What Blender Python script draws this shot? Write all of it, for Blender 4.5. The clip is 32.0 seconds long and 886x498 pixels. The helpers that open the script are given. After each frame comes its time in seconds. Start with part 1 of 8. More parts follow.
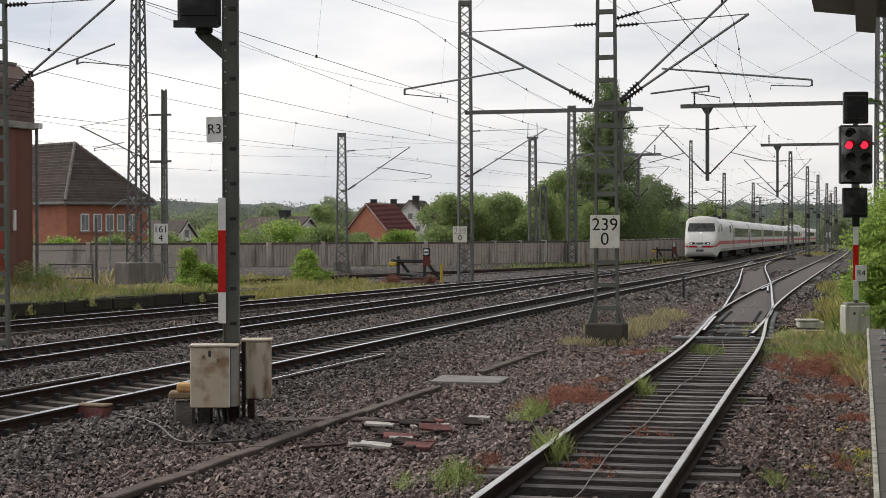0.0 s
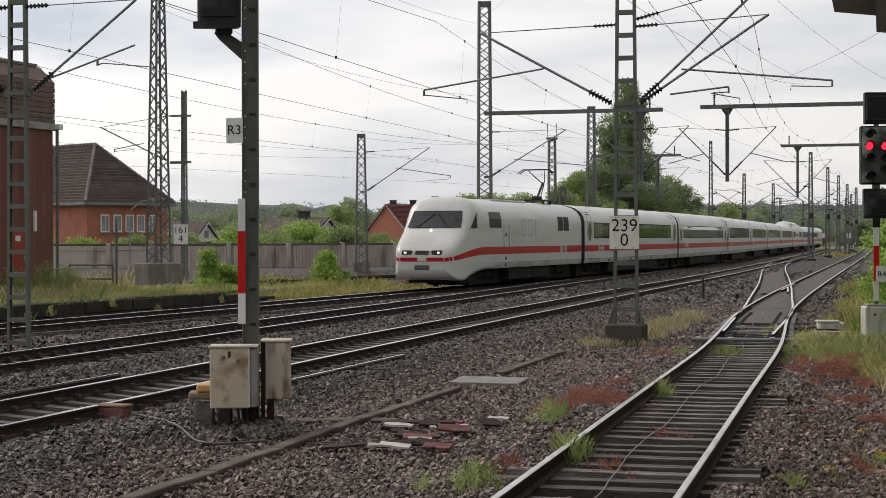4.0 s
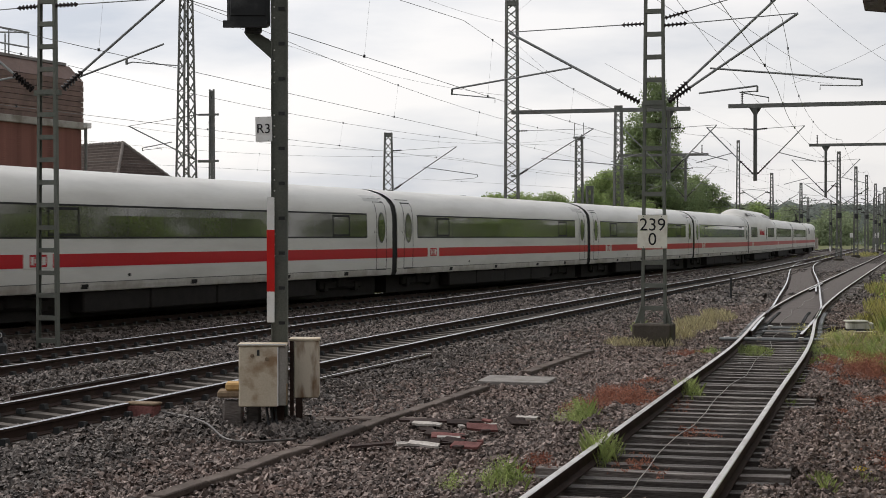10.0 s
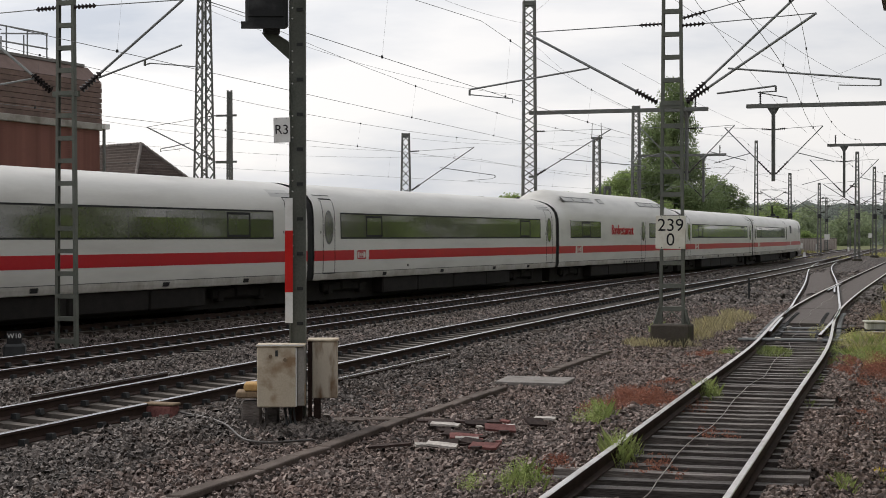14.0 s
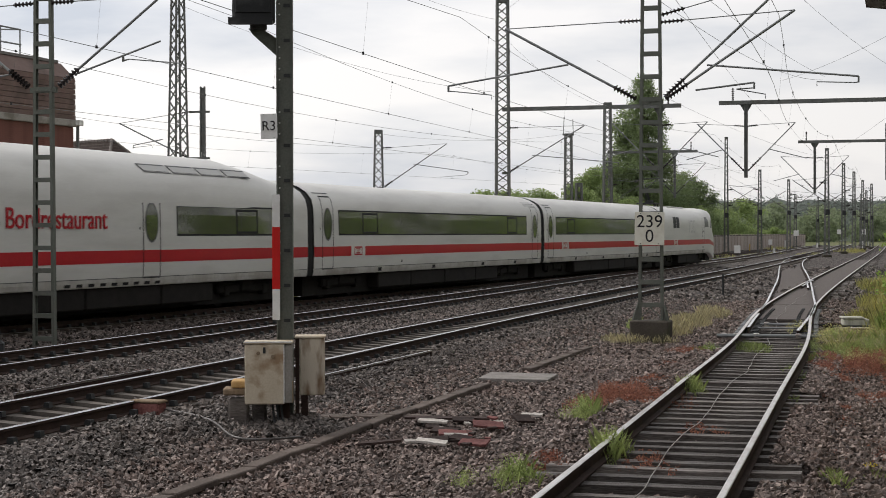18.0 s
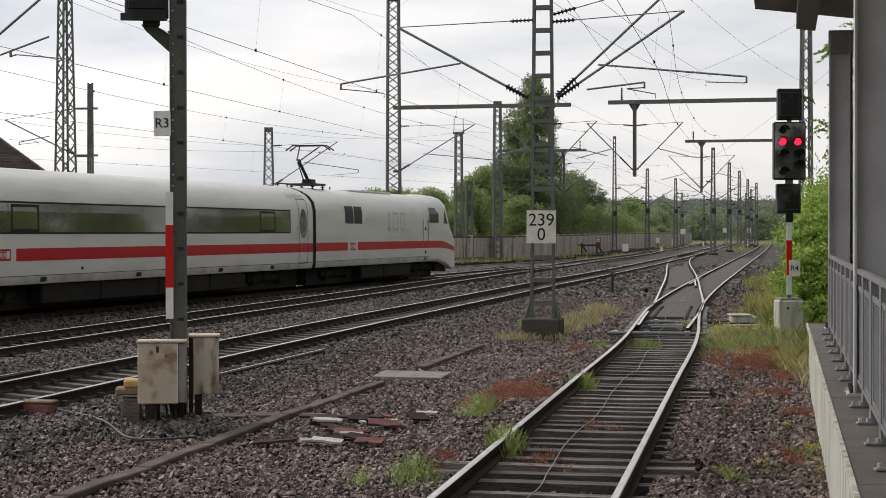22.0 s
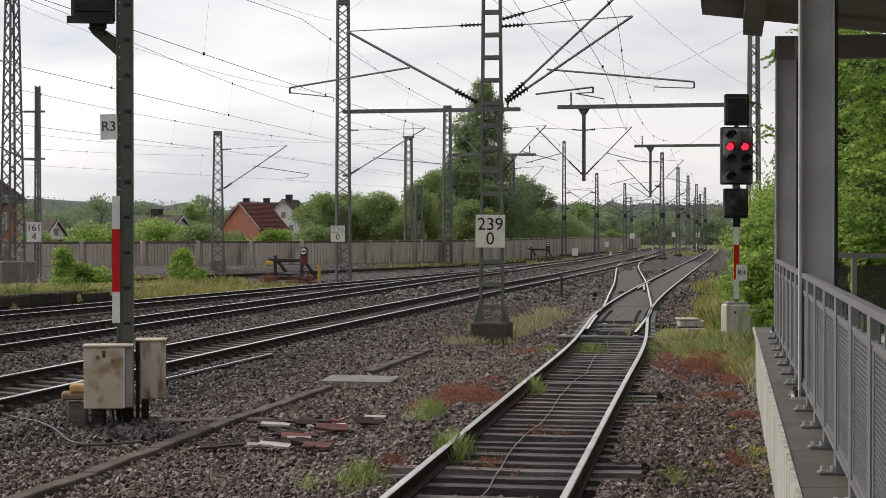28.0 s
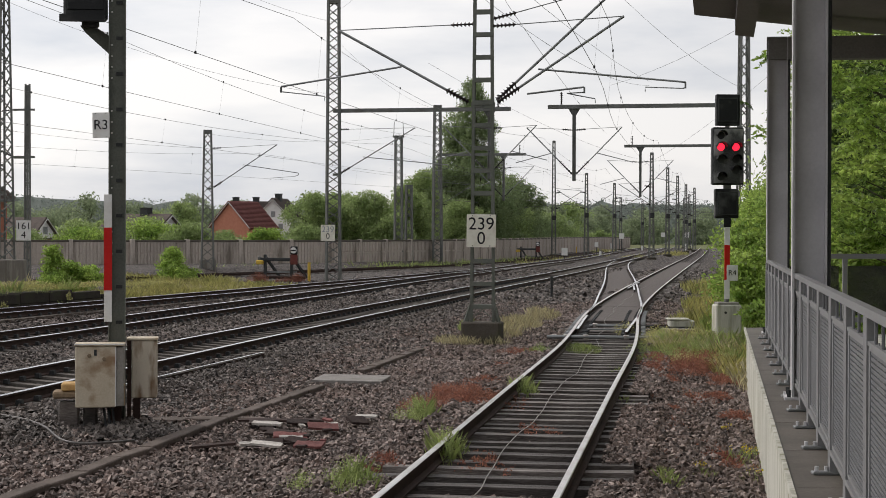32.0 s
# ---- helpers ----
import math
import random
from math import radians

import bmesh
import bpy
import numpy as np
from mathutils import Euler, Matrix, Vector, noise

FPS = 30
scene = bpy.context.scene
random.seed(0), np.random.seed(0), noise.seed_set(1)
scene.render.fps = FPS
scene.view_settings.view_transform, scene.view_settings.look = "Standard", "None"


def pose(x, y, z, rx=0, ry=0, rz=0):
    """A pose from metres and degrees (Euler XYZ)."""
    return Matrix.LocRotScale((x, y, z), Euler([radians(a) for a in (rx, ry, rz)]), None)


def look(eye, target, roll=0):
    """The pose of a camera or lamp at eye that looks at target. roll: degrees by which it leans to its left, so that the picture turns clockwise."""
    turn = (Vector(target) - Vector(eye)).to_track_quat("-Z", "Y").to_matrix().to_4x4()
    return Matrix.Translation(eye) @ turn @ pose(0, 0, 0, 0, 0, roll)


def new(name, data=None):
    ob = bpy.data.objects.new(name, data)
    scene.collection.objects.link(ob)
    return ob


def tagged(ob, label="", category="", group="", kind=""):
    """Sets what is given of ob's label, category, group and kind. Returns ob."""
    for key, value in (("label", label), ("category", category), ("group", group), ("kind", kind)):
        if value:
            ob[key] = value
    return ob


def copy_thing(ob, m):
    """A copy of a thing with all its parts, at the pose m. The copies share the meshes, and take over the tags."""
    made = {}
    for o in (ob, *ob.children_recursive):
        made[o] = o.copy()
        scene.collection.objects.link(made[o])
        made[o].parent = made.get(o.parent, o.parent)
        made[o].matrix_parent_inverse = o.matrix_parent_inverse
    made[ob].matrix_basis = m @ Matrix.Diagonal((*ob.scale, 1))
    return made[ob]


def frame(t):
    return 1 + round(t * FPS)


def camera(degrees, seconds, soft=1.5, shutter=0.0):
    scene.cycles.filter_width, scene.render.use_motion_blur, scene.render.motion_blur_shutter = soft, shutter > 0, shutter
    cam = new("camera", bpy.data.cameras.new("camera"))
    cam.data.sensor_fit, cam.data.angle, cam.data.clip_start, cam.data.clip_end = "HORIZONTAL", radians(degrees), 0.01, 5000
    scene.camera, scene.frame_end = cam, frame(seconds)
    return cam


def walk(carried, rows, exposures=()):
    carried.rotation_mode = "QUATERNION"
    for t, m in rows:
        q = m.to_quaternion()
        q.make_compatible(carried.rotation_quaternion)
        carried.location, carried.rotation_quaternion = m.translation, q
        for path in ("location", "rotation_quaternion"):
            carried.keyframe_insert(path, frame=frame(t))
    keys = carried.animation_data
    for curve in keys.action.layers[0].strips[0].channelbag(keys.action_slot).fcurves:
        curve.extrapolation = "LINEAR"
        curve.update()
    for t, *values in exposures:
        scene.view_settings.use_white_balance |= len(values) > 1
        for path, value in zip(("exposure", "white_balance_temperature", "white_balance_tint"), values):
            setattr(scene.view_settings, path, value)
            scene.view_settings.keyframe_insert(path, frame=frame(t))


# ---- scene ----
cam = camera(29.02, 32.0, soft=0.75, shutter=0.15)
EYE = 2.2
# seconds, eye x, yaw to the right, pitch down, roll
PATH = [
    (0, 0.323, -4.293, 0.409, -0.118),
    (0.5, 0.330, -4.362, 0.380, -0.113),
    (1, 0.326, -4.451, 0.379, -0.126),
    (1.5, 0.326, -4.531, 0.376, -0.104),
    (2, 0.319, -4.560, 0.322, -0.118),
    (2.5, 0.328, -4.679, 0.357, -0.101),
    (3, 0.321, -4.753, 0.361, -0.066),
    (3.5, 0.326, -4.844, 0.375, -0.093),
    (5.5, 0.305, -5.152, 0.389, -0.058),
    (6, 0.300, -5.199, 0.417, -0.059),
    (6.5, 0.286, -5.295, 0.421, -0.017),
    (7, 0.290, -5.354, 0.421, -0.015),
    (7.5, 0.293, -5.421, 0.396, -0.013),
    (8, 0.294, -5.518, 0.432, 0.002),
    (8.5, 0.300, -5.608, 0.443, 0.003),
    (9, 0.308, -5.664, 0.478, -0.019),
    (9.5, 0.309, -5.738, 0.420, -0.025),
    (10, 0.292, -5.822, 0.413, -0.001),
    (10.5, 0.286, -5.896, 0.349, -0.014),
    (11, 0.268, -5.962, 0.366, -0.032),
    (11.5, 0.277, -6.045, 0.383, -0.029),
    (12, 0.283, -6.108, 0.386, -0.065),
    (12.5, 0.289, -6.191, 0.369, -0.031),
    (13, 0.277, -6.302, 0.332, -0.046),
    (13.5, 0.278, -6.311, 0.342, -0.062),
    (14, 0.284, -6.406, 0.393, -0.042),
    (14.5, 0.282, -6.532, 0.381, -0.059),
    (16.5, 0.287, -6.846, 0.466, -0.055),
    (17, 0.271, -6.923, 0.419, -0.116),
    (17.5, 0.133, -6.800, 0.478, -0.060),
    (18, 0.046, -5.366, 0.511, -0.084),
    (18.5, 0.020, -4.075, 0.506, -0.048),
    (19, 0.010, -3.139, 0.515, -0.030),
    (19.5, -0.001, -2.467, 0.528, -0.006),
    (20, -0.012, -2.267, 0.526, -0.046),
    (20.5, 0.000, -2.132, 0.544, -0.046),
    (21, -0.017, -1.885, 0.486, 0.004),
    (21.5, -0.030, -1.791, 0.564, -0.033),
    (22, -0.025, -1.670, 0.574, -0.051),
    (22.5, -0.017, -1.245, 0.583, -0.010),
    (23, -0.018, -0.639, 0.548, -0.016),
    (23.5, -0.015, -0.324, 0.590, -0.004),
    (24, -0.015, -0.280, 0.602, 0.001),
    (24.5, 0.002, -0.285, 0.583, -0.040),
    (25, 0.003, -0.289, 0.552, -0.008),
    (25.5, 0.005, -0.263, 0.540, -0.037),
    (27.5, 0.001, -0.087, 0.471, 0.006),
    (28, -0.000, 0.000, 0.435, 0.000),
    (28.5, -0.005, 0.097, 0.428, 0.073),
    (29, -0.011, 0.214, 0.387, 0.043),
    (29.5, -0.025, 0.311, 0.368, 0.090),
    (30, -0.040, 0.388, 0.327, 0.077),
    (30.5, -0.032, 0.376, 0.385, 0.062),
    (31, -0.019, 0.407, 0.372, 0.174),
    (31.5, -0.033, 0.411, 0.380, 0.130),
    (32, -0.037, 0.357, 0.452, 0.163),
]


def view(x, yaw, pitch, roll):
    a, b = radians(yaw), radians(pitch)
    eye = Vector((x, 0, EYE))
    return look(eye, eye + Vector((math.sin(a) * math.cos(b), math.cos(a) * math.cos(b), -math.sin(b))) * 50, roll)


walk(cam, [(t, view(x, a, b, r)) for t, x, a, b, r in PATH], [(0, 0.03, 6650, 12), (1, 0.03, 6650, 12), (2, -0.02, 6650, 12), (3, -0.02, 6650, 12), (7, 0.0, 6650, 12), (17, 0.02, 6650, 12), (20, 0.03, 6650, 12), (32, 0.03, 6650, 12)])
scene.view_settings.exposure = 0.0

# ---- sky and sun: a bright broken overcast ----
world = bpy.data.worlds.new("overcast_sky")
scene.world = world
world.use_nodes = True
wn, wl = world.node_tree.nodes, world.node_tree.links
wn.clear()
w_out, w_bg = wn.new("ShaderNodeOutputWorld"), wn.new("ShaderNodeBackground")
w_sky, w_mix, w_ramp = wn.new("ShaderNodeTexSky"), wn.new("ShaderNodeMix"), wn.new("ShaderNodeValToRGB")
w_tc, w_map, w_noise = wn.new("ShaderNodeTexCoord"), wn.new("ShaderNodeMapping"), wn.new("ShaderNodeTexNoise")
w_sky.sky_type, w_sky.sun_disc = "NISHITA", False
w_sky.sun_elevation, w_sky.sun_rotation = radians(38), radians(-50)
w_map.inputs["Scale"].default_value = (1.6, 1.6, 6.5)
w_map.inputs["Location"].default_value = (0.35, 0.2, 0.1)
w_noise.inputs["Scale"].default_value, w_noise.inputs["Detail"].default_value = 2.2, 7
w_noise.inputs["Roughness"].default_value = 0.52
for pos, col in ((0.33, (0.58, 0.63, 0.71, 1)), (0.46, (0.83, 0.85, 0.88, 1)), (0.56, (0.985, 0.985, 0.985, 1))):
    e = w_ramp.color_ramp.elements.new(pos)
    e.color = col
for e in (w_ramp.color_ramp.elements[0], w_ramp.color_ramp.elements[-1]):
    e.color = (0.55, 0.60, 0.67, 1) if e.position < 0.2 else (0.985, 0.985, 0.985, 1)
w_mix.data_type = "RGBA"
w_mix.inputs["Factor"].default_value = 0.90
w_scale = wn.new("ShaderNodeMix")
w_scale.data_type, w_scale.blend_type = "RGBA", "MULTIPLY"
w_scale.inputs["Factor"].default_value = 1.0
w_scale.inputs["B"].default_value = (0.1, 0.1, 0.1, 1)
wl.new(w_tc.outputs["Generated"], w_map.inputs["Vector"])
wl.new(w_map.outputs[0], w_noise.inputs["Vector"])
wl.new(w_noise.outputs["Fac"], w_ramp.inputs["Fac"])
wl.new(w_sky.outputs[0], w_scale.inputs["A"])
wl.new(w_scale.outputs["Result"], w_mix.inputs["A"])
wl.new(w_ramp.outputs["Color"], w_mix.inputs["B"])
# the cloud is thinner and brighter towards the hidden sun
w_dot, w_rng, w_lift = wn.new("ShaderNodeVectorMath"), wn.new("ShaderNodeMapRange"), wn.new("ShaderNodeMix")
w_dot.operation = "DOT_PRODUCT"
w_dot.inputs[1].default_value = Vector((-0.68, 0.42, 0.60)).normalized()
w_rng.inputs["From Min"].default_value, w_rng.inputs["From Max"].default_value = -0.4, 1.0
w_rng.inputs["To Min"].default_value, w_rng.inputs["To Max"].default_value = 0.58, 1.22
w_lift.data_type, w_lift.blend_type = "RGBA", "MULTIPLY"
w_lift.inputs["Factor"].default_value = 1.0
wl.new(w_tc.outputs["Generated"], w_dot.inputs[0])
wl.new(w_dot.outputs["Value"], w_rng.inputs["Value"])
wl.new(w_mix.outputs["Result"], w_lift.inputs["A"]), wl.new(w_rng.outputs[0], w_lift.inputs["B"])
wl.new(w_lift.outputs["Result"], w_bg.inputs["Color"])
w_bg.inputs["Strength"].default_value = 1.0
wl.new(w_bg.outputs[0], w_out.inputs[0])

sun = new("sun", bpy.data.lights.new("sun", "SUN"))
sun.data.energy, sun.data.angle, sun.data.color = 1.5, radians(11), (1.0, 0.95, 0.88)
sun.matrix_world = look((0, 0, 60), (34, -21, 30))


# ---- materials ----
def mat(name, a, b, rough=0.8, scale=6.0, fine=60.0, bump=0.3, dist=0.01, metal=0.0, stain=None, stain_amt=0.5, stain_scale=1.2,
        per_object=0.0, per_island=0.0, stretch=(1, 1, 1), spec=0.22):
    """Two colours mixed by a broad and a fine noise, with an optional stain colour and relief."""
    m = bpy.data.materials.new(name)
    m.use_nodes = True
    n, l = m.node_tree.nodes, m.node_tree.links
    p = n["Principled BSDF"]
    tc, mp = n.new("ShaderNodeTexCoord"), n.new("ShaderNodeMapping")
    mp.inputs["Scale"].default_value = stretch
    l.new(tc.outputs["Object"], mp.inputs["Vector"])
    n1, n2 = n.new("ShaderNodeTexNoise"), n.new("ShaderNodeTexNoise")
    for nd, sc, de in ((n1, scale, 4), (n2, fine, 3)):
        nd.inputs["Scale"].default_value, nd.inputs["Detail"].default_value = sc, de
        l.new(mp.outputs[0], nd.inputs["Vector"])
    add = n.new("ShaderNodeMath")
    add.operation = "ADD"
    l.new(n1.outputs["Fac"], add.inputs[0]), l.new(n2.outputs["Fac"], add.inputs[1])
    rng = n.new("ShaderNodeMapRange")
    rng.inputs["From Min"].default_value, rng.inputs["From Max"].default_value = 0.7, 1.3
    l.new(add.outputs[0], rng.inputs["Value"])
    mix = n.new("ShaderNodeMix")
    mix.data_type = "RGBA"
    mix.inputs["A"].default_value, mix.inputs["B"].default_value = (*a, 1), (*b, 1)
    l.new(rng.outputs[0], mix.inputs["Factor"])
    col = mix.outputs["Result"]
    if stain:
        n3, r3 = n.new("ShaderNodeTexNoise"), n.new("ShaderNodeMapRange")
        n3.inputs["Scale"].default_value, n3.inputs["Detail"].default_value = stain_scale, 6
        l.new(mp.outputs[0], n3.inputs["Vector"])
        r3.inputs["From Min"].default_value, r3.inputs["From Max"].default_value = 0.48, 0.68
        r3.inputs["To Max"].default_value = stain_amt
        l.new(n3.outputs["Fac"], r3.inputs["Value"])
        m2 = n.new("ShaderNodeMix")
        m2.data_type = "RGBA"
        m2.inputs["B"].default_value = (*stain, 1)
        l.new(r3.outputs[0], m2.inputs["Factor"]), l.new(col, m2.inputs["A"])
        col = m2.outputs["Result"]
    for amount, node, socket in ((per_object, "ShaderNodeObjectInfo", "Random"), (per_island, "ShaderNodeNewGeometry", "Random Per Island")):
        if amount:
            src, hsv, rv = n.new(node), n.new("ShaderNodeHueSaturation"), n.new("ShaderNodeMapRange")
            rv.inputs["To Min"].default_value, rv.inputs["To Max"].default_value = 1 - amount, 1 + amount
            l.new(src.outputs[socket], rv.inputs["Value"]), l.new(rv.outputs[0], hsv.inputs["Value"])
            l.new(col, hsv.inputs["Color"])
            col = hsv.outputs["Color"]
    l.new(col, p.inputs["Base Color"])
    p.inputs["Roughness"].default_value, p.inputs["Metallic"].default_value = rough, metal
    p.inputs["Specular IOR Level"].default_value = spec
    if bump:
        bp = n.new("ShaderNodeBump")
        bp.inputs["Strength"].default_value, bp.inputs["Distance"].default_value = bump, dist
        l.new(add.outputs[0], bp.inputs["Height"]), l.new(bp.outputs[0], p.inputs["Normal"])
    return m


def stony(name, a, b, gap, cell, stain, stain_amt, stain_scale):
    """Crushed stone seen as cells of differing tone with dark gaps between them."""
    m = mat(name, a, b, 0.85, 1.2, 30, 0, stain=stain, stain_amt=stain_amt, stain_scale=stain_scale, spec=0.3)
    n, l = m.node_tree.nodes, m.node_tree.links
    p, tc = n["Principled BSDF"], next(k for k in n if k.type == "TEX_COORD")
    base = p.inputs["Base Color"].links[0].from_socket
    wob, mp, vo, ed = n.new("ShaderNodeTexNoise"), n.new("ShaderNodeMixRGB"), n.new("ShaderNodeTexVoronoi"), n.new("ShaderNodeTexVoronoi")
    wob.inputs["Scale"].default_value = 1.0 / cell
    mp.inputs["Fac"].default_value = cell * 0.55
    l.new(tc.outputs["Object"], wob.inputs["Vector"]), l.new(tc.outputs["Object"], mp.inputs["Color1"]), l.new(wob.outputs["Color"], mp.inputs["Color2"])
    for nd, ft in ((vo, "F1"), (ed, "DISTANCE_TO_EDGE")):
        nd.feature = ft
        nd.inputs["Scale"].default_value = 1.0 / cell
        l.new(mp.outputs["Color"], nd.inputs["Vector"])
    sep, tone, hsv = n.new("ShaderNodeSeparateColor"), n.new("ShaderNodeMapRange"), n.new("ShaderNodeHueSaturation")
    tone.inputs["To Min"].default_value, tone.inputs["To Max"].default_value = 0.35, 1.75
    l.new(vo.outputs["Color"], sep.inputs["Color"]), l.new(sep.outputs["Red"], tone.inputs["Value"])
    l.new(base, hsv.inputs["Color"]), l.new(tone.outputs[0], hsv.inputs["Value"])
    rim, mx, bp = n.new("ShaderNodeMapRange"), n.new("ShaderNodeMix"), n.new("ShaderNodeBump")
    rim.inputs["From Max"].default_value = 0.10
    l.new(ed.outputs["Distance"], rim.inputs["Value"])
    mx.data_type = "RGBA"
    mx.inputs["A"].default_value = (*gap, 1)
    l.new(rim.outputs[0], mx.inputs["Factor"]), l.new(hsv.outputs["Color"], mx.inputs["B"])
    l.new(mx.outputs["Result"], p.inputs["Base Color"])
    add = n.new("ShaderNodeMath")
    l.new(rim.outputs[0], add.inputs[0]), l.new(sep.outputs["Green"], add.inputs[1])
    bp.inputs["Strength"].default_value, bp.inputs["Distance"].default_value = 1.0, cell * 0.35
    l.new(add.outputs[0], bp.inputs["Height"]), l.new(bp.outputs[0], p.inputs["Normal"])
    return m


def leaf_mat(name, a, b, vary=0.35):
    m = mat(name, a, b, 0.55, 0.5, 3.0, 0, per_island=vary, spec=0.3)
    n, l = m.node_tree.nodes, m.node_tree.links
    p, out = n["Principled BSDF"], n["Material Output"]
    tr, ms = n.new("ShaderNodeBsdfTranslucent"), n.new("ShaderNodeMixShader")
    l.new(p.inputs["Base Color"].links[0].from_socket, tr.inputs["Color"])
    ms.inputs[0].default_value = 0.48
    l.new(p.outputs[0], ms.inputs[1]), l.new(tr.outputs[0], ms.inputs[2]), l.new(ms.outputs[0], out.inputs[0])
    return m


def glow(name, col, power):
    m = bpy.data.materials.new(name)
    m.use_nodes = True
    p = m.node_tree.nodes["Principled BSDF"]
    p.inputs["Base Color"].default_value = (*col, 1)
    p.inputs["Emission Color"].default_value, p.inputs["Emission Strength"].default_value = (*col, 1), power
    return m


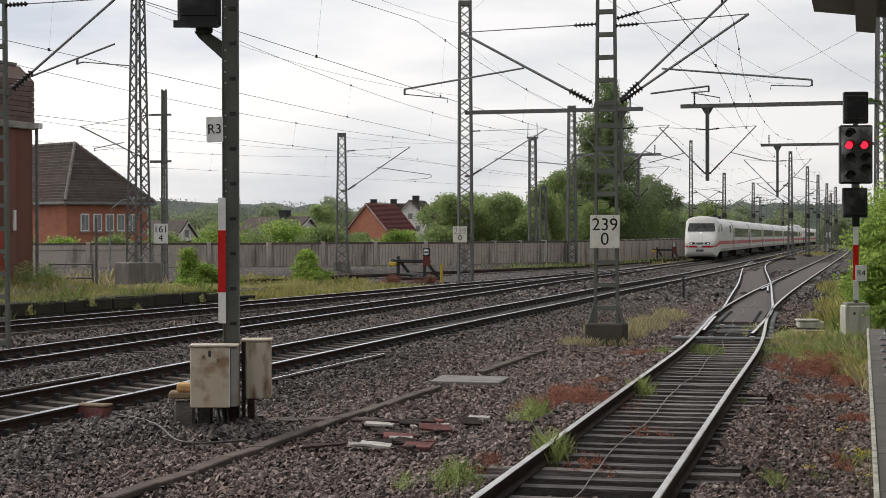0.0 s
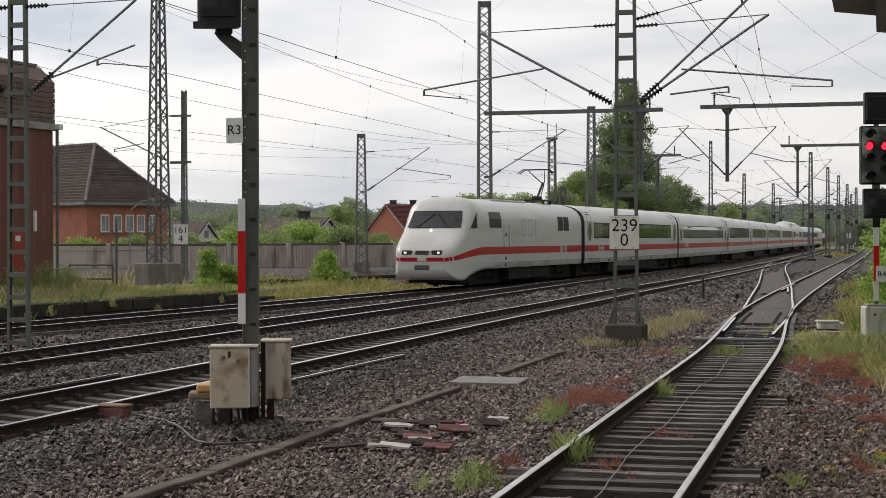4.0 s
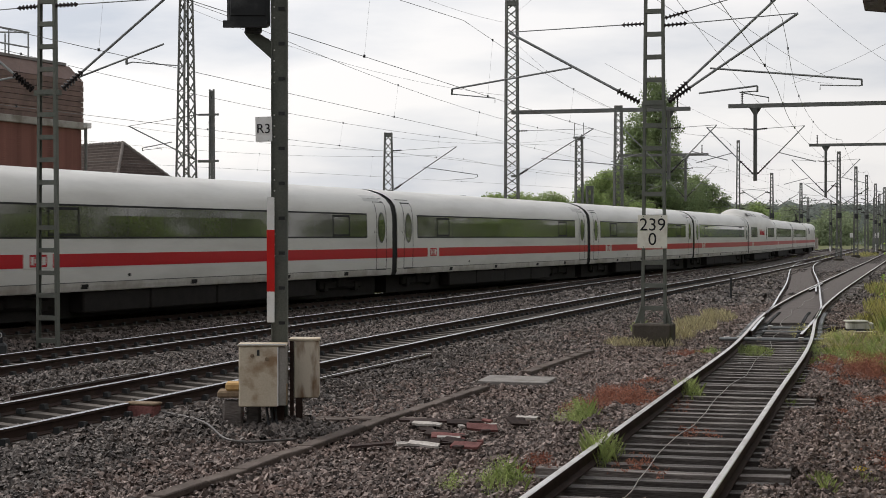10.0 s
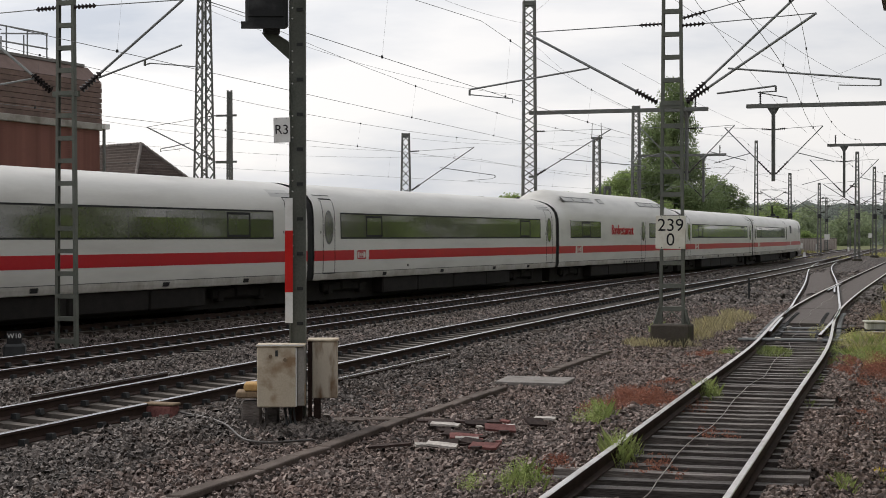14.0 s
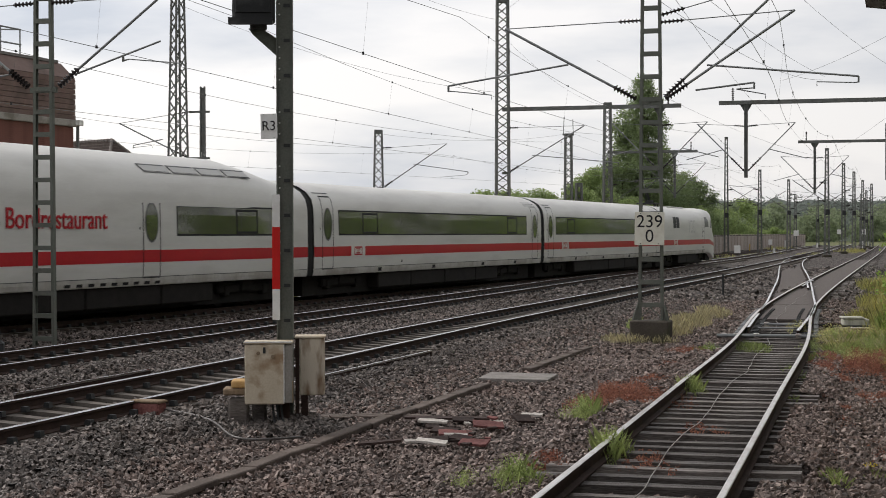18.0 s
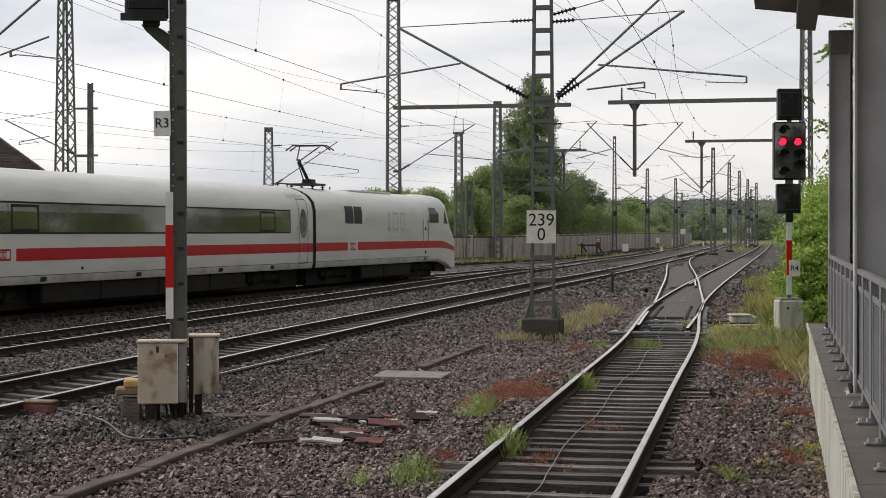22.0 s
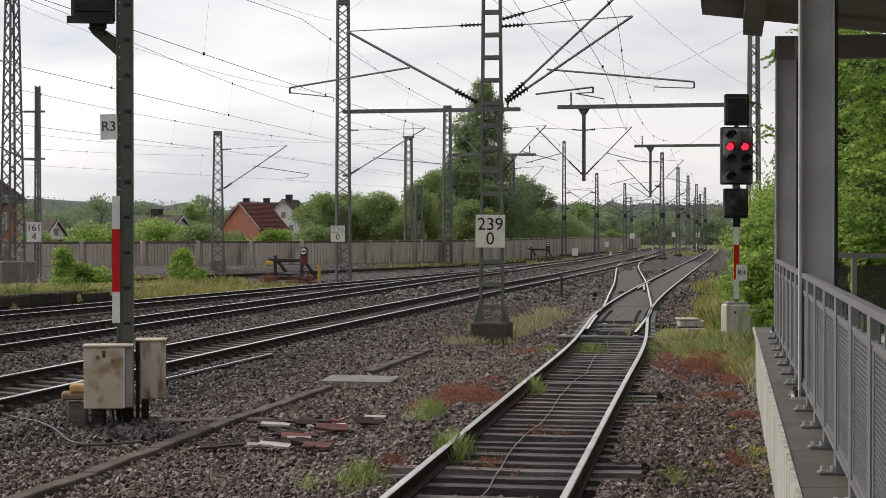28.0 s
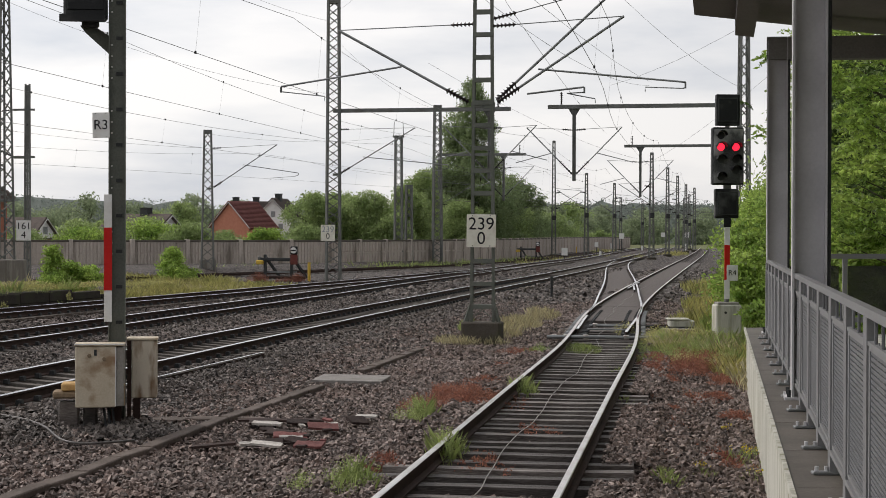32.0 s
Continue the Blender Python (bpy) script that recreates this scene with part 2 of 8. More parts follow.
M = {
    "earth": stony("earth_gravel", (0.085, 0.066, 0.058), (0.215, 0.175, 0.157), (0.016, 0.013, 0.011), 0.055, (0.11, 0.066, 0.050), 0.45, 0.5),
    "stone": mat("ballast_stone", (0.112, 0.086, 0.075), (0.305, 0.245, 0.218), 0.68, 9, 70, 0.5, 0.006, stain=(0.135, 0.080, 0.060), stain_amt=0.38, stain_scale=0.5, per_island=0.75, spec=0.36),
    "basalt": mat("dark_basalt_ballast", (0.068, 0.058, 0.052), (0.215, 0.187, 0.170), 0.66, 9, 70, 0.5, 0.006, stain=(0.090, 0.060, 0.046), stain_amt=0.4, stain_scale=0.6, per_island=0.75, spec=0.36),
    "soot": mat("sooty_brown_ballast", (0.036, 0.029, 0.025), (0.115, 0.097, 0.086), 0.7, 9, 70, 0.5, 0.006, stain=(0.060, 0.038, 0.028), stain_amt=0.5, stain_scale=0.6, per_island=0.75, spec=0.3),
    # darker robinia leaf: the shade among the fronds is put into the colour
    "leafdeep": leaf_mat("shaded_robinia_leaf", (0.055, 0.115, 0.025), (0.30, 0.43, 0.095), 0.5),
    "ballast": stony("ballast", (0.058, 0.049, 0.044), (0.158, 0.137, 0.125), (0.018, 0.015, 0.013), 0.085, (0.085, 0.056, 0.045), 0.5, 0.3),
    "rust": mat("rusty_rail_side", (0.030, 0.019, 0.016), (0.060, 0.036, 0.028), 0.85, 5, 90, 0.4, 0.003),
    "railtop": mat("polished_rail_head", (0.55, 0.55, 0.56), (0.75, 0.75, 0.76), 0.22, 2, 40, 0.05, 0.001, metal=1.0, stretch=(1, 0.15, 1)),
    "railworn": mat("dull_rust_flecked_rail_head", (0.46, 0.43, 0.405), (0.68, 0.655, 0.63), 0.30, 3, 60, 0.08, 0.001, metal=0.85, stain=(0.26, 0.17, 0.12), stain_amt=0.4, stain_scale=7, stretch=(1, 0.4, 1)),
    "wood": mat("tarred_sleeper", (0.060, 0.050, 0.045), (0.175, 0.155, 0.142), 0.7, 2.5, 30, 0.9, 0.012, stretch=(0.5, 6, 3), per_object=0.45, stain=(0.29, 0.265, 0.245), stain_amt=0.7, stain_scale=1.6, spec=0.35),
    "sleeper": mat("concrete_sleeper", (0.10, 0.088, 0.078), (0.17, 0.152, 0.135), 0.9, 3, 50, 0.4, 0.004, stain=(0.065, 0.048, 0.038), stain_amt=0.8, per_object=0.15),
    "galv": mat("weathered_green_grey_steel", (0.12, 0.128, 0.120), (0.20, 0.205, 0.195), 0.6, 3, 40, 0.15, 0.002, metal=0.25, stain=(0.10, 0.065, 0.045), stain_amt=0.25),
    "galvlight": mat("zinc_grey_steel", (0.20, 0.21, 0.21), (0.29, 0.30, 0.30), 0.5, 3, 40, 0.12, 0.002, metal=0.5),
    "mastgreen": mat("olive_grey_mast_paint", (0.105, 0.115, 0.098), (0.165, 0.175, 0.152), 0.7, 2.5, 50, 0.2, 0.002, stain=(0.16, 0.15, 0.13), stain_amt=0.35, stain_scale=3),
    "dark": mat("dark_iron", (0.030, 0.032, 0.033), (0.055, 0.057, 0.058), 0.6, 5, 60, 0.15, 0.002),
    "black": mat("black_signal_enamel", (0.010, 0.011, 0.012), (0.020, 0.021, 0.022), 0.45, 4, 60, 0.1, 0.001, stain=(0.16, 0.16, 0.16), stain_amt=0.45, stain_scale=2.5),
    "wire": mat("dull_copper_wire", (0.13, 0.135, 0.135), (0.20, 0.205, 0.20), 0.5, 3, 30, 0, metal=0.3),
    "insul": mat("brown_porcelain", (0.020, 0.016, 0.016), (0.035, 0.028, 0.027), 0.25, 8, 30, 0),
    "concrete": mat("stained_concrete", (0.26, 0.245, 0.22), (0.38, 0.365, 0.335), 0.92, 1.5, 40, 0.35, 0.005, stain=(0.13, 0.115, 0.09), stain_amt=0.7, stain_scale=1.6),
    "darkconc": mat("mossy_dark_concrete", (0.055, 0.047, 0.040), (0.10, 0.088, 0.073), 0.95, 2, 40, 0.5, 0.008, stain=(0.05, 0.055, 0.025), stain_amt=0.7, stain_scale=2, per_object=0.25),
    "barrier": mat("grey_brown_concrete_panel", (0.40, 0.35, 0.31), (0.55, 0.49, 0.44), 0.95, 0.8, 12, 0.3, 0.01, stain=(0.17, 0.145, 0.12), stain_amt=0.8, stain_scale=0.7, stretch=(2, 2, 0.5), per_object=0.1),
    "white": mat("white_enamel", (0.72, 0.72, 0.70), (0.80, 0.80, 0.78), 0.4, 2, 40, 0.05, 0.001, stain=(0.5, 0.48, 0.42), stain_amt=0.25, stain_scale=6),
    "paper": mat("cream_sign_enamel", (0.76, 0.74, 0.64), (0.82, 0.80, 0.71), 0.5, 3, 40, 0.05, 0.001, stain=(0.50, 0.45, 0.34), stain_amt=0.4, stain_scale=5),
    "ink": mat("black_sign_paint", (0.015, 0.015, 0.016), (0.025, 0.025, 0.026), 0.5, 5, 40, 0),
    "grey_ink": mat("faded_grey_sign_paint", (0.30, 0.32, 0.33), (0.36, 0.38, 0.39), 0.5, 5, 40, 0),
    "red": mat("red_mast_plate_enamel", (0.52, 0.012, 0.010), (0.60, 0.020, 0.016), 0.4, 4, 50, 0.05, 0.001, stain=(0.35, 0.05, 0.035), stain_amt=0.4, stain_scale=6),
    "beige": mat("beige_cabinet_paint", (0.50, 0.43, 0.32), (0.62, 0.55, 0.435), 0.6, 2, 50, 0.15, 0.003, stain=(0.25, 0.145, 0.070), stain_amt=0.8, stain_scale=4.6),
    "rustbeige": mat("rust_streaked_beige_paint", (0.56, 0.50, 0.40), (0.66, 0.60, 0.50), 0.6, 2, 50, 0.15, 0.003, stain=(0.19, 0.105, 0.05), stain_amt=0.9, stain_scale=2.6, stretch=(3.2, 3.2, 0.9)),
    "ochre": mat("ochre_worn_timber", (0.42, 0.245, 0.095), (0.60, 0.40, 0.18), 0.8, 3, 40, 0.3, 0.004, stretch=(6, 1, 3)),
    "tankconc": mat("dark_streaked_concrete", (0.155, 0.140, 0.122), (0.235, 0.215, 0.190), 0.95, 1.5, 30, 0.35, 0.006, stain=(0.40, 0.385, 0.35), stain_amt=0.5, stain_scale=2.4, stretch=(3, 3, 0.3)),
    "sigface": mat("weathered_signal_face", (0.03, 0.031, 0.032), (0.13, 0.131, 0.132), 0.5, 3, 50, 0.1, 0.001, stain=(0.52, 0.52, 0.51), stain_amt=0.85, stain_scale=1.7, stretch=(1.2, 1.2, 1.0)),
    "darkcable": mat("black_brown_cable_sheath", (0.055, 0.050, 0.047), (0.13, 0.12, 0.115), 0.42, 3, 40, 0),
    "yellow": mat("yellow_paint", (0.60, 0.38, 0.05), (0.70, 0.48, 0.08), 0.6, 3, 40, 0.1, 0.002, stain=(0.35, 0.25, 0.08), stain_amt=0.5),
    "brick": mat("red_brown_brick", (0.385, 0.15, 0.10), (0.49, 0.21, 0.142), 0.9, 2, 30, 0.3, 0.004, stain=(0.32, 0.13, 0.09), stain_amt=0.5, per_object=0.1),
    "brickdark": mat("dark_clinker_brick", (0.165, 0.076, 0.061), (0.25, 0.115, 0.092), 0.9, 2, 30, 0.3, 0.004, stain=(0.085, 0.035, 0.03), stain_amt=0.5),
    "reddoor": mat("faded_red_door_paint", (0.26, 0.040, 0.026), (0.33, 0.062, 0.040), 0.6, 2, 30, 0.1, 0.002, stain=(0.25, 0.06, 0.04), stain_amt=0.4),
    "clad": mat("brown_metal_cladding", (0.125, 0.082, 0.069), (0.19, 0.130, 0.112), 0.7, 1.5, 20, 0.15, 0.004, stain=(0.06, 0.05, 0.042), stain_amt=0.5, per_object=0.15),
    "tile": mat("dark_brown_roof_tile", (0.075, 0.058, 0.052), (0.125, 0.10, 0.09), 0.8, 1.2, 9, 0.4, 0.02, per_object=0.2, per_island=0.25),
    "ridgetile": mat("pale_worn_ridge_tile", (0.14, 0.12, 0.11), (0.24, 0.215, 0.20), 0.8, 2, 20, 0.2, 0.005, per_object=0.2),
    "darkbarrier": mat("blackened_barrier_coping", (0.085, 0.075, 0.063), (0.14, 0.125, 0.105), 0.95, 0.8, 12, 0.3, 0.01),
    "redtile": mat("red_roof_tile", (0.135, 0.050, 0.046), (0.20, 0.078, 0.070), 0.8, 1.0, 9, 0.4, 0.02, per_island=0.2),
    "salmon": mat("orange_brick_gable", (0.50, 0.20, 0.13), (0.60, 0.26, 0.175), 0.9, 2, 20, 0.2, 0.004),
    "plaster": mat("white_plaster", (0.78, 0.78, 0.76), (0.84, 0.84, 0.82), 0.9, 1, 20, 0.1, 0.003, stain=(0.55, 0.54, 0.5), stain_amt=0.3),
    "railing": mat("grey_painted_steel", (0.23, 0.230, 0.236), (0.28, 0.280, 0.286), 0.45, 2, 50, 0.06, 0.001, stain=(0.21, 0.21, 0.215), stain_amt=0.4, stain_scale=2, metal=0.1),
    "mesh": mat("perforated_grey_sheet", (0.15, 0.152, 0.160), (0.20, 0.203, 0.212), 0.55, 2, 50, 0.1, 0.001, metal=0.3),
    "canopy": mat("dark_brown_grey_canopy", (0.16, 0.15, 0.14), (0.22, 0.207, 0.195), 0.7, 1, 30, 0.1, 0.002),
    "coping": mat("damp_brown_coping", (0.10, 0.088, 0.075), (0.16, 0.142, 0.122), 0.55, 1.5, 40, 0.3, 0.004, stain=(0.07, 0.06, 0.048), stain_amt=0.6, stain_scale=2.5),
    "slabgrey": mat("worn_grey_slab", (0.20, 0.186, 0.172), (0.33, 0.31, 0.29), 0.9, 3, 40, 0.3, 0.004, stain=(0.11, 0.098, 0.085), stain_amt=0.6, stain_scale=2.5),
    "timber": mat("weathered_timber", (0.17, 0.125, 0.085), (0.30, 0.225, 0.15), 0.9, 3, 40, 0.5, 0.006, stretch=(6, 1, 3)),
    "plank": mat("grey_brown_trough_lid", (0.080, 0.062, 0.053), (0.155, 0.126, 0.110), 0.92, 2, 40, 0.4, 0.006, per_object=0.15),
    "buffer": mat("dark_red_buffer_paint", (0.12, 0.036, 0.032), (0.20, 0.062, 0.052), 0.75, 3, 30, 0.2, 0.003),
    "cable": mat("grey_cable_sheath", (0.25, 0.235, 0.22), (0.36, 0.345, 0.32), 0.6, 3, 40, 0),
    "redscrap": mat("splintered_red_board", (0.12, 0.045, 0.042), (0.24, 0.105, 0.095), 0.8, 6, 50, 0.3, 0.003, per_object=0.3),
    "palescrap": mat("pale_board_fragment", (0.36, 0.33, 0.30), (0.62, 0.585, 0.545), 0.8, 6, 50, 0.3, 0.003, per_object=0.3),
    "darkscrap": mat("burnt_board_fragment", (0.025, 0.017, 0.015), (0.065, 0.043, 0.038), 0.85, 6, 50, 0.3, 0.003, per_object=0.3),
    "grass": leaf_mat("fresh_grass", (0.28, 0.36, 0.12), (0.50, 0.56, 0.24)),
    "vergegrass": leaf_mat("yellow_green_verge_grass", (0.35, 0.355, 0.13), (0.62, 0.575, 0.27), 0.45),
    "drygrass": leaf_mat("dry_straw_grass", (0.47, 0.43, 0.27), (0.66, 0.61, 0.42), 0.4),
    "redherb": leaf_mat("reddish_stonecrop", (0.23, 0.092, 0.066), (0.40, 0.185, 0.125), 0.45),
    # broad dark-to-bright range stands in for lit and shaded clumps
    "leaf": leaf_mat("robinia_leaf", (0.15, 0.265, 0.05), (0.48, 0.61, 0.15), 0.45),
    # leaves of the trees behind, with shade worked into the dark colour
    "leafshade": leaf_mat("shade_dark_leaf", (0.055, 0.095, 0.030), (0.125, 0.19, 0.06), 0.4),
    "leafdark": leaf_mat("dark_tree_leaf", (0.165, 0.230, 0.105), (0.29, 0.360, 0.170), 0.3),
    "leafmid": leaf_mat("bush_leaf", (0.21, 0.29, 0.11), (0.37, 0.455, 0.185)),
    # distance haze is mixed into this paler, greyer green
    "leaffar": leaf_mat("haze_tinted_tree_leaf", (0.21, 0.265, 0.165), (0.35, 0.405, 0.245), 0.25),
    # blue-grey cast of far haze painted into the hill's colour
    "leafhill": leaf_mat("haze_tinted_hill_leaf", (0.17, 0.205, 0.18), (0.235, 0.27, 0.235), 0.15),
    "bloom": leaf_mat("yellow_blossom", (0.60, 0.48, 0.02), (0.75, 0.62, 0.04)),
    "bark": mat("bark", (0.055, 0.045, 0.036), (0.10, 0.082, 0.066), 0.95, 4, 30, 0.6, 0.02, stretch=(3, 3, 0.6)),
    "field": mat("meadow", (0.10, 0.12, 0.045), (0.18, 0.19, 0.08), 0.95, 0.3, 6, 0.5, 0.05, stain=(0.10, 0.085, 0.065), stain_amt=0.7, stain_scale=0.1),
    "wallconc": mat("pale_streaked_concrete", (0.48, 0.47, 0.41), (0.64, 0.63, 0.57), 0.92, 1.6, 30, 0.3, 0.005, stain=(0.24, 0.235, 0.15), stain_amt=0.85, stain_scale=2.2, stretch=(3, 3, 0.35)),
    "rustflank": mat("rust_streaked_sheet", (0.21, 0.135, 0.070), (0.38, 0.27, 0.16), 0.85, 3, 40, 0.3, 0.003, stretch=(4, 4, 1), stain=(0.42, 0.34, 0.24), stain_amt=0.5, stain_scale=2),
    "postgrey": mat("grey_post_paint", (0.53, 0.52, 0.53), (0.60, 0.59, 0.60), 0.5, 1.5, 40, 0.06, 0.001, stain=(0.29, 0.29, 0.295), stain_amt=0.4),
    "deck": mat("grey_brown_turnout_infill", (0.090, 0.078, 0.072), (0.150, 0.132, 0.124), 0.9, 1.5, 24, 0.6, 0.012, stain=(0.065, 0.052, 0.046), stain_amt=0.6, stain_scale=0.8),
    # train
    "tdirt": mat("grimy_skirt_paint", (0.40, 0.385, 0.35), (0.56, 0.55, 0.515), 0.5, 1.2, 14, 0.03, 0.002, stain=(0.26, 0.225, 0.18), stain_amt=0.7, stain_scale=1.1, stretch=(0.8, 1, 0.5)),
    "tw": mat("light_grey_coach_paint", (0.60, 0.595, 0.56), (0.64, 0.635, 0.60), 0.33, 0.6, 9, 0.02, 0.002, stain=(0.44, 0.43, 0.40), stain_amt=0.45, stain_scale=0.7, stretch=(0.4, 1, 2.5)),
    "tr": mat("red_stripe_paint", (0.42, 0.009, 0.018), (0.47, 0.014, 0.024), 0.35, 0.8, 10, 0.02, 0.002),
    "tg": mat("tinted_coach_glass", (0.052, 0.053, 0.040), (0.082, 0.083, 0.066), 0.06, 0.8, 10, 0, spec=0.5),
    "tdark": mat("dark_windscreen_glass", (0.012, 0.013, 0.014), (0.02, 0.021, 0.022), 0.05, 0.8, 10, 0, spec=0.5),
    "cabglass": mat("dark_cab_glass", (0.018, 0.020, 0.020), (0.032, 0.034, 0.033), 0.3, 0.8, 10, 0, spec=0.12),
    "td": mat("black_rubber_bellows", (0.012, 0.012, 0.012), (0.022, 0.022, 0.022), 0.7, 5, 40, 0.1, 0.003),
    # sooty black, made darker still for the shade under the cars
    "tu": mat("sooty_shaded_underframe", (0.009, 0.008, 0.007), (0.020, 0.017, 0.015), 0.85, 3, 30, 0.3, 0.005),
    "curtain": mat("pale_curtained_glass", (0.18, 0.19, 0.195), (0.33, 0.345, 0.35), 0.12, 3, 20, 0, spec=0.5),
    "edgestone": mat("blackened_mossy_stone", (0.028, 0.024, 0.020), (0.060, 0.052, 0.043), 0.95, 2, 40, 0.5, 0.008, stain=(0.040, 0.046, 0.022), stain_amt=0.6, stain_scale=2, per_object=0.25),
    "louvre": mat("charcoal_louvre", (0.040, 0.041, 0.042), (0.060, 0.061, 0.062), 0.6, 3, 30, 0),
    "tl": mat("door_seam_grey", (0.10, 0.10, 0.10), (0.14, 0.14, 0.14), 0.6, 5, 40, 0),
    "troof": mat("pale_grey_roof_paint", (0.50, 0.50, 0.48), (0.57, 0.57, 0.545), 0.42, 0.5, 8, 0.03, 0.002, stain=(0.38, 0.37, 0.345), stain_amt=0.5, stain_scale=0.6, stretch=(0.3, 1, 1)),
    "tletter": mat("faded_grey_lettering", (0.46, 0.46, 0.44), (0.50, 0.50, 0.48), 0.4, 2, 20, 0),
}
M["tg"].node_tree.nodes["Principled BSDF"].inputs["IOR"].default_value = 2.05
smoked = mat("smoked_infill_glass", (0.085, 0.086, 0.080), (0.13, 0.132, 0.122), 0.12, 2, 30, 0, spec=0.5)
_n, _l = smoked.node_tree.nodes, smoked.node_tree.links
_tr, _mx = _n.new("ShaderNodeBsdfTransparent"), _n.new("ShaderNodeMixShader")
_tr.inputs["Color"].default_value, _mx.inputs[0].default_value = (0.55, 0.56, 0.52, 1), 0.55
_l.new(_n["Principled BSDF"].outputs[0], _mx.inputs[1]), _l.new(_tr.outputs[0], _mx.inputs[2]), _l.new(_mx.outputs[0], _n["Material Output"].inputs[0])
M["smoked"] = smoked
M["redlamp"] = glow("lit_red_signal_lens", (1.0, 0.02, 0.05), 1.7)
M["whitelamp"] = glow("lit_headlamp", (1.0, 0.95, 0.85), 0.9)


# ---- helpers ----
def link_mesh(name, me, material, parent=None, label=""):
    if material is not None and not me.materials:
        me.materials.append(M[material] if isinstance(material, str) else material)
    ob = new(name, me)
    if parent is not None:
        ob.parent = parent
    if label:
        ob["label"] = label
    return ob


def part(name, bm, material, parent=None, label="", smooth=False):
    me = bpy.data.meshes.new(name)
    bm.normal_update()
    bm.to_mesh(me)
    bm.free()
    if smooth:
        me.shade_smooth()
    return link_mesh(name, me, material, parent, label)


def raw(name, verts, faces, material, parent=None, label="", smooth=False):
    me = bpy.data.meshes.new(name)
    me.from_pydata(verts, [], faces)
    if smooth:
        me.shade_smooth()
    return link_mesh(name, me, material, parent, label)


def thing(name, label, category, m=None, group="", kind=""):
    ob = new(name)
    ob.empty_display_size = 0.2
    if m is not None:
        ob.matrix_world = m
    return tagged(ob, label, category, group, kind)


def box(bm, x0, x1, y0, y1, z0, z1, bevel=0.0, m=None):
    r = bmesh.ops.create_cube(bm, size=1)
    for v in r["verts"]:
        v.co = Vector(((x0 + x1) / 2 + v.co.x * (x1 - x0), (y0 + y1) / 2 + v.co.y * (y1 - y0), (z0 + z1) / 2 + v.co.z * (z1 - z0)))
    if bevel:
        es = list({e for v in r["verts"] for e in v.link_edges})
        r = bmesh.ops.bevel(bm, geom=es, offset=bevel, segments=1, affect="EDGES")
    if m is not None:
        bmesh.ops.transform(bm, matrix=m, verts=r["verts"])
    return bm


def B(*args, **kw):
    return box(bmesh.new(), *args, **kw)


def tube(bm, p, q, r, n=6, r2=None):
    p, q = Vector(p), Vector(q)
    d = q - p
    m = Matrix.Translation((p + q) / 2) @ d.to_track_quat("Z", "Y").to_matrix().to_4x4()
    bmesh.ops.create_cone(bm, cap_ends=True, segments=n, radius1=r, radius2=r if r2 is None else r2, depth=d.length, matrix=m)
    return bm


def bar(bm, p, q, w, h=None):
    """A square bar between two points."""
    p, q = Vector(p), Vector(q)
    d = q - p
    m = Matrix.Translation((p + q) / 2) @ d.to_track_quat("Z", "Y").to_matrix().to_4x4()
    box(bm, -w / 2, w / 2, -(h or w) / 2, (h or w) / 2, -d.length / 2, d.length / 2, m=m)
    return bm


def tubes(pts, r, n=5):
    """One continuous round bar along a line of points."""
    bm = bmesh.new()
    pts = [Vector(p) for p in pts]
    rings = []
    for i, p in enumerate(pts):
        d = (pts[min(i + 1, len(pts) - 1)] - pts[max(i - 1, 0)]).normalized()
        u = d.cross(Vector((0, 0, 1)) if abs(d.z) < 0.95 else Vector((1, 0, 0))).normalized()
        w = u.cross(d)
        rings.append([bm.verts.new(p + (u * math.cos(k * 2 * math.pi / n) + w * math.sin(k * 2 * math.pi / n)) * r) for k in range(n)])
    for a, b in zip(rings[:-1], rings[1:]):
        for k in range(n):
            bm.faces.new((a[k], b[k], b[(k + 1) % n], a[(k + 1) % n]))
    bm.faces.new(rings[0]), bm.faces.new(rings[-1][::-1])
    return bm


def spline(pts):
    """A natural cubic through points (y, x), straight beyond its ends."""
    ys, xs = np.array([p[0] for p in pts], float), np.array([p[1] for p in pts], float)
    n, h = len(ys), np.diff(ys)
    a, b = np.zeros((n, n)), np.zeros(n)
    a[0, 0] = a[-1, -1] = 1
    for i in range(1, n - 1):
        a[i, i - 1:i + 2] = h[i - 1], 2 * (h[i - 1] + h[i]), h[i]
        b[i] = 3 * ((xs[i + 1] - xs[i]) / h[i] - (xs[i] - xs[i - 1]) / h[i - 1])
    c = np.linalg.solve(a, b)
    s = (xs[1:] - xs[:-1]) / h - h * (2 * c[:-1] + c[1:]) / 3

    def at(y):
        y = float(y)
        if y <= ys[0]:
            return xs[0] + s[0] * (y - ys[0])
        if y >= ys[-1]:
            e = (xs[-1] - at(ys[-1] - 0.5)) / 0.5
            return xs[-1] + e * (y - ys[-1])
        i = min(int(np.searchsorted(ys, y)) - 1, n - 2)
        i = max(i, 0)
        d = y - ys[i]
        return xs[i] + s[i] * d + c[i] * d * d + (c[i + 1] - c[i]) / (3 * h[i]) * d ** 3
    return at


# ---- the plan: centre lines of the tracks, x over y ----
siding = spline([(-8, -3.2), (14.5, 0.27), (20, 1.1), (27, 2.16), (35, 3.36), (48, 5.0), (60, 6.8), (83.5, 10.75), (120, 17.05), (205, 31.7), (330, 52.5)])
turnout = spline([(39.4, 3.67), (44, 4.39), (50, 5.3), (60, 6.5), (80, 8.75), (124, 13.4), (159, 18.0), (190, 23.2)])
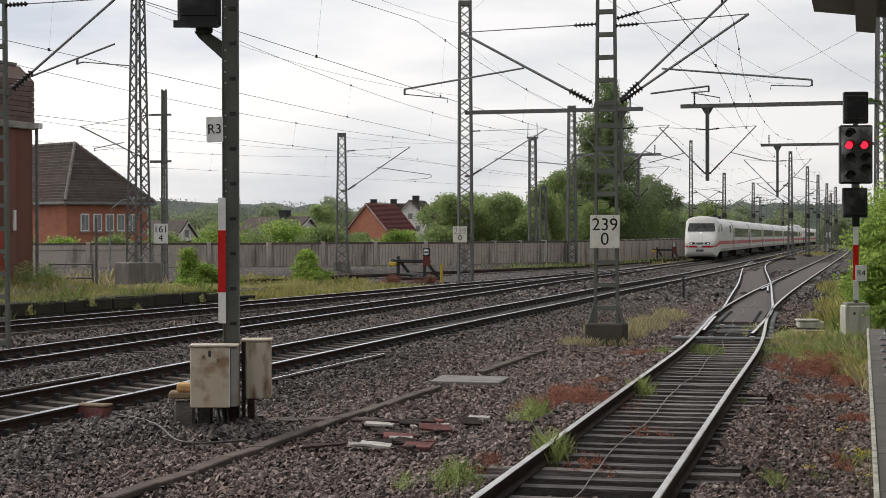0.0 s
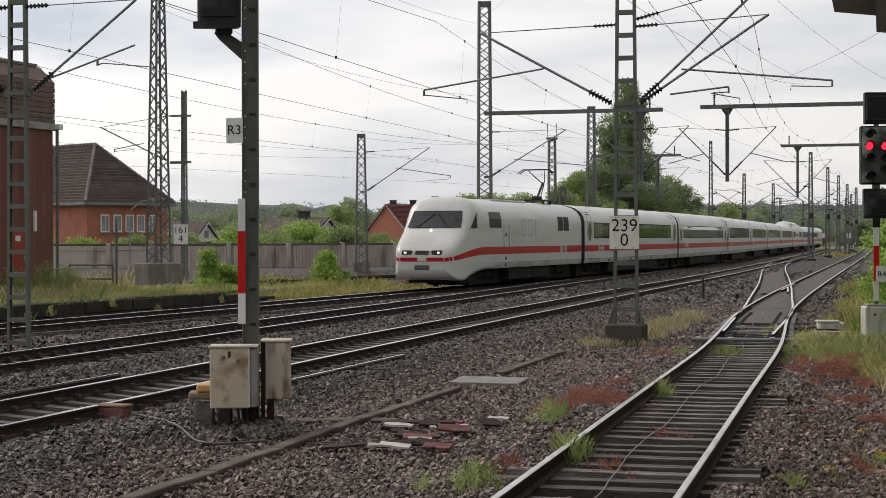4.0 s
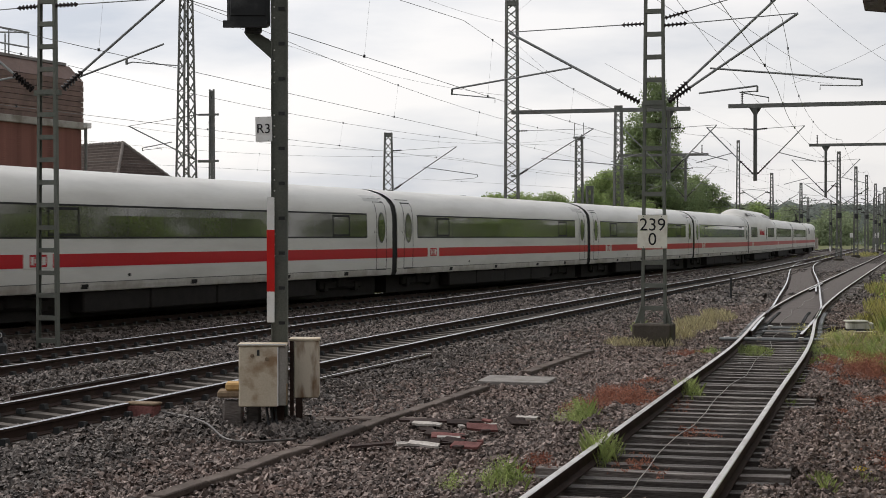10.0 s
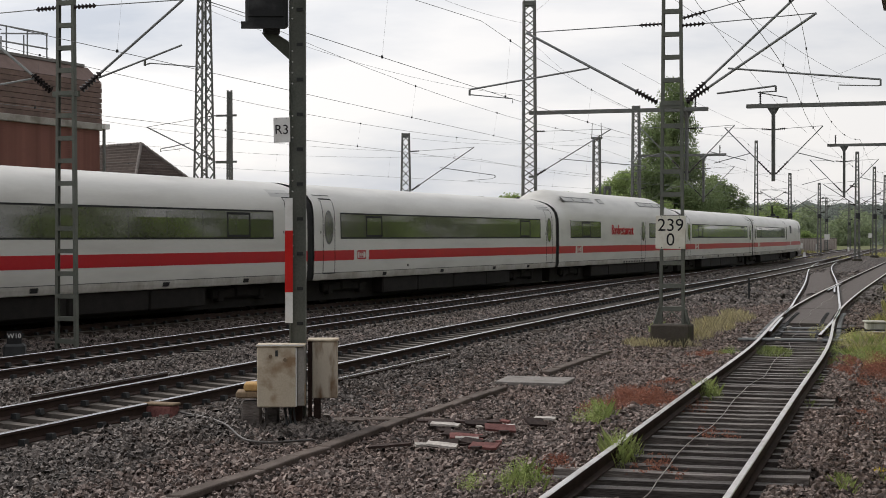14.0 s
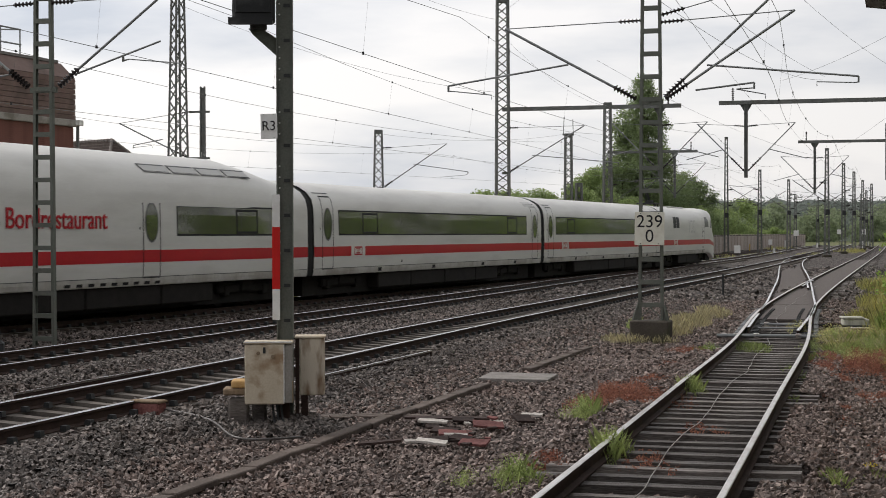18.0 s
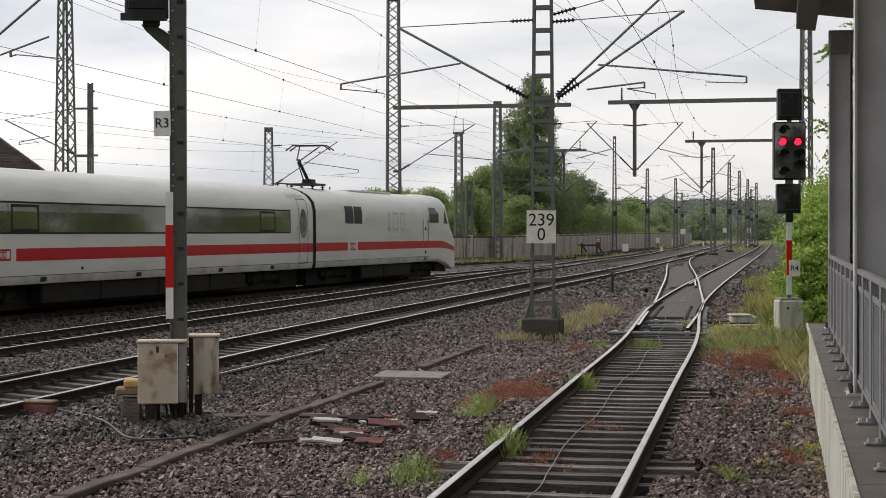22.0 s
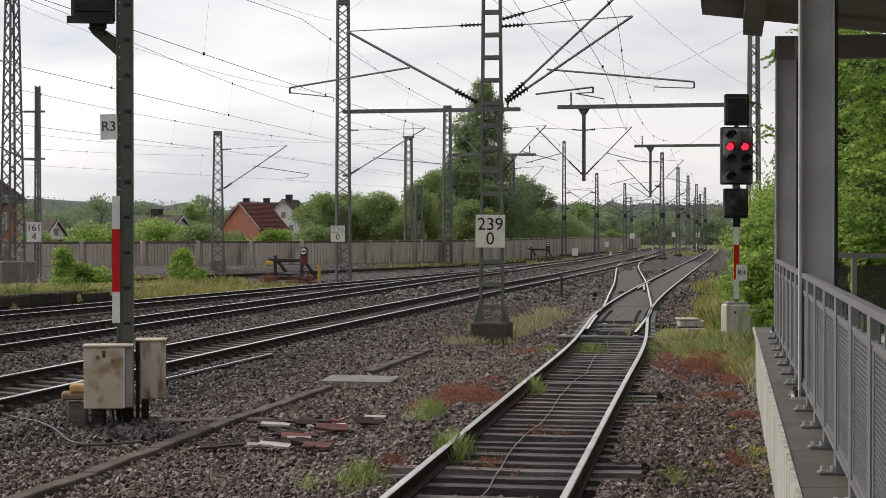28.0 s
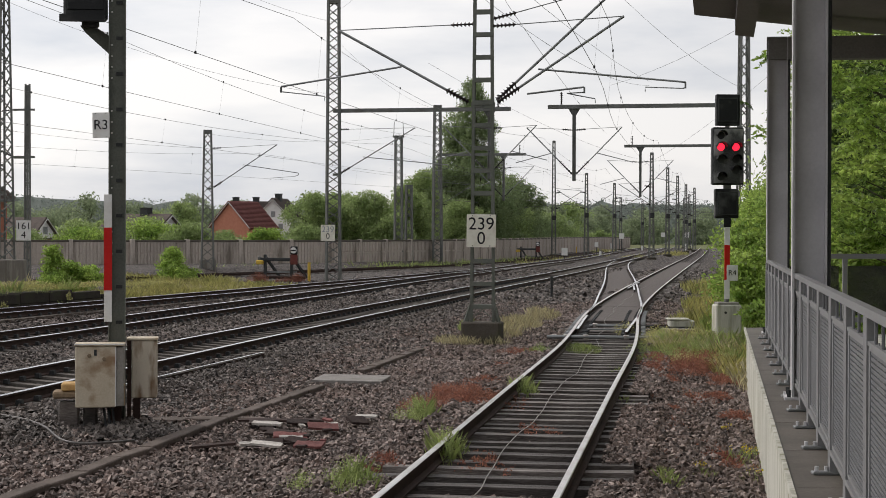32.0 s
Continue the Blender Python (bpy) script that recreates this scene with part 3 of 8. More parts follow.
main_1 = spline([(-10, -12.2), (22, -6.5), (33, -4.6), (44.3, -2.62), (57.8, -0.12), (67.7, 1.65), (87, 5.35), (102.6, 8.25), (130, 13.1), (190, 23.2), (330, 46.0)])


def slope_x(y, ys=(10, 35, 60, 100, 160, 240, 330), ss=(0.297, 0.277, 0.261, 0.252, 0.16, 0.172, 0.178)):
    return float(np.interp(y, ys, ss))


TRAIN_Y = np.arange(-330.0, 520.0, 1.0)
_sl = np.array([slope_x(y) for y in TRAIN_Y])
TRAIN_X = np.concatenate([[0], np.cumsum((_sl[1:] + _sl[:-1]) / 2)])
TRAIN_X += -22.037 - np.interp(10, TRAIN_Y, TRAIN_X) - 1.58
TRAIN_S = np.concatenate([[0], np.cumsum(np.hypot(np.diff(TRAIN_X), np.diff(TRAIN_Y)))])
TRAIN_S -= np.interp(10, TRAIN_Y, TRAIN_S)


def main_3(y):
    return float(np.interp(y, TRAIN_Y, TRAIN_X))


main_2 = spline([(-10, -17.2), (34, -9.5), (48.7, -6.95), (58, -5.27), (72.4, -2.78), (86.8, -0.3), (110, 4.0), (130, main_3(130)), (149, main_3(149)), (200, main_3(200)), (330, main_3(330))])
back_4 = spline([(40, -44), (80, -21), (98, -12.4), (133, 1.6), (171, 10.4), (230, 21), (330, 37.0)])
TRACKS = [(siding, 0.0, -12, 330), (main_1, 0.10, -30, 330), (main_2, 0.05, -40, 330), (main_3, 0.0, -60, 128), (back_4, 0.0, 62, 320), (turnout, 0.0, 46, 186)]


# ---- ground: one sheet out to the horizon ----
def build_ground():
    xs = np.concatenate([[-2600, -1200, -500, -220, -120, -80], np.arange(-60, -16, 1.0), np.arange(-16, 14, 0.3), np.arange(14, 60, 1.0), [70, 90, 130, 240, 500, 1200, 2600]])
    ys = np.concatenate([[-600, -200, -80, -40, -20], np.arange(-12, 8, 1.0), np.arange(8, 62, 0.35), np.arange(62, 130, 1.0), np.arange(130, 340, 5.0), [360, 420, 520, 800, 1500, 3200]])
    rnd = np.random.RandomState(3)
    verts = np.zeros((len(ys), len(xs), 3))
    for j, y in enumerate(ys):
        z = np.full(len(xs), -0.30)
        for f, rz, y0, y1 in TRACKS:
            if y0 - 3 <= y <= y1:
                d = np.abs(xs - f(y)) * 0.98
                if rz > 0.02:
                    t = np.where(d < 1.3, rz - 0.255, np.minimum(rz - 0.19, rz - 0.19 - (d - 1.8) / 4.2))
                else:
                    t = np.where(d < 1.33, rz - 0.31, rz - 0.205 - np.maximum(0, d - 1.3) * 0.10)
                z = np.maximum(z, t)
        if 62 <= y <= 340:
            rise = np.clip((back_4(y) - 1.7 - xs) / 1.6, 0, 1) * np.clip((y - 86) / 14, 0, 1)
            z = z + (np.maximum(z, 0.20) - z) * rise
        verts[j, :, 0], verts[j, :, 1], verts[j, :, 2] = xs, y, z
    near = (verts[..., 1] < 62) & (np.abs(verts[..., 0]) < 16) & (verts[..., 1] > 8)
    verts[..., 2] += np.where(near, rnd.uniform(-0.02, 0.02, near.shape), 0)
    nx = len(xs)
    idx = np.arange(len(ys) * nx).reshape(len(ys), nx)
    faces = np.stack([idx[:-1, :-1], idx[:-1, 1:], idx[1:, 1:], idx[1:, :-1]], -1).reshape(-1, 4)
    ob = raw("ground", verts.reshape(-1, 3).tolist(), faces.tolist(), "earth", smooth=True)
    ob.data.materials.append(M["field"])
    ob.data.materials.append(M["ballast"])
    c = verts.reshape(-1, 3)[faces].mean(1)
    far = (c[:, 1] > 330) | (np.abs(c[:, 0] - 10) > 60) | (c[:, 1] < -15)
    yard_far = (c[:, 1] > 64) & ~far
    ob.data.polygons.foreach_set("material_index", np.where(yard_far, 2, far.astype(np.int32)).astype(np.int32))
    return tagged(ob, "dark reddish-grey gravel yard crossed by railway tracks", "ground", kind="structure")


build_ground()


def stones(name, region, count, size, seed, label, material="stone"):
    """Loose crushed stones, each a small broken block, on the ground."""
    rnd = np.random.RandomState(seed)
    pts = region(rnd, count)
    k = len(pts)
    base = np.array([(a, b, c) for c in (-0.55, 0.55) for b in (-0.8, 0.8) for a in (-1, 1)], float)
    base[4:, :2] *= 0.72
    quad = np.array([(4, 5, 7, 6), (0, 1, 5, 4), (1, 3, 7, 5), (3, 2, 6, 7), (2, 0, 4, 6)])
    s = size * rnd.uniform(0.45, 1.25, (k, 1, 1)) * np.where(rnd.uniform(0, 1, (k, 1, 1)) < 0.08, 1.35, 1.0)
    v = (base[None] + rnd.uniform(-0.42, 0.42, (k, 8, 3)) * np.array([1, 1, 0.7])) * s * rnd.uniform(0.6, 1.15, (k, 1, 3))
    # tumbled, most of them lying rather flat
    q = rnd.normal(size=(k, 4)) * np.array([1.0, 0.38, 0.38, 1.0])
    q /= np.linalg.norm(q, axis=1, keepdims=True)
    w, x, y, z = q.T
    rot = np.stack([1 - 2 * (y * y + z * z), 2 * (x * y - z * w), 2 * (x * z + y * w), 2 * (x * y + z * w), 1 - 2 * (x * x + z * z), 2 * (y * z - x * w), 2 * (x * z - y * w), 2 * (y * z + x * w), 1 - 2 * (x * x + y * y)], 1).reshape(k, 3, 3)
    v = np.einsum("kij,knj->kni", rot, v) + pts[:, None, :]
    f = (quad[None] + 8 * np.arange(k)[:, None, None]).reshape(-1, 4)
    ob = raw(name, v.reshape(-1, 3).tolist(), f.tolist(), material)
    return tagged(ob, label, "gravel", kind="stuff")


def yard(y0, y1, left, right, sink=0.0):
    def region(rnd, count):
        # denser towards the near end, as the eye sees it
        t = rnd.uniform(0, 1, count)
        y = y0 + (y1 - y0) * t ** 1.35
        x = np.array([rnd.uniform(left(q), right(q)) for q in y])
        z = np.full(count, -0.30)
        bed = np.zeros(count, bool)
        keep = np.ones(count, bool)
        for f, rz, a, b in TRACKS:
            fx = np.array([f(q) if a - 3 <= q <= b else 1e3 for q in y])
            d = np.abs(x - fx) * 0.98
            if rz > 0.02:
                z = np.maximum(z, np.where(d < 1.32, rz - 0.262, np.minimum(rz - 0.19, rz - 0.19 - (d - 1.8) / 4.2)))
                bed = bed | (d < 1.32)
            else:
                z = np.maximum(z, np.where(d < 1.36, rz - 0.265, rz - 0.205 - np.maximum(0, d - 1.3) * 0.10))
            bed = bed | (d < 1.36)
            if rz > 0.02:
                shoulder = (d > 1.0) & (d < 1.75) & (np.sin(y * 2.3 + rz * 40) + np.sin(y * 0.71) > -1.1)
                z = np.where(shoulder, rz - 0.150 - 0.06 * (d - 1.0), z)
            if f is siding:
                # stones heaped over the outer sleeper ends, in uneven patches
                heap = (d > 0.95) & (d < 1.45) & (np.sin(y * 1.7 + 0.4) + np.sin(y * 0.63 + 1.3) + np.where(x < fx, 0.9, 0.6) > -0.2)
                z = np.where(heap, rz - 0.150 - 0.03 * (d - 0.95), z)
            keep &= np.abs(d - 0.753) > 0.10
        return np.stack([x, y, z + np.where(bed, rnd.uniform(-0.02, 0.012, count), rnd.uniform(-0.015, 0.042, count)) - sink], 1)[keep]
    return region


stones("gravel", yard(12.0, 34, lambda y: main_1(y) + 2.3, lambda y: 0.165 * y + 0.6), 88000, 0.0280, 5, "coarse brownish crushed stones between the rails and across the yard")
stones("main_ballast", yard(14.0, 34, lambda y: -0.36 * y - 1.0, lambda y: main_1(y) + 2.5), 34000, 0.029, 15, "dark basalt ballast banked beside the main line", "basalt")
stones("yard_gravel", yard(33.5, 64, lambda y: main_1(y) + 2.2, lambda y: siding(y) + 4.5), 32000, 0.031, 7, "coarse dark stones further down the yard")
stones("ballast_bank", yard(20, 66, lambda y: main_2(y) + 0.9, lambda y: main_1(y) + 3.6), 28000, 0.033, 6, "grey crushed ballast banked under the main line", "basalt")
stones("sooty_ballast", yard(20, 66, lambda y: main_3(y) - 1.6 if y > 27 else main_2(y) - 2.0, lambda y: main_2(y) + 1.1), 22000, 0.032, 16, "sooty brown ballast along the old platform", "soot")


def mound(rnd, count):
    a, r = rnd.uniform(0, 6.283, count), np.sqrt(rnd.uniform(0, 1, count))
    return np.stack([-3.95 + 0.75 * r * np.cos(a), 21.4 + 0.9 * r * np.sin(a), -0.26 + 0.16 * (1 - r) + rnd.uniform(0, 0.02, count)], 1)


stones("distant_ballast", yard(62, 122, lambda y: main_3(y) - 5.0, lambda y: siding(y) + 3.5), 12000, 0.085, 9, "crushed stones between distant tracks", "basalt")
stones("gravel_mound", mound, 1800, 0.036, 8, "dark stones heaped round the signal foot", "basalt")


# ---- rails and sleepers ----
RAIL = [(0.07, -0.159), (0.07, -0.148), (0.012, -0.128), (0.010, -0.045), (0.036, -0.034), (0.036, -0.006), (0.028, 0.0), (-0.028, 0.0), (-0.036, -0.006), (-0.036, -0.034),
        (-0.010, -0.045), (-0.012, -0.128), (-0.07, -0.148), (-0.07, -0.159)]


def rail(parent, f, off, rz, y0, y1, name="rail", step=1.5, top="railtop"):
    ys = np.linspace(y0, y1, max(3, int((y1 - y0) / step)))
    n, verts, faces, mi = len(RAIL), [], [], []
    for j, y in enumerate(ys):
        s = (f(y + 0.2) - f(y - 0.2)) / 0.4
        k = 1 / math.hypot(1, s)
        for a, z in RAIL:
            verts.append((f(y) + (off + a) * k, y - (off + a) * s * k, rz + z))
    for j in range(len(ys) - 1):
        for i in range(n):
            faces.append((j * n + i, j * n + (i + 1) % n, (j + 1) * n + (i + 1) % n, (j + 1) * n + i))
            mi.append(1 if i in (5, 6, 7) else 0)
    faces += [tuple(range(n)), tuple(range((len(ys) - 1) * n, len(ys) * n))[::-1]]
    ob = raw(name, verts, faces, "rust", parent)
    ob.data.materials.append(M[top])
    ob.data.polygons.foreach_set("material_index", np.array(mi + [0, 0], np.int32))
    return ob


def along(f, y0, y1, pitch):
    """Stations along a track: x, y, heading."""
    out, y = [], y0
    while y < y1:
        s = (f(y + 0.2) - f(y - 0.2)) / 0.4
        out.append((f(y), y, math.degrees(math.atan(-s))))
        y += pitch / math.hypot(1, s)
    return out


def sleeper_mesh(length, width, height, waist, name, material, seed=0):
    bm = bmesh.new()
    rnd = random.Random(seed)
    rows = [(-1, 1.0), (-0.55, 1.0), (0, waist), (0.55, 1.0), (1, 1.0)]
    rings = []
    for t, w in rows:
        x, hw, top = t * length / 2, width / 2 * w, height * (0.75 if 0.1 > abs(t) and waist < 1 else 1) + rnd.uniform(-0.006, 0.006)
        rings.append([bm.verts.new((x, a, z)) for a, z in ((-hw, -height), (hw, -height), (hw * 0.86, top - height), (-hw * 0.86, top - height))])
    for p, q in zip(rings[:-1], rings[1:]):
        for i in range(4):
            bm.faces.new((p[i], p[(i + 1) % 4], q[(i + 1) % 4], q[i]))
    bm.faces.new(rings[0][::-1]), bm.faces.new(rings[-1])
    me = bpy.data.meshes.new(name)
    bm.normal_update()
    bm.to_mesh(me)
    bm.free()
    me.materials.append(M[material])
    return me


WOODS = [sleeper_mesh(2.55, 0.23, 0.16, 1.0, "sleeper", "wood", i) for i in range(4)]
CONCRETES = [sleeper_mesh(2.6, 0.28, 0.20, 0.72, "sleeper", "sleeper", 9)]


def track(label, f, rz, y0, y1, near, meshes, pitch=0.6, top="railtop"):
    t = thing("railway_track", label, "railway track", kind="structure")
    for side in (-1, 1):
        rail(t, f, side * 0.753, rz, y0, y1, top=top)
    far = bmesh.new()
    rnd = random.Random(4)
    for x, y, a in along(f, max(y0, -4), y1, pitch):
        worn = meshes is WOODS
        m = pose(x + (rnd.uniform(-0.04, 0.04) if worn else 0), y + (rnd.uniform(-0.035, 0.035) if worn else 0), rz - 0.165 - (rnd.uniform(0, 0.028) if worn else 0), rnd.uniform(-2, 2) if worn else 0, 0, a + (rnd.uniform(-1.4, 1.4) if worn else rnd.uniform(-0.3, 0.3)))
        if near[0] < y < near[1]:
            ob = link_mesh("sleeper", rnd.choice(meshes), None, t)
            ob.matrix_basis = m
        elif near[1] <= y < 150:
            r = bmesh.ops.create_cube(far, size=1)
            bmesh.ops.transform(far, matrix=m @ Matrix.Diagonal((2.55, 0.25, 0.1, 1)), verts=r["verts"])
    if far.verts:
        ob = part("sleepers", far, "wood" if meshes is WOODS else "sleeper", t)
        ob["kind"] = "stuff"
    else:
        far.free()
    return t


track("siding with worn rails on dark tarred timber sleepers", siding, 0.0, -12, 330, (9, 64), WOODS, 0.6, "railworn")
track("main line with polished rails on concrete sleepers", main_1, 0.10, -30, 330, (14, 96), CONCRETES)
track("main line with polished rails on concrete sleepers", main_2, 0.05, -40, 330, (26, 110), CONCRETES)
track("running line curving past the grassy platform", main_3, 0.0, -60, 126, (34, 70), CONCRETES)
track("rusty back siding beside the concrete barrier", back_4, -0.02, 62, 320, (63, 64), WOODS, 0.65, "rust")


def fastenings(f, rz, y0, y1, label):
    """Rail clips on every sleeper, both sides of both rails."""
    verts, faces = [], []
    for x, y, a in along(f, y0, y1, 0.6):
        c, s = math.cos(radians(a)), math.sin(radians(a))
        for side in (-0.753, 0.753):
            for o in (-0.105, 0.105):
                b = len(verts)
                for dx, dy, dz in [(i, j, k) for i in (-0.045, 0.045) for j in (-0.05, 0.05) for k in (-0.165, -0.095)]:
                    u = side + o + dx * (0.75 if dz > -0.12 else 1)
                    verts.append((x + u * c - dy * s, y + u * s + dy * c, rz + dz))
                faces += [(b + i, b + j, b + k, b + m) for i, j, k, m in ((0, 1, 3, 2), (4, 6, 7, 5), (0, 4, 5, 1), (2, 3, 7, 6), (1, 5, 7, 3))]
    return tagged(raw("rail_fastenings", verts, faces, "dark"), label, "rail clips", kind="stuff")


fastenings(main_1, 0.10, 14, 90, "dark iron clips holding the main line rails")
fastenings(main_2, 0.05, 26, 90, "dark iron clips holding the second line rails")
fastenings(main_3, 0.0, 34, 80, "dark iron clips holding the platform line rails")
t_div = thing("railway_track", "turnout branch curving from the siding to the main line", "railway track", kind="structure")
rail(t_div, turnout, -0.753, 0.0, 50, 184, step=1.0)
rail(t_div, turnout, 0.753, 0.0, 39.4, 184, "switch_rail", step=1.0)
rail(t_div, siding, -0.665, 0.002, 40.5, 47.5, "switch_blade", 1.0)
rail(t_div, turnout, 0.60, 0.0, 70, 80, "check_rail", 1.0)
rail(t_div, siding, -0.60, 0.0, 72, 82, "check_rail", 1.0)
for yy, xa, xb, rr in ((38.4, 2.55, 5.25, 0.040), (38.75, 2.75, 4.75, 0.022), (41.6, 3.75, 4.75, 0.020), (43.3, 3.95, 5.05, 0.036)):
    part("stretcher_bar", tube(bmesh.new(), (xa, yy + 0.12, -0.075), (xb, yy - 0.16, -0.075), rr, 8), "galvlight", t_div)
for xx, yy in ((2.72, 38.55), (3.0, 38.5), (3.42, 38.45), (4.32, 38.35), (5.1, 38.2), (4.1, 43.4), (4.95, 43.2)):
    part("rod_clamp", B(xx - 0.06, xx + 0.06, yy - 0.05, yy + 0.05, -0.13, -0.02, 0.01), "railworn", t_div)
for k in range(22):
    yy = 39.6 + 0.6 * k
    for sd, off in ((-1, 0.62), (1, 0.60)):
        ob = part("slide_chair", B(-0.20, 0.16, -0.085, 0.085, -0.165, -0.125, 0.008), "dark", t_div)
        ob.matrix_basis = pose(siding(yy) + sd * off, yy, 0.0, 0, 0, -9)
        ob = part("chair_jaw", B(-0.05, 0.04, -0.07, 0.07, -0.125, -0.06, 0.01), "dark", t_div)
        ob.matrix_basis = pose(siding(yy) + sd * (off - 0.17), yy, 0.0, 0, 0, -9)
        ob = part("outer_jaw", B(-0.06, 0.06, -0.07, 0.07, -0.165, -0.08, 0.01), "galvlight", t_div)
        ob.matrix_basis = pose(siding(yy) + sd * 0.90, yy, 0.0, 0, 0, -9)
part("point_motor", B(6.02, 6.66, 43.5, 44.1, -0.14, 0.05, 0.03), "wallconc", t_div, "pale weathered point motor box")
part("motor_lid", B(5.98, 6.52, 43.48, 44.12, 0.055, 0.10, 0.015), "wallconc", t_div)
part("motor_foot", B(5.92, 6.72, 43.40, 43.48, -0.26, -0.16, 0.01), "palescrap", t_div, "pale concrete foot of the point motor")
part("motor_foot", B(6.30, 6.95, 42.10, 42.28, -0.27, -0.19, 0.01), "palescrap", t_div)
part("motor_frame", B(5.75, 6.75, 43.45, 43.62, -0.22, -0.10, 0.015), "dark", t_div, "dark iron motor frame")
part("motor_cover", B(5.55, 5.98, 43.6, 44.0, -0.22, -0.06, 0.02), "rust", t_div)
for bx, by, bl in ((5.72, 42.85, 1.05), (5.85, 42.6, 0.9), (6.2, 39.9, 0.42)):
    part("timber_baulk", B(bx, bx + bl, by - 0.09, by + 0.09, -0.24, -0.12, 0.012), "palescrap" if by > 42.7 else "timber", t_div, "pale weathered timber under the point motor")
part("drive_rod", tube(bmesh.new(), (4.9, 43.3, -0.10), (5.8, 43.7, -0.10), 0.03, 8), "dark", t_div)


def deck(f, y0, y1, z, w=0.60):
    """Boards filling the space between the rails of the turnout."""
    y = y0
    while y < y1:
        s = (f(y + 0.2) - f(y - 0.2)) / 0.4
        o = part("infill_board", B(-w, w, 0.0, 1.497, z - 0.06, z), "deck", t_div)
        o.matrix_basis = pose(f(y), y, 0, 0, 0, math.degrees(math.atan(-s)))
        y += 1.5 / math.hypot(1, s)


deck(siding, 46.5, 150, -0.105, 0.62)
deck(turnout, 56, 140, -0.100, 0.62)


# ---- masts ----
def frame_mast(x, y, z0, z1, w0, w1, name, label, heading=-10.0, step=0.62, depth=0.12, block=True, mname="mastgreen"):
    """Two channel legs tied by batten plates, on a concrete block."""
    t = thing(name, label, "catenary mast", pose(x, y, z0, 0, 0, heading))
    h = z1 - z0
    if block:
        b = B(-w0 / 2 - 0.16, w0 / 2 + 0.16, -0.36, 0.36, -0.35, 0.62, 0.03)
        part("foundation", b, "darkconc", t, "mossy dark concrete block")
    zb = 0.62 if block else -0.2
    for sd in (-1, 1):
        bm = bmesh.new()
        p, q = Vector((sd * w0 / 2, 0, zb)), Vector((sd * w1 / 2, 0, h))
        c = depth / 2
        sect = [(0.01, -c), (0.01, c), (-0.055, c), (-0.055, c - 0.012), (-0.008, c - 0.012), (-0.008, 0.012 - c), (-0.055, 0.012 - c), (-0.055, -c)]
        ends = [[bm.verts.new(e + Vector((sd * u, v, 0))) for u, v in sect] for e in (p, q)]
        for k in range(8):
            bm.faces.new((ends[0][k], ends[0][(k + 1) % 8], ends[1][(k + 1) % 8], ends[1][k]))
        bm.faces.new(ends[0]), bm.faces.new(ends[1][::-1])
        bmesh.ops.recalc_face_normals(bm, faces=bm.faces[:])
        part("leg", bm, mname, t)
    z = zb + 0.35
    while z < h - 0.1:
        w = w0 + (w1 - w0) * (z - zb) / (h - zb)
        part("batten", B(-w / 2, w / 2, -depth / 2 - 0.01, depth / 2 + 0.01, z - 0.05, z + 0.05), mname, t)
        z += step
    if block:
        for sd in (-1, 1):
            bm = bmesh.new()
            bar(bm, (sd * w0 * 0.5, 0, zb + 0.34), (sd * (w0 * 0.5 + 0.09), 0, zb), 0.035, 0.1)
            part("gusset", bm, mname, t)
            part("foot_brace", bar(bmesh.new(), (sd * (w0 * 0.5 + 0.12), -0.16, zb), (sd * w0 * 0.5, -0.05, zb + 0.42), 0.03, 0.03), mname, t)
            part("foot_diagonal", bar(bmesh.new(), (sd * w0 * 0.48, -0.05, zb + 0.04), (-sd * w0 * 0.1, -0.05, zb + 0.34), 0.03, 0.02), mname, t)
    return t


def lattice_mast(x, y, z0, z1, w0, w1, name, label, heading=0.0, panels=14, leg=0.07, strut=0.035, mname="galv", block=None, zigzag=True):
    """Four angle legs with crossed lattice bars on each face, tapering upwards."""
    t = thing(name, label, "lattice mast", pose(x, y, z0, 0, 0, heading))
    h = z1 - z0
    if block:
        part("foundation", B(-block, block, -block * 0.7, block * 0.7, -0.3, 0.9, 0.04), "tankconc", t, "dark weathered concrete plinth with pale streaks")
    zs = [h * (1 - (1 - i / panels) ** 1.0) for i in range(panels + 1)]

    def corner(i, k):
        w = (w0 + (w1 - w0) * zs[i] / h) / 2
        return Vector(((-1, 1, 1, -1)[k] * w, (-1, -1, 1, 1)[k] * w, zs[i]))
    for k in range(4):
        part("leg", bar(bmesh.new(), corner(0, k), corner(panels, k), leg), mname, t)
    for k in range(4):
        bm = bmesh.new()
        for i in range(panels):
            a, b = (k, (k + 1) % 4)
            if zigzag and i % 2:
                a, b = b, a
            for p, q in ((a, b),) if zigzag else ((a, b), (b, a)):
                bar(bm, corner(i, p), corner(i + 1, q), strut * 0.75, strut * 0.75)
                if y < 145:
                    part("brace", bm, mname, t)
                    bm = bmesh.new()
        if y < 145:
            bm.free()
        else:
            part("lattice", bm, mname, t)["kind"] = "stuff"
    part("cap", B(-w1 / 2 - 0.02, w1 / 2 + 0.02, -w1 / 2 - 0.02, w1 / 2 + 0.02, h - 0.25, h), mname, t)
    return t


def insulator(parent, p, q, r=0.09, n=6):
    """A stack of porcelain sheds on a rod."""
    p, q = Vector(p), Vector(q)
    bm = bmesh.new()
    tube(bm, p, q, r * 0.35, 8)
    d = (q - p)
    for i in range(n):
        c = p + d * (i + 0.5) / n
        tube(bm, c - d.normalized() * 0.02, c + d.normalized() * 0.02, r, 10, r * 0.45)
    return part("insulator", bm, "insul", parent, "brown ribbed porcelain insulator")


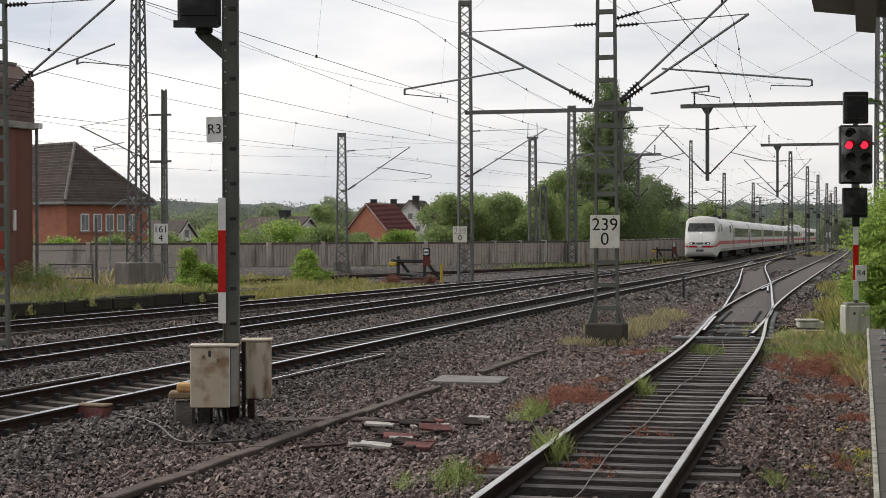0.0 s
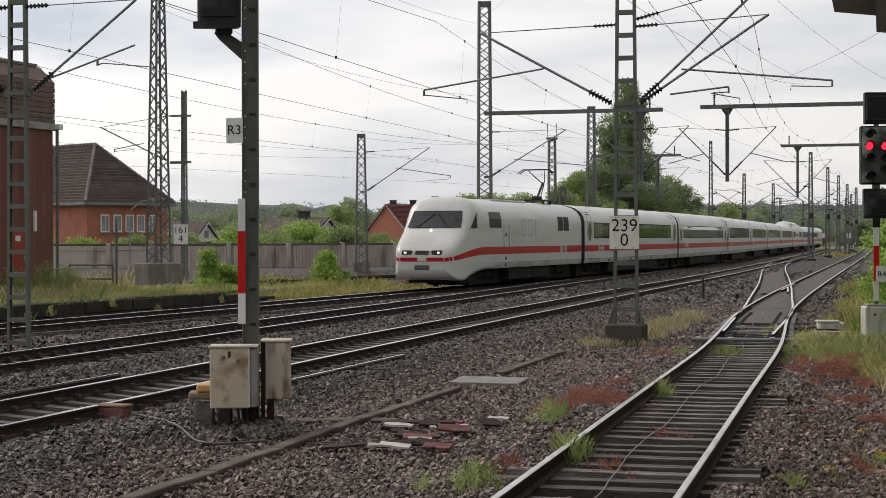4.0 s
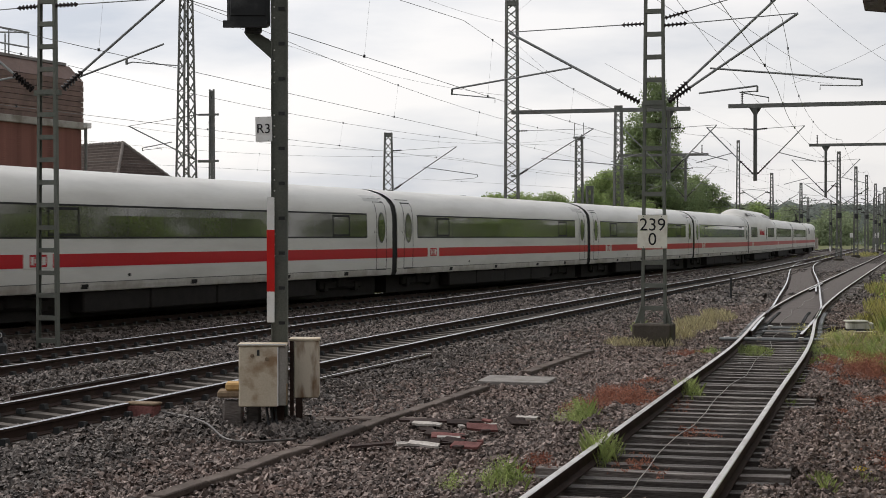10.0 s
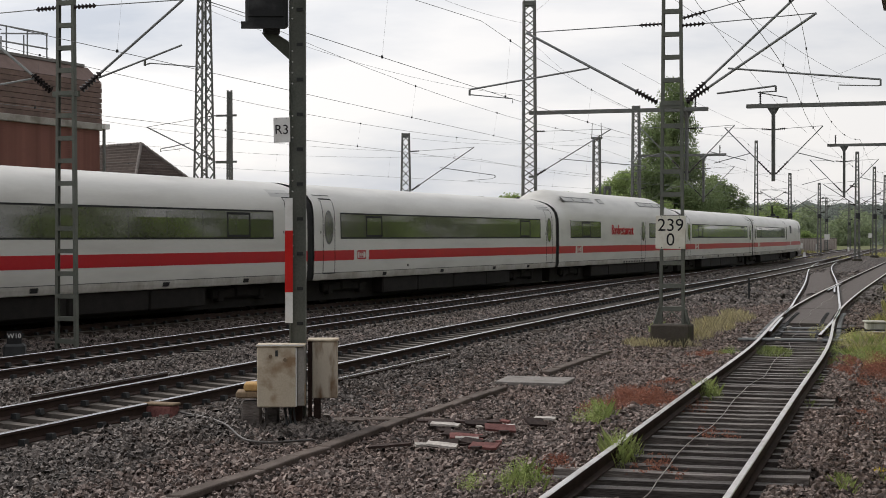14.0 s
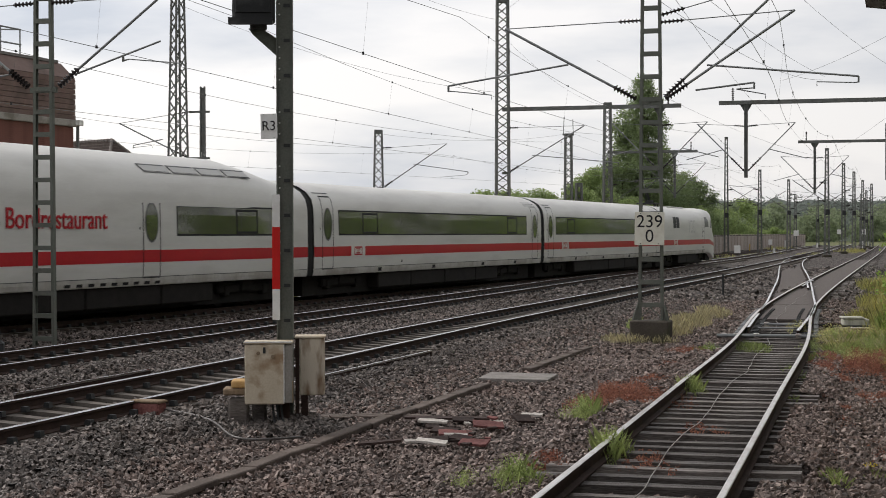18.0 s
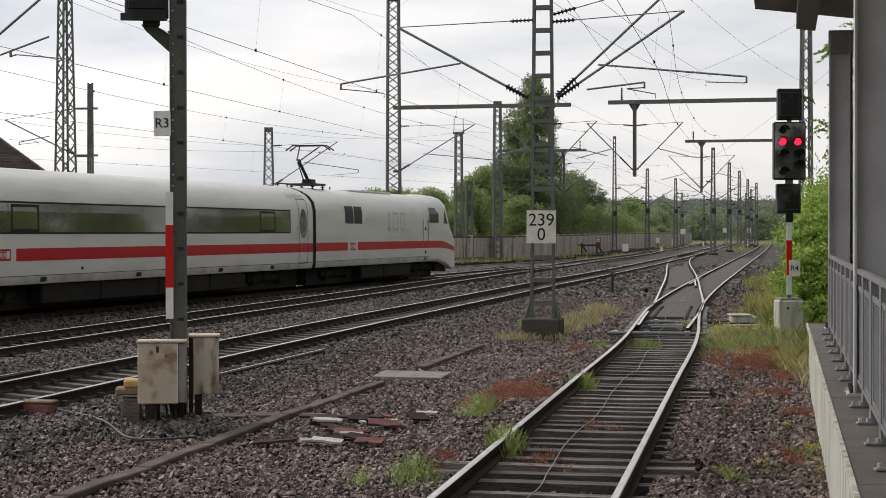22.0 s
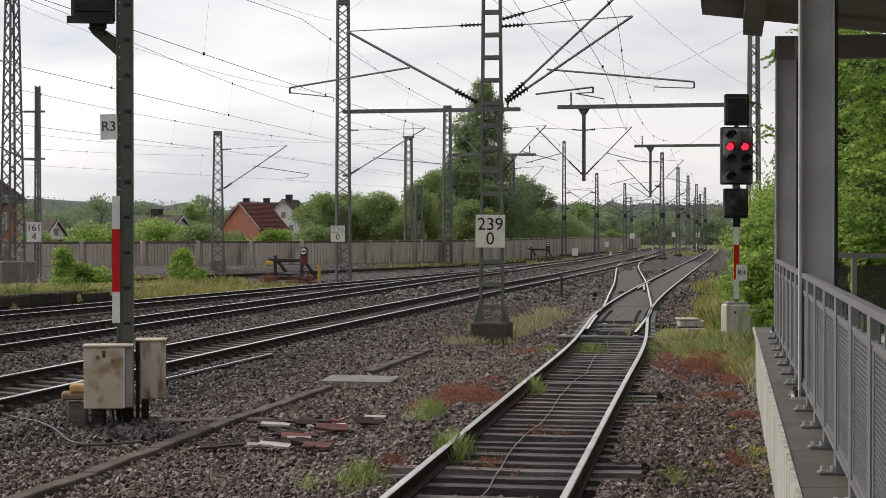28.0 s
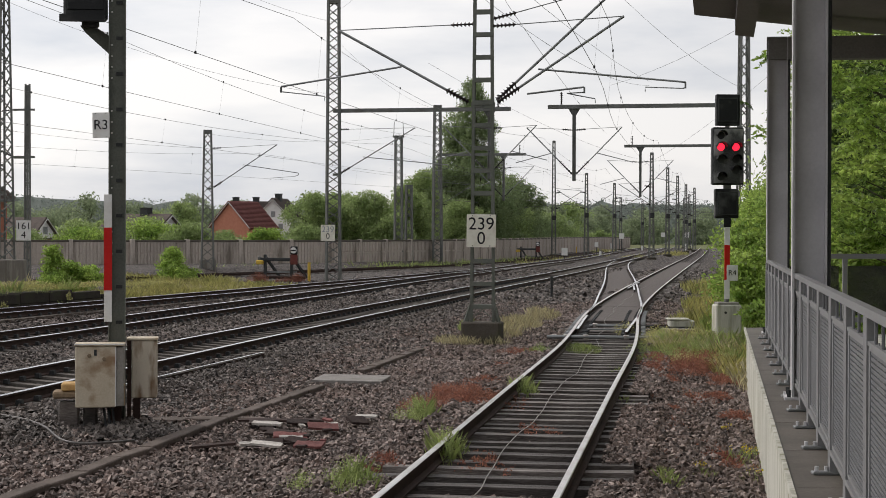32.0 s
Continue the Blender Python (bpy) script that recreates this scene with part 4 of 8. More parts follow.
def cantilever(x, y, heading, foot, apex, reg_a, reg_b, arm, top=None, label="tubular steel cantilever bracket carrying the contact wire", back=0.0, drop=None):
    """Points are (sideways, height) from the mast's axis."""
    t = thing("cantilever_arm", label, "cantilever", pose(x, y, 0, 0, 0, heading), group="overhead line brackets")

    def V(p, o=0.0):
        return Vector((p[0], back + o, p[1]))
    f, a = V(foot), V(apex)
    i0 = f + (a - f).normalized() * 0.10
    i1 = f + (a - f).normalized() * 0.70
    insulator(t, i0, i1, 0.085, 7)
    part("strut", tube(bmesh.new(), i1, a, 0.030, 8), "galvlight", t)
    part("hinge", B(min(0, foot[0]) - 0.02, max(0, foot[0]) + 0.02, back - 0.05, back + 0.05, foot[1] - 0.08, foot[1] + 0.04), "mastgreen", t)
    part("registration_tube", tube(bmesh.new(), V(reg_a), V(reg_b), 0.022, 8), "galvlight", t)
    if top:
        s = V(top)
        k = s + (a - s).normalized() * 0.55
        insulator(t, s, k, 0.06, 6)
        part("stay", tube(bmesh.new(), k, a, 0.012, 6), "galvlight", t)
    dr = bmesh.new()
    hang = drop or reg_b
    bar(dr, V(hang), V((hang[0], hang[1] - 0.14)), 0.04)
    bar(dr, V((hang[0], hang[1] - 0.12)), V(arm[0]), 0.025)
    part("drop_bracket", dr, "galv", t)
    part("steady_arm", tubes([V(arm[0]), V(arm[1]), V((arm[1][0], arm[1][1] - 0.1))], 0.013), "galvlight", t)
    return t


PERP = -10.8
mast_a = frame_mast(1.12, 39.3, -0.40, 12.2, 0.56, 0.36, "catenary_mast", "green-grey steel channel mast on a mossy concrete block", PERP, 0.52)
cantilever(1.12, 39.3, PERP, (-0.25, 5.22), (-3.42, 6.97), (-1.92, 6.10), (-4.8, 5.68), ((-4.7, 5.55), (-3.75, 5.44)), (-0.2, 7.06))
cantilever(1.12, 39.3, PERP, (0.25, 5.20), (3.22, 7.17), (1.27, 6.0), (4.6, 5.66), ((4.55, 5.52), (3.7, 5.56)), (0.2, 7.0))
cantilever(1.12, 39.3, PERP, (0.2, 5.25), (3.15, 7.95), (0.98, 5.46), (2.3, 5.60), ((1.9, 5.46), (2.55, 5.33)), (0.2, 7.2), back=0.25)
mast_l = frame_mast(-12.25, 36.8, -0.25, 12.5, 0.52, 0.34, "catenary_mast", "tall green-grey channel mast between the running lines", PERP, 0.50, block=False)
cantilever(-12.25, 36.8, PERP, (0.3, 5.4), (2.85, 7.35), (0.75, 5.70), (2.82, 6.37), ((2.07, 6.0), (3.27, 5.88)), (0.2, 7.3), drop=(1.93, 6.09))
cantilever(-12.25, 36.8, PERP, (-0.3, 5.4), (-2.6, 7.2), (-0.8, 5.75), (-2.7, 5.5), ((-2.6, 5.4), (-1.8, 5.35)), (-0.2, 7.3))

mast_b = lattice_mast(-5.25, 90, -0.2, 14.6, 0.72, 0.55, "catenary_mast", "tall grey lattice catenary mast beside a buffer stop", 5, 32, 0.11, 0.07)
mast_c = lattice_mast(0.35, 138, -0.2, 12.7, 0.72, 0.46, "catenary_mast", "grey lattice catenary mast in front of tall trees", 6, 26, 0.13, 0.085)
mast_r = lattice_mast(15.6, 86, -0.3, 14.5, 0.56, 0.36, "catenary_mast", "grey lattice mast rising out of lineside bushes", 6, 30, 0.09, 0.06)
tower = lattice_mast(-17.1, 68, 0.3, 18.5, 0.72, 0.15, "lattice_tower", "tall rusty-grey lattice tower on a concrete plinth", 46, 40, 0.075, 0.055, block=0.79)
mast_d = lattice_mast(-13.55, 103, -0.2, 8.5, 0.74, 0.40, "catenary_mast", "short grey lattice mast behind the back siding", 8, 16, 0.085, 0.055, zigzag=False, block=0.5)
mast_e = lattice_mast(-2.7, 134, -0.2, 10.0, 0.60, 0.46, "catenary_mast", "grey lattice mast with wire anchors near the barrier", 6, 20, 0.12, 0.075)
mast_e2 = lattice_mast(-1.9, 135.5, -0.2, 6.2, 0.55, 0.40, "catenary_mast", "grey lattice mast with wire anchors near the barrier", 6, 12, 0.12, 0.075)
part("anchor_yoke", B(-0.45, 0.45, -0.06, 0.06, 10.05, 10.2), "galv", mast_e)
for sx in (-0.38, 0.38):
    part("anchor_horn", bar(bmesh.new(), (sx, 0, 10.2), (sx * 0.9, 0, 11.3), 0.05), "galv", mast_e)
mast_f = frame_mast(-19.17, 81, -0.35, 9.3, 0.34, 0.24, "signal_post", "slender grey channel post carrying two crossbars", -6, 0.6, 0.1, block=False, mname="galv")
part("web_plate", B(-0.055, 0.055, -0.02, 0.02, -0.2, 9.6), "galv", mast_f)
for zz in (8.43, 6.2):
    part("crossbar", B(-0.66, 0.38, -0.09, -0.05, zz - 0.05, zz + 0.05), "galv", mast_f)


def drop_beam(x, y, heading, z, length, side, post, post_len, name="catenary_beam"):
    """A beam cantilevered from a mast across the tracks, with a hanging post and two brackets."""
    t = thing(name, "grey steel beam spanning from a lattice mast with a hanging post", "catenary beam", pose(x, y, z, 0, 0, heading), group="catenary beams")
    for o in (-0.09, 0.09):
        part("beam_rail", B(min(0, side * length), max(0, side * length), o - 0.02, o + 0.02, -0.10, 0.10), "galv", t)
    if post:
        px = side * post
        bm = bmesh.new()
        for sx in (-0.07, 0.07):
            box(bm, px + sx - 0.02, px + sx + 0.02, -0.07, 0.07, -post_len, 0)
        box(bm, px - 0.07, px + 0.07, -0.012, 0.012, -post_len, 0)
        part("hanging_post", bm, "galv", t)
        g = bmesh.new()
        v = [g.verts.new(q) for q in ((px - 0.32, 0, -0.08), (px + 0.32, 0, -0.08), (px, 0, -0.6))]
        g.faces.new(v)
        bmesh.ops.solidify(g, geom=g.faces[:], thickness=0.05)
        part("knee_plate", g, "galv", t)
        for sd in (-1, 1):
            f = Vector((px + sd * 0.1, 0, -post_len + 0.35))
            a = Vector((px + sd * 2.45, 0, -post_len + 2.75))
            k = f + (a - f) * 0.28
            insulator(t, f, k, 0.09, 6)
            part("bracket_strut", tube(bmesh.new(), k, a, 0.03, 6), "galvlight", t)
            part("registration_tube", tube(bmesh.new(), f + (a - f) * 0.45, Vector((px + sd * 3.0, 0, -post_len + 0.95)), 0.022, 6), "galvlight", t)
            part("bracket_stay", tube(bmesh.new(), Vector((px + sd * 0.55, 0, -post_len + 2.65)), a, 0.013, 6), "galvlight", t)
            insulator(t, Vector((px + sd * 0.05, 0, -post_len + 2.6)), Vector((px + sd * 0.6, 0, -post_len + 2.65)), 0.07, 6)
    insulator(t, Vector((side * length * 0.93, 0, 0.1)), Vector((side * length * 0.93, 0, 0.75)), 0.09, 6)
    return t


drop_beam(-5.25, 90, -11, 8.73, 9.4, 1, 8.3, 3.6)
drop_beam(15.6, 86, -11, 8.81, 9.9, -1, 8.55, 3.8)
drop_beam(0.35, 138, -11, 8.7, 7.2, 1, 5.4, 3.7)
drop_beam(22.5, 126, -11, 8.9, 8.4, -1, 7.2, 3.8)
cantilever(-5.25, 90, -12, (0.3, 5.4), (4.4, 7.8), (1.6, 6.3), (6.2, 5.85), ((5.9, 5.6), (4.8, 5.5)), (0.3, 7.75), label="tubular steel cantilever bracket on the lattice mast")
cantilever(-13.55, 103, -10, (0.3, 5.0), (4.3, 7.6), (2.2, 6.4), (5.6, 5.9), ((5.4, 5.7), (3.9, 5.6)), (0.3, 7.4))
cantilever(-19.17, 81, 13, (-0.66, 5.85), (-3.95, 7.5), (-1.9, 6.75), (-3.3, 6.45), ((-3.2, 6.36), (-2.4, 6.45)), (-0.66, 8.08), label="tubular steel cantilever bracket on a slender post")

# far masts down the line
FAR = [(0.7, 176, 10.0), (17.6, 196, 9.4), (24.0, 226, 9.2), (22.0, 172, 10.6), (28.0, 204, 10.4), (33.2, 232, 10.4), (37.0, 250, 9.8), (41.0, 268, 9.8), (31.0, 282, 8.6), (45.0, 300, 9.6), (39.0, 318, 8.8), (48.5, 330, 9.6), (14.0, 198, 13.2)]
for i, (fx, fy, fh) in enumerate(FAR):
    lm = lattice_mast(fx, fy, -0.2, fh, 0.46, 0.24, "catenary_mast", "distant grey lattice catenary mast down the line", 8, 26, 0.065, 0.045, "galv")
    part("foundation", B(-0.42, 0.42, -0.42, 0.42, -0.3, 0.25, 0.05), "darkconc", lm, "dark concrete block")
    tagged(lm, group="distant catenary masts")
    sd = -1 if i % 2 else 1
    bm = bmesh.new()
    bar(bm, (0.2 * sd, 0, 5.6), (3.4 * sd, 0, 7.6), 0.06)
    bar(bm, (1.0 * sd, 0, 6.1), (4.0 * sd, 0, 5.8), 0.045)
    part("bracket", bm, "galv", lm)
    bm = bmesh.new()
    bar(bm, (-0.2 * sd, 0, 5.5), (-3.0 * sd, 0, 7.2), 0.06)
    bar(bm, (-0.9 * sd, 0, 5.9), (-3.8 * sd, 0, 5.6), 0.045)
    part("bracket", bm, "galv", lm)
    for zz in (5.55, 7.35):
        insulator(lm, (0.2 * sd, 0, zz), (0.75 * sd, 0, zz + 0.1), 0.11, 5)
    part("switch_box", B(-0.22, 0.22, -0.3, 0.1, 4.2 + 0.3 * (i % 3), 4.75 + 0.3 * (i % 3), 0.03), "dark", lm, "dark switch box on the mast")
    part("top_stay", tube(bmesh.new(), (0.15 * sd, 0, 7.9), (3.4 * sd, 0, 7.6), 0.02, 5), "galvlight", lm)


# ---- overhead wires ----
def wires(f, rz, y0, y1, spans, label, z_c=5.45, side=0.0):
    t = thing("overhead_line", label, "overhead wire", kind="structure")
    ys = np.linspace(y0, y1, int((y1 - y0) / 4) + 2)

    def sag(y):
        k = min(range(len(spans) - 1), key=lambda i: 0 if spans[i] <= y <= spans[i + 1] else 1)
        u = (y - spans[k]) / (spans[k + 1] - spans[k])
        return 4 * u * (1 - u)
    part("contact_wire", tubes([(f(y) + side, y, rz + z_c) for y in ys], 0.006, 4), "wire", t)
    part("messenger_wire", tubes([(f(y) + side + 0.12, y, rz + z_c + 1.55 - 0.75 * sag(y)) for y in ys], 0.006, 4), "wire", t)
    y = y0 + 5
    while y < min(y1, 200):
        top = rz + z_c + 1.55 - 0.75 * sag(y)
        d = part("dropper", tube(bmesh.new(), (f(y) + side, y, rz + z_c), (f(y) + side + 0.12, y, top), 0.0016, 4), "wire", t)
        for zz, dx in ((rz + z_c, 0.0), (top, 0.12)):
            part("clamp", B(f(y) + side + dx - 0.018, f(y) + side + dx + 0.018, y - 0.03, y + 0.03, zz - 0.02, zz + 0.035), "dark", d)
        y += 9.5
    return t


wires(siding, 0.0, -10, 320, [-10, 39, 86, 126, 176, 230, 320], "copper contact wire and messenger over the siding")
wires(main_1, 0.1, -20, 320, [-20, 39, 86, 126, 176, 230, 320], "copper contact wire and messenger over the main line", 5.55, 0.15)
wires(main_2, 0.05, -20, 320, [-20, 36.8, 90, 138, 190, 250, 320], "copper contact wire and messenger over the main line", 5.78)
wires(main_3, 0.0, -30, 128, [-30, 36.8, 90, 138], "copper contact wire and messenger over the platform line")
wires(back_4, 0.0, 62, 300, [62, 103, 138, 190, 300], "copper contact wire and messenger over the back siding", 5.6)


def feeder(p, q, sag, label="slack feeder cable strung between masts"):
    p, q = Vector(p), Vector(q)
    pts = [p.lerp(q, i / 14) - Vector((0, 0, sag * 4 * (i / 14) * (1 - i / 14))) for i in range(15)]
    ob = part("feeder_cable", tubes(pts, 0.0065, 4), "wire")
    return tagged(ob, label, "cable", group="feeder cables")


feeder((-5.25, 90, 13.9), (1.12, 39.3, 12.0), 0.8)
feeder((-5.25, 90, 13.4), (-12.25, 36.8, 12.2), 0.9)
feeder((-5.25, 90, 12.6), (0.35, 138, 12.4), 0.7)
feeder((15.6, 86, 9.6), (1.12, 39.3, 11.0), 0.7)
feeder((15.6, 86, 12.2), (22.5, 126, 10.5), 0.5)
feeder((-17.1, 68, 11.5), (-5.25, 90, 9.6), 0.6)
feeder((-13.8, 103, 8.3), (-2.7, 134, 10.0), 0.5)
feeder((-32, 62, 9.0), (-13.55, 103, 7.4), 0.7)
feeder((-2.7, 134, 10.1), (17.6, 196, 9.2), 0.7)


def sight(px, y, depth):
    """A point at the given depth, from sideways and upward slopes in thousandths."""
    return (px * depth / 1000, depth, 2.2 + y * depth / 1000)


for a, b, sag in (((29, 138, 39), (126, 88, 86), 0.5), ((168, 120, 60), (103, 88, 86), 0.3), ((46, 138, 42), (101, 60, 88), 0.4), ((65, 138, 42), (127, 90, 84), 0.3), ((168, 75, 84), (120, 40, 126), 0.4), ((47, 78, 88), (120, 45, 126), 0.5)):
    p, q = Vector(sight(*a)), Vector(sight(*b))
    feeder(p if a[0] == 29 else p + (p - q) * 0.4, q, sag)


# ---- the express train ----
# half section of a coach: half width over height above the rail
SEC = [(0.78, 1.455), (0.92, 1.485), (1.15, 1.502), (1.50, 1.512), (2.10, 1.512), (2.70, 1.504), (3.00, 1.487), (3.28, 1.42), (3.52, 1.24), (3.71, 0.94), (3.84, 0.56), (3.90, 0.24), (3.92, 0.0)]


def half(z):
    return float(np.interp(z, [s[0] for s in SEC], [s[1] for s in SEC]))


def skin(bm, x0, x1, z0, z1, off, sides=(-1, 1), nx=1, w=half):
    """A strip of the body side, standing proud of it by off."""
    zs = [z0] + [s[0] for s in SEC if z0 + 0.01 < s[0] < z1 - 0.01] + [z1]
    for sd in sides:
        grid = [[bm.verts.new((x0 + (x1 - x0) * i / nx, sd * (w(z) + off), z)) for z in zs] for i in range(nx + 1)]
        for i in range(nx):
            for j in range(len(zs) - 1):
                q = (grid[i][j], grid[i + 1][j], grid[i + 1][j + 1], grid[i][j + 1])
                bm.faces.new(q if sd < 0 else q[::-1])
    return bm


def loft(bm, stations, closed=True):
    """stations: (x, list of (y, z)) rings."""
    rings = [[bm.verts.new((x, y, z)) for y, z in ring] for x, ring in stations]
    n = len(rings[0])
    for a, b in zip(rings[:-1], rings[1:]):
        for i in range(n):
            bm.faces.new((a[i], a[(i + 1) % n], b[(i + 1) % n], b[i]))
    if closed:
        bm.faces.new(rings[0][::-1]), bm.faces.new(rings[-1])
    bmesh.ops.recalc_face_normals(bm, faces=bm.faces[:])
    return bm


def ring(k=1.0, bulge=0.0, top=3.92):
    """A closed body ring; bulge lifts the roof."""
    out = []
    for sd in (-1, 1):
        seq = SEC if sd < 0 else SEC[::-1][1:]
        for z, w in seq:
            zz = z if z < 2.7 else 2.7 + (z - 2.7) * (1 + bulge / 1.22)
            out.append((sd * w * k, zz))
    return out


def seams(bm, x0, x1, z0, z1, w=0.035, off=0.006, sides=(-1, 1)):
    for a, b, c, d in ((x0, x0 + w, z0, z1), (x1 - w, x1, z0, z1), (x0, x1, z0, z0 + w), (x0, x1, z1 - w, z1)):
        skin(bm, a, b, c, d, off, sides)
    return bm


def ellipse_pane(bm, xc, zc, rx, rz, off, sides=(-1, 1)):
    """An oval that follows the curve of the side."""
    for sd in sides:
        rows = []
        for k in range(17):
            a = math.pi * k / 16
            z, w = zc - rz * math.cos(a), max(0.004, rx * math.sin(a))
            rows.append([bm.verts.new((xc + e * w, sd * (half(z) + off), z)) for e in (-1, 1)])
        for p, q in zip(rows[:-1], rows[1:]):
            f = (p[0], p[1], q[1], q[0])
            bm.faces.new(f if sd < 0 else f[::-1])
    return bm


def bogie(t, xc):
    g = part("bogie", bmesh.new(), "tu", t)
    bm = bmesh.new()
    for sd in (-1, 1):
        box(bm, xc - 1.75, xc + 1.75, sd * 1.0 - 0.1, sd * 1.0 + 0.1, 0.38, 0.68, 0.05)
        box(bm, xc - 0.4, xc + 0.4, sd * 1.02 - 0.14, sd * 1.02 + 0.14, 0.42, 0.85, 0.05)
    box(bm, xc - 0.35, xc + 0.35, -0.95, 0.95, 0.4, 0.7)
    bm.to_mesh(g.data)
    bm.free()
    for dx in (-1.25, 1.25):
        for sd in (-1, 1):
            bm = bmesh.new()
            tube(bm, (xc + dx, sd * 0.70, 0.46), (xc + dx, sd * 0.83, 0.46), 0.46, 24)
            tube(bm, (xc + dx, sd * 0.83, 0.46), (xc + dx, sd * 0.86, 0.46), 0.20, 14)
            part("wheel", bm, "tu", g)
            part("axle_box", B(xc + dx - 0.16, xc + dx + 0.16, sd * 1.0 - 0.14, sd * 1.0 + 0.14, 0.30, 0.62, 0.03), "tu", g)


def logo(t, x, sides=(-1, 1)):
    """A plain pale badge with a red outline in a gap of the stripe."""
    for sd in sides:
        g = part("badge_ground", skin(bmesh.new(), x - 0.62, x + 0.62, 1.39, 1.76, 0.008, (sd,)), "tw", t)
        part("badge", seams(bmesh.new(), x - 0.36, x + 0.36, 1.425, 1.725, 0.05, 0.012, (sd,)), "tr", g)
        for dx in (-0.13, 0.05):
            part("badge_bar", seams(bmesh.new(), x + dx - 0.06, x + dx + 0.09, 1.485, 1.665, 0.035, 0.012, (sd,)), "tr", g)


def under(t, boxes):
    rnd = random.Random(11)
    for x0, x1 in boxes:
        part("equipment_box", B(x0, x1, -1.38, 1.38, 0.22, 0.82, 0.04), "tu", t)
        part("vent_slot", B(x0 + 0.25, x0 + 0.62, -1.455, 1.455, 0.88, 0.97), "tl", t)


HF, HB = 12.82, 13.08   # from the middle of a coach body to its leading and trailing ends


def coach_base(name, label, bulge=False):
    t = thing(name, label, "railway car")
    if not bulge:
        part("body", loft(bmesh.new(), [(-HF, ring()), (HB, ring())], False), "tw", t, smooth=True)
    else:
        st = [(-HF, 0), (-HF + 0.8, 0), (-HF + 1.3, 0.20), (-HF + 1.8, 0.44), (-HF + 2.4, 0.52), (HB - 4.4, 0.52), (HB - 2.6, 0.30), (HB - 0.8, 0), (HB, 0)]
        part("body", loft(bmesh.new(), [(x, ring(1, b)) for x, b in st], False), "tw", t, smooth=True)
    for sd in (-1, 1):
        b = loft(bmesh.new(), [(HB if sd > 0 else -HF, [(y * 0.985, 0.7 + (z - 0.7) * 0.985) for y, z in ring()]), (sd * 13.2, [(y * 0.95, 0.7 + (z - 0.7) * 0.96) for y, z in ring()])])
        part("gangway_bellows", b, "td", t, "black rubber gangway bellows")
    part("underframe", B(-HF + 0.3, HB - 0.3, -0.95, 0.95, 0.10, 0.85), "tu", t)
    for xc in (-9.5, 9.5):
        bogie(t, xc)
    under(t, [(-6.9, -3.65), (-3.6, 0.10), (0.15, 3.9), (3.95, 6.9)])
    return t


def doors(t, xs):
    for xd in xs:
        for sd in (-1, 1):
            d = part("door", seams(bmesh.new(), xd - 0.47, xd + 0.47, 0.98, 3.42, 0.045, sides=(sd,)), "td", t, "plug door outlined by a dark rubber seal")
            part("door_pane", ellipse_pane(bmesh.new(), xd, 2.48, 0.31, 0.50, 0.010, (sd,)), "tg", d)
            part("pane_rim", ellipse_pane(bmesh.new(), xd, 2.48, 0.355, 0.55, 0.006, (sd,)), "tl", d)
            part("rain_strip", skin(bmesh.new(), xd - 0.75, xd + 0.5, 3.50, 3.53, 0.010, (sd,)), "tl", t)
            part("door_button", skin(bmesh.new(), xd - 0.66, xd - 0.60, 2.28, 2.36, 0.008, (sd,)), "td", t)


def windows(t, x0, x1, sashes):
    for sd in (-1, 1):
        w = part("window_band", skin(bmesh.new(), x0, x1, 2.16, 2.92, 0.006, (sd,)), "tg", t, "long band of tinted reflecting glass")
        part("window_seal", seams(bmesh.new(), x0 - 0.05, x1 + 0.05, 2.11, 2.97, 0.06, 0.004, (sd,)), "td", w)
        for xc in sashes:
            part("hinged_sash", seams(bmesh.new(), xc - 0.70, xc + 0.70, 2.17, 2.89, 0.07, 0.012, (sd,)), "td", w)
        x = x0 + 1.9
        while x < x1 - 1:
            part("pane_joint", skin(bmesh.new(), x - 0.008, x + 0.008, 2.18, 2.90, 0.009, (sd,)), "louvre", w)
            x += 1.92


def coach():
    t = coach_base("passenger_coach", "pale grey passenger coach with red stripe and tinted window band")
    for sd in (-1, 1):
        part("stripe", skin(bmesh.new(), -HF, HB, 1.405, 1.735, 0.005, (sd,)), "tr", t, "crimson waist stripe")
    doors(t, (-11.70, 12.08))
    windows(t, -10.75, 10.75, (-8.0, 8.6))
    logo(t, -9.1)
    for sd in (-1, 1):
        part("skirt_seam", skin(bmesh.new(), -HF + 0.05, HB - 0.05, 1.0, 1.02, 0.007, (sd,)), "tl", t)
        part("skirt", skin(bmesh.new(), -HF, HB, 0.80, 1.0, 0.004, (sd,)), "tdirt", t, "grimy streaked skirt")
        for xs in (-7.2, -1.6, 4.4, 8.9):
            part("latch", skin(bmesh.new(), xs, xs + 0.34, 0.84, 0.96, 0.009, (sd,)), "td", t)
        part("socket", skin(bmesh.new(), -5.0, -4.86, 1.12, 1.20, 0.008, (sd,)), "td", t)
    part("roof_vent", loft(bmesh.new(), [(x, [(sd * 1.16 + o, 3.44 + h) for sd in (1,) for o, h in ((0, 0), (-0.35, 0.26), (-0.40, 0.26), (-0.05, 0))]) for x in (11.0, 12.2)]), "tl", t)
    for sd in (-1, 1):
        bm = bmesh.new()
        skin(bm, 10.9, 12.3, 3.40, 3.62, 0.008, (sd,))
        part("roof_grille", bm, "tletter", t)
    return t


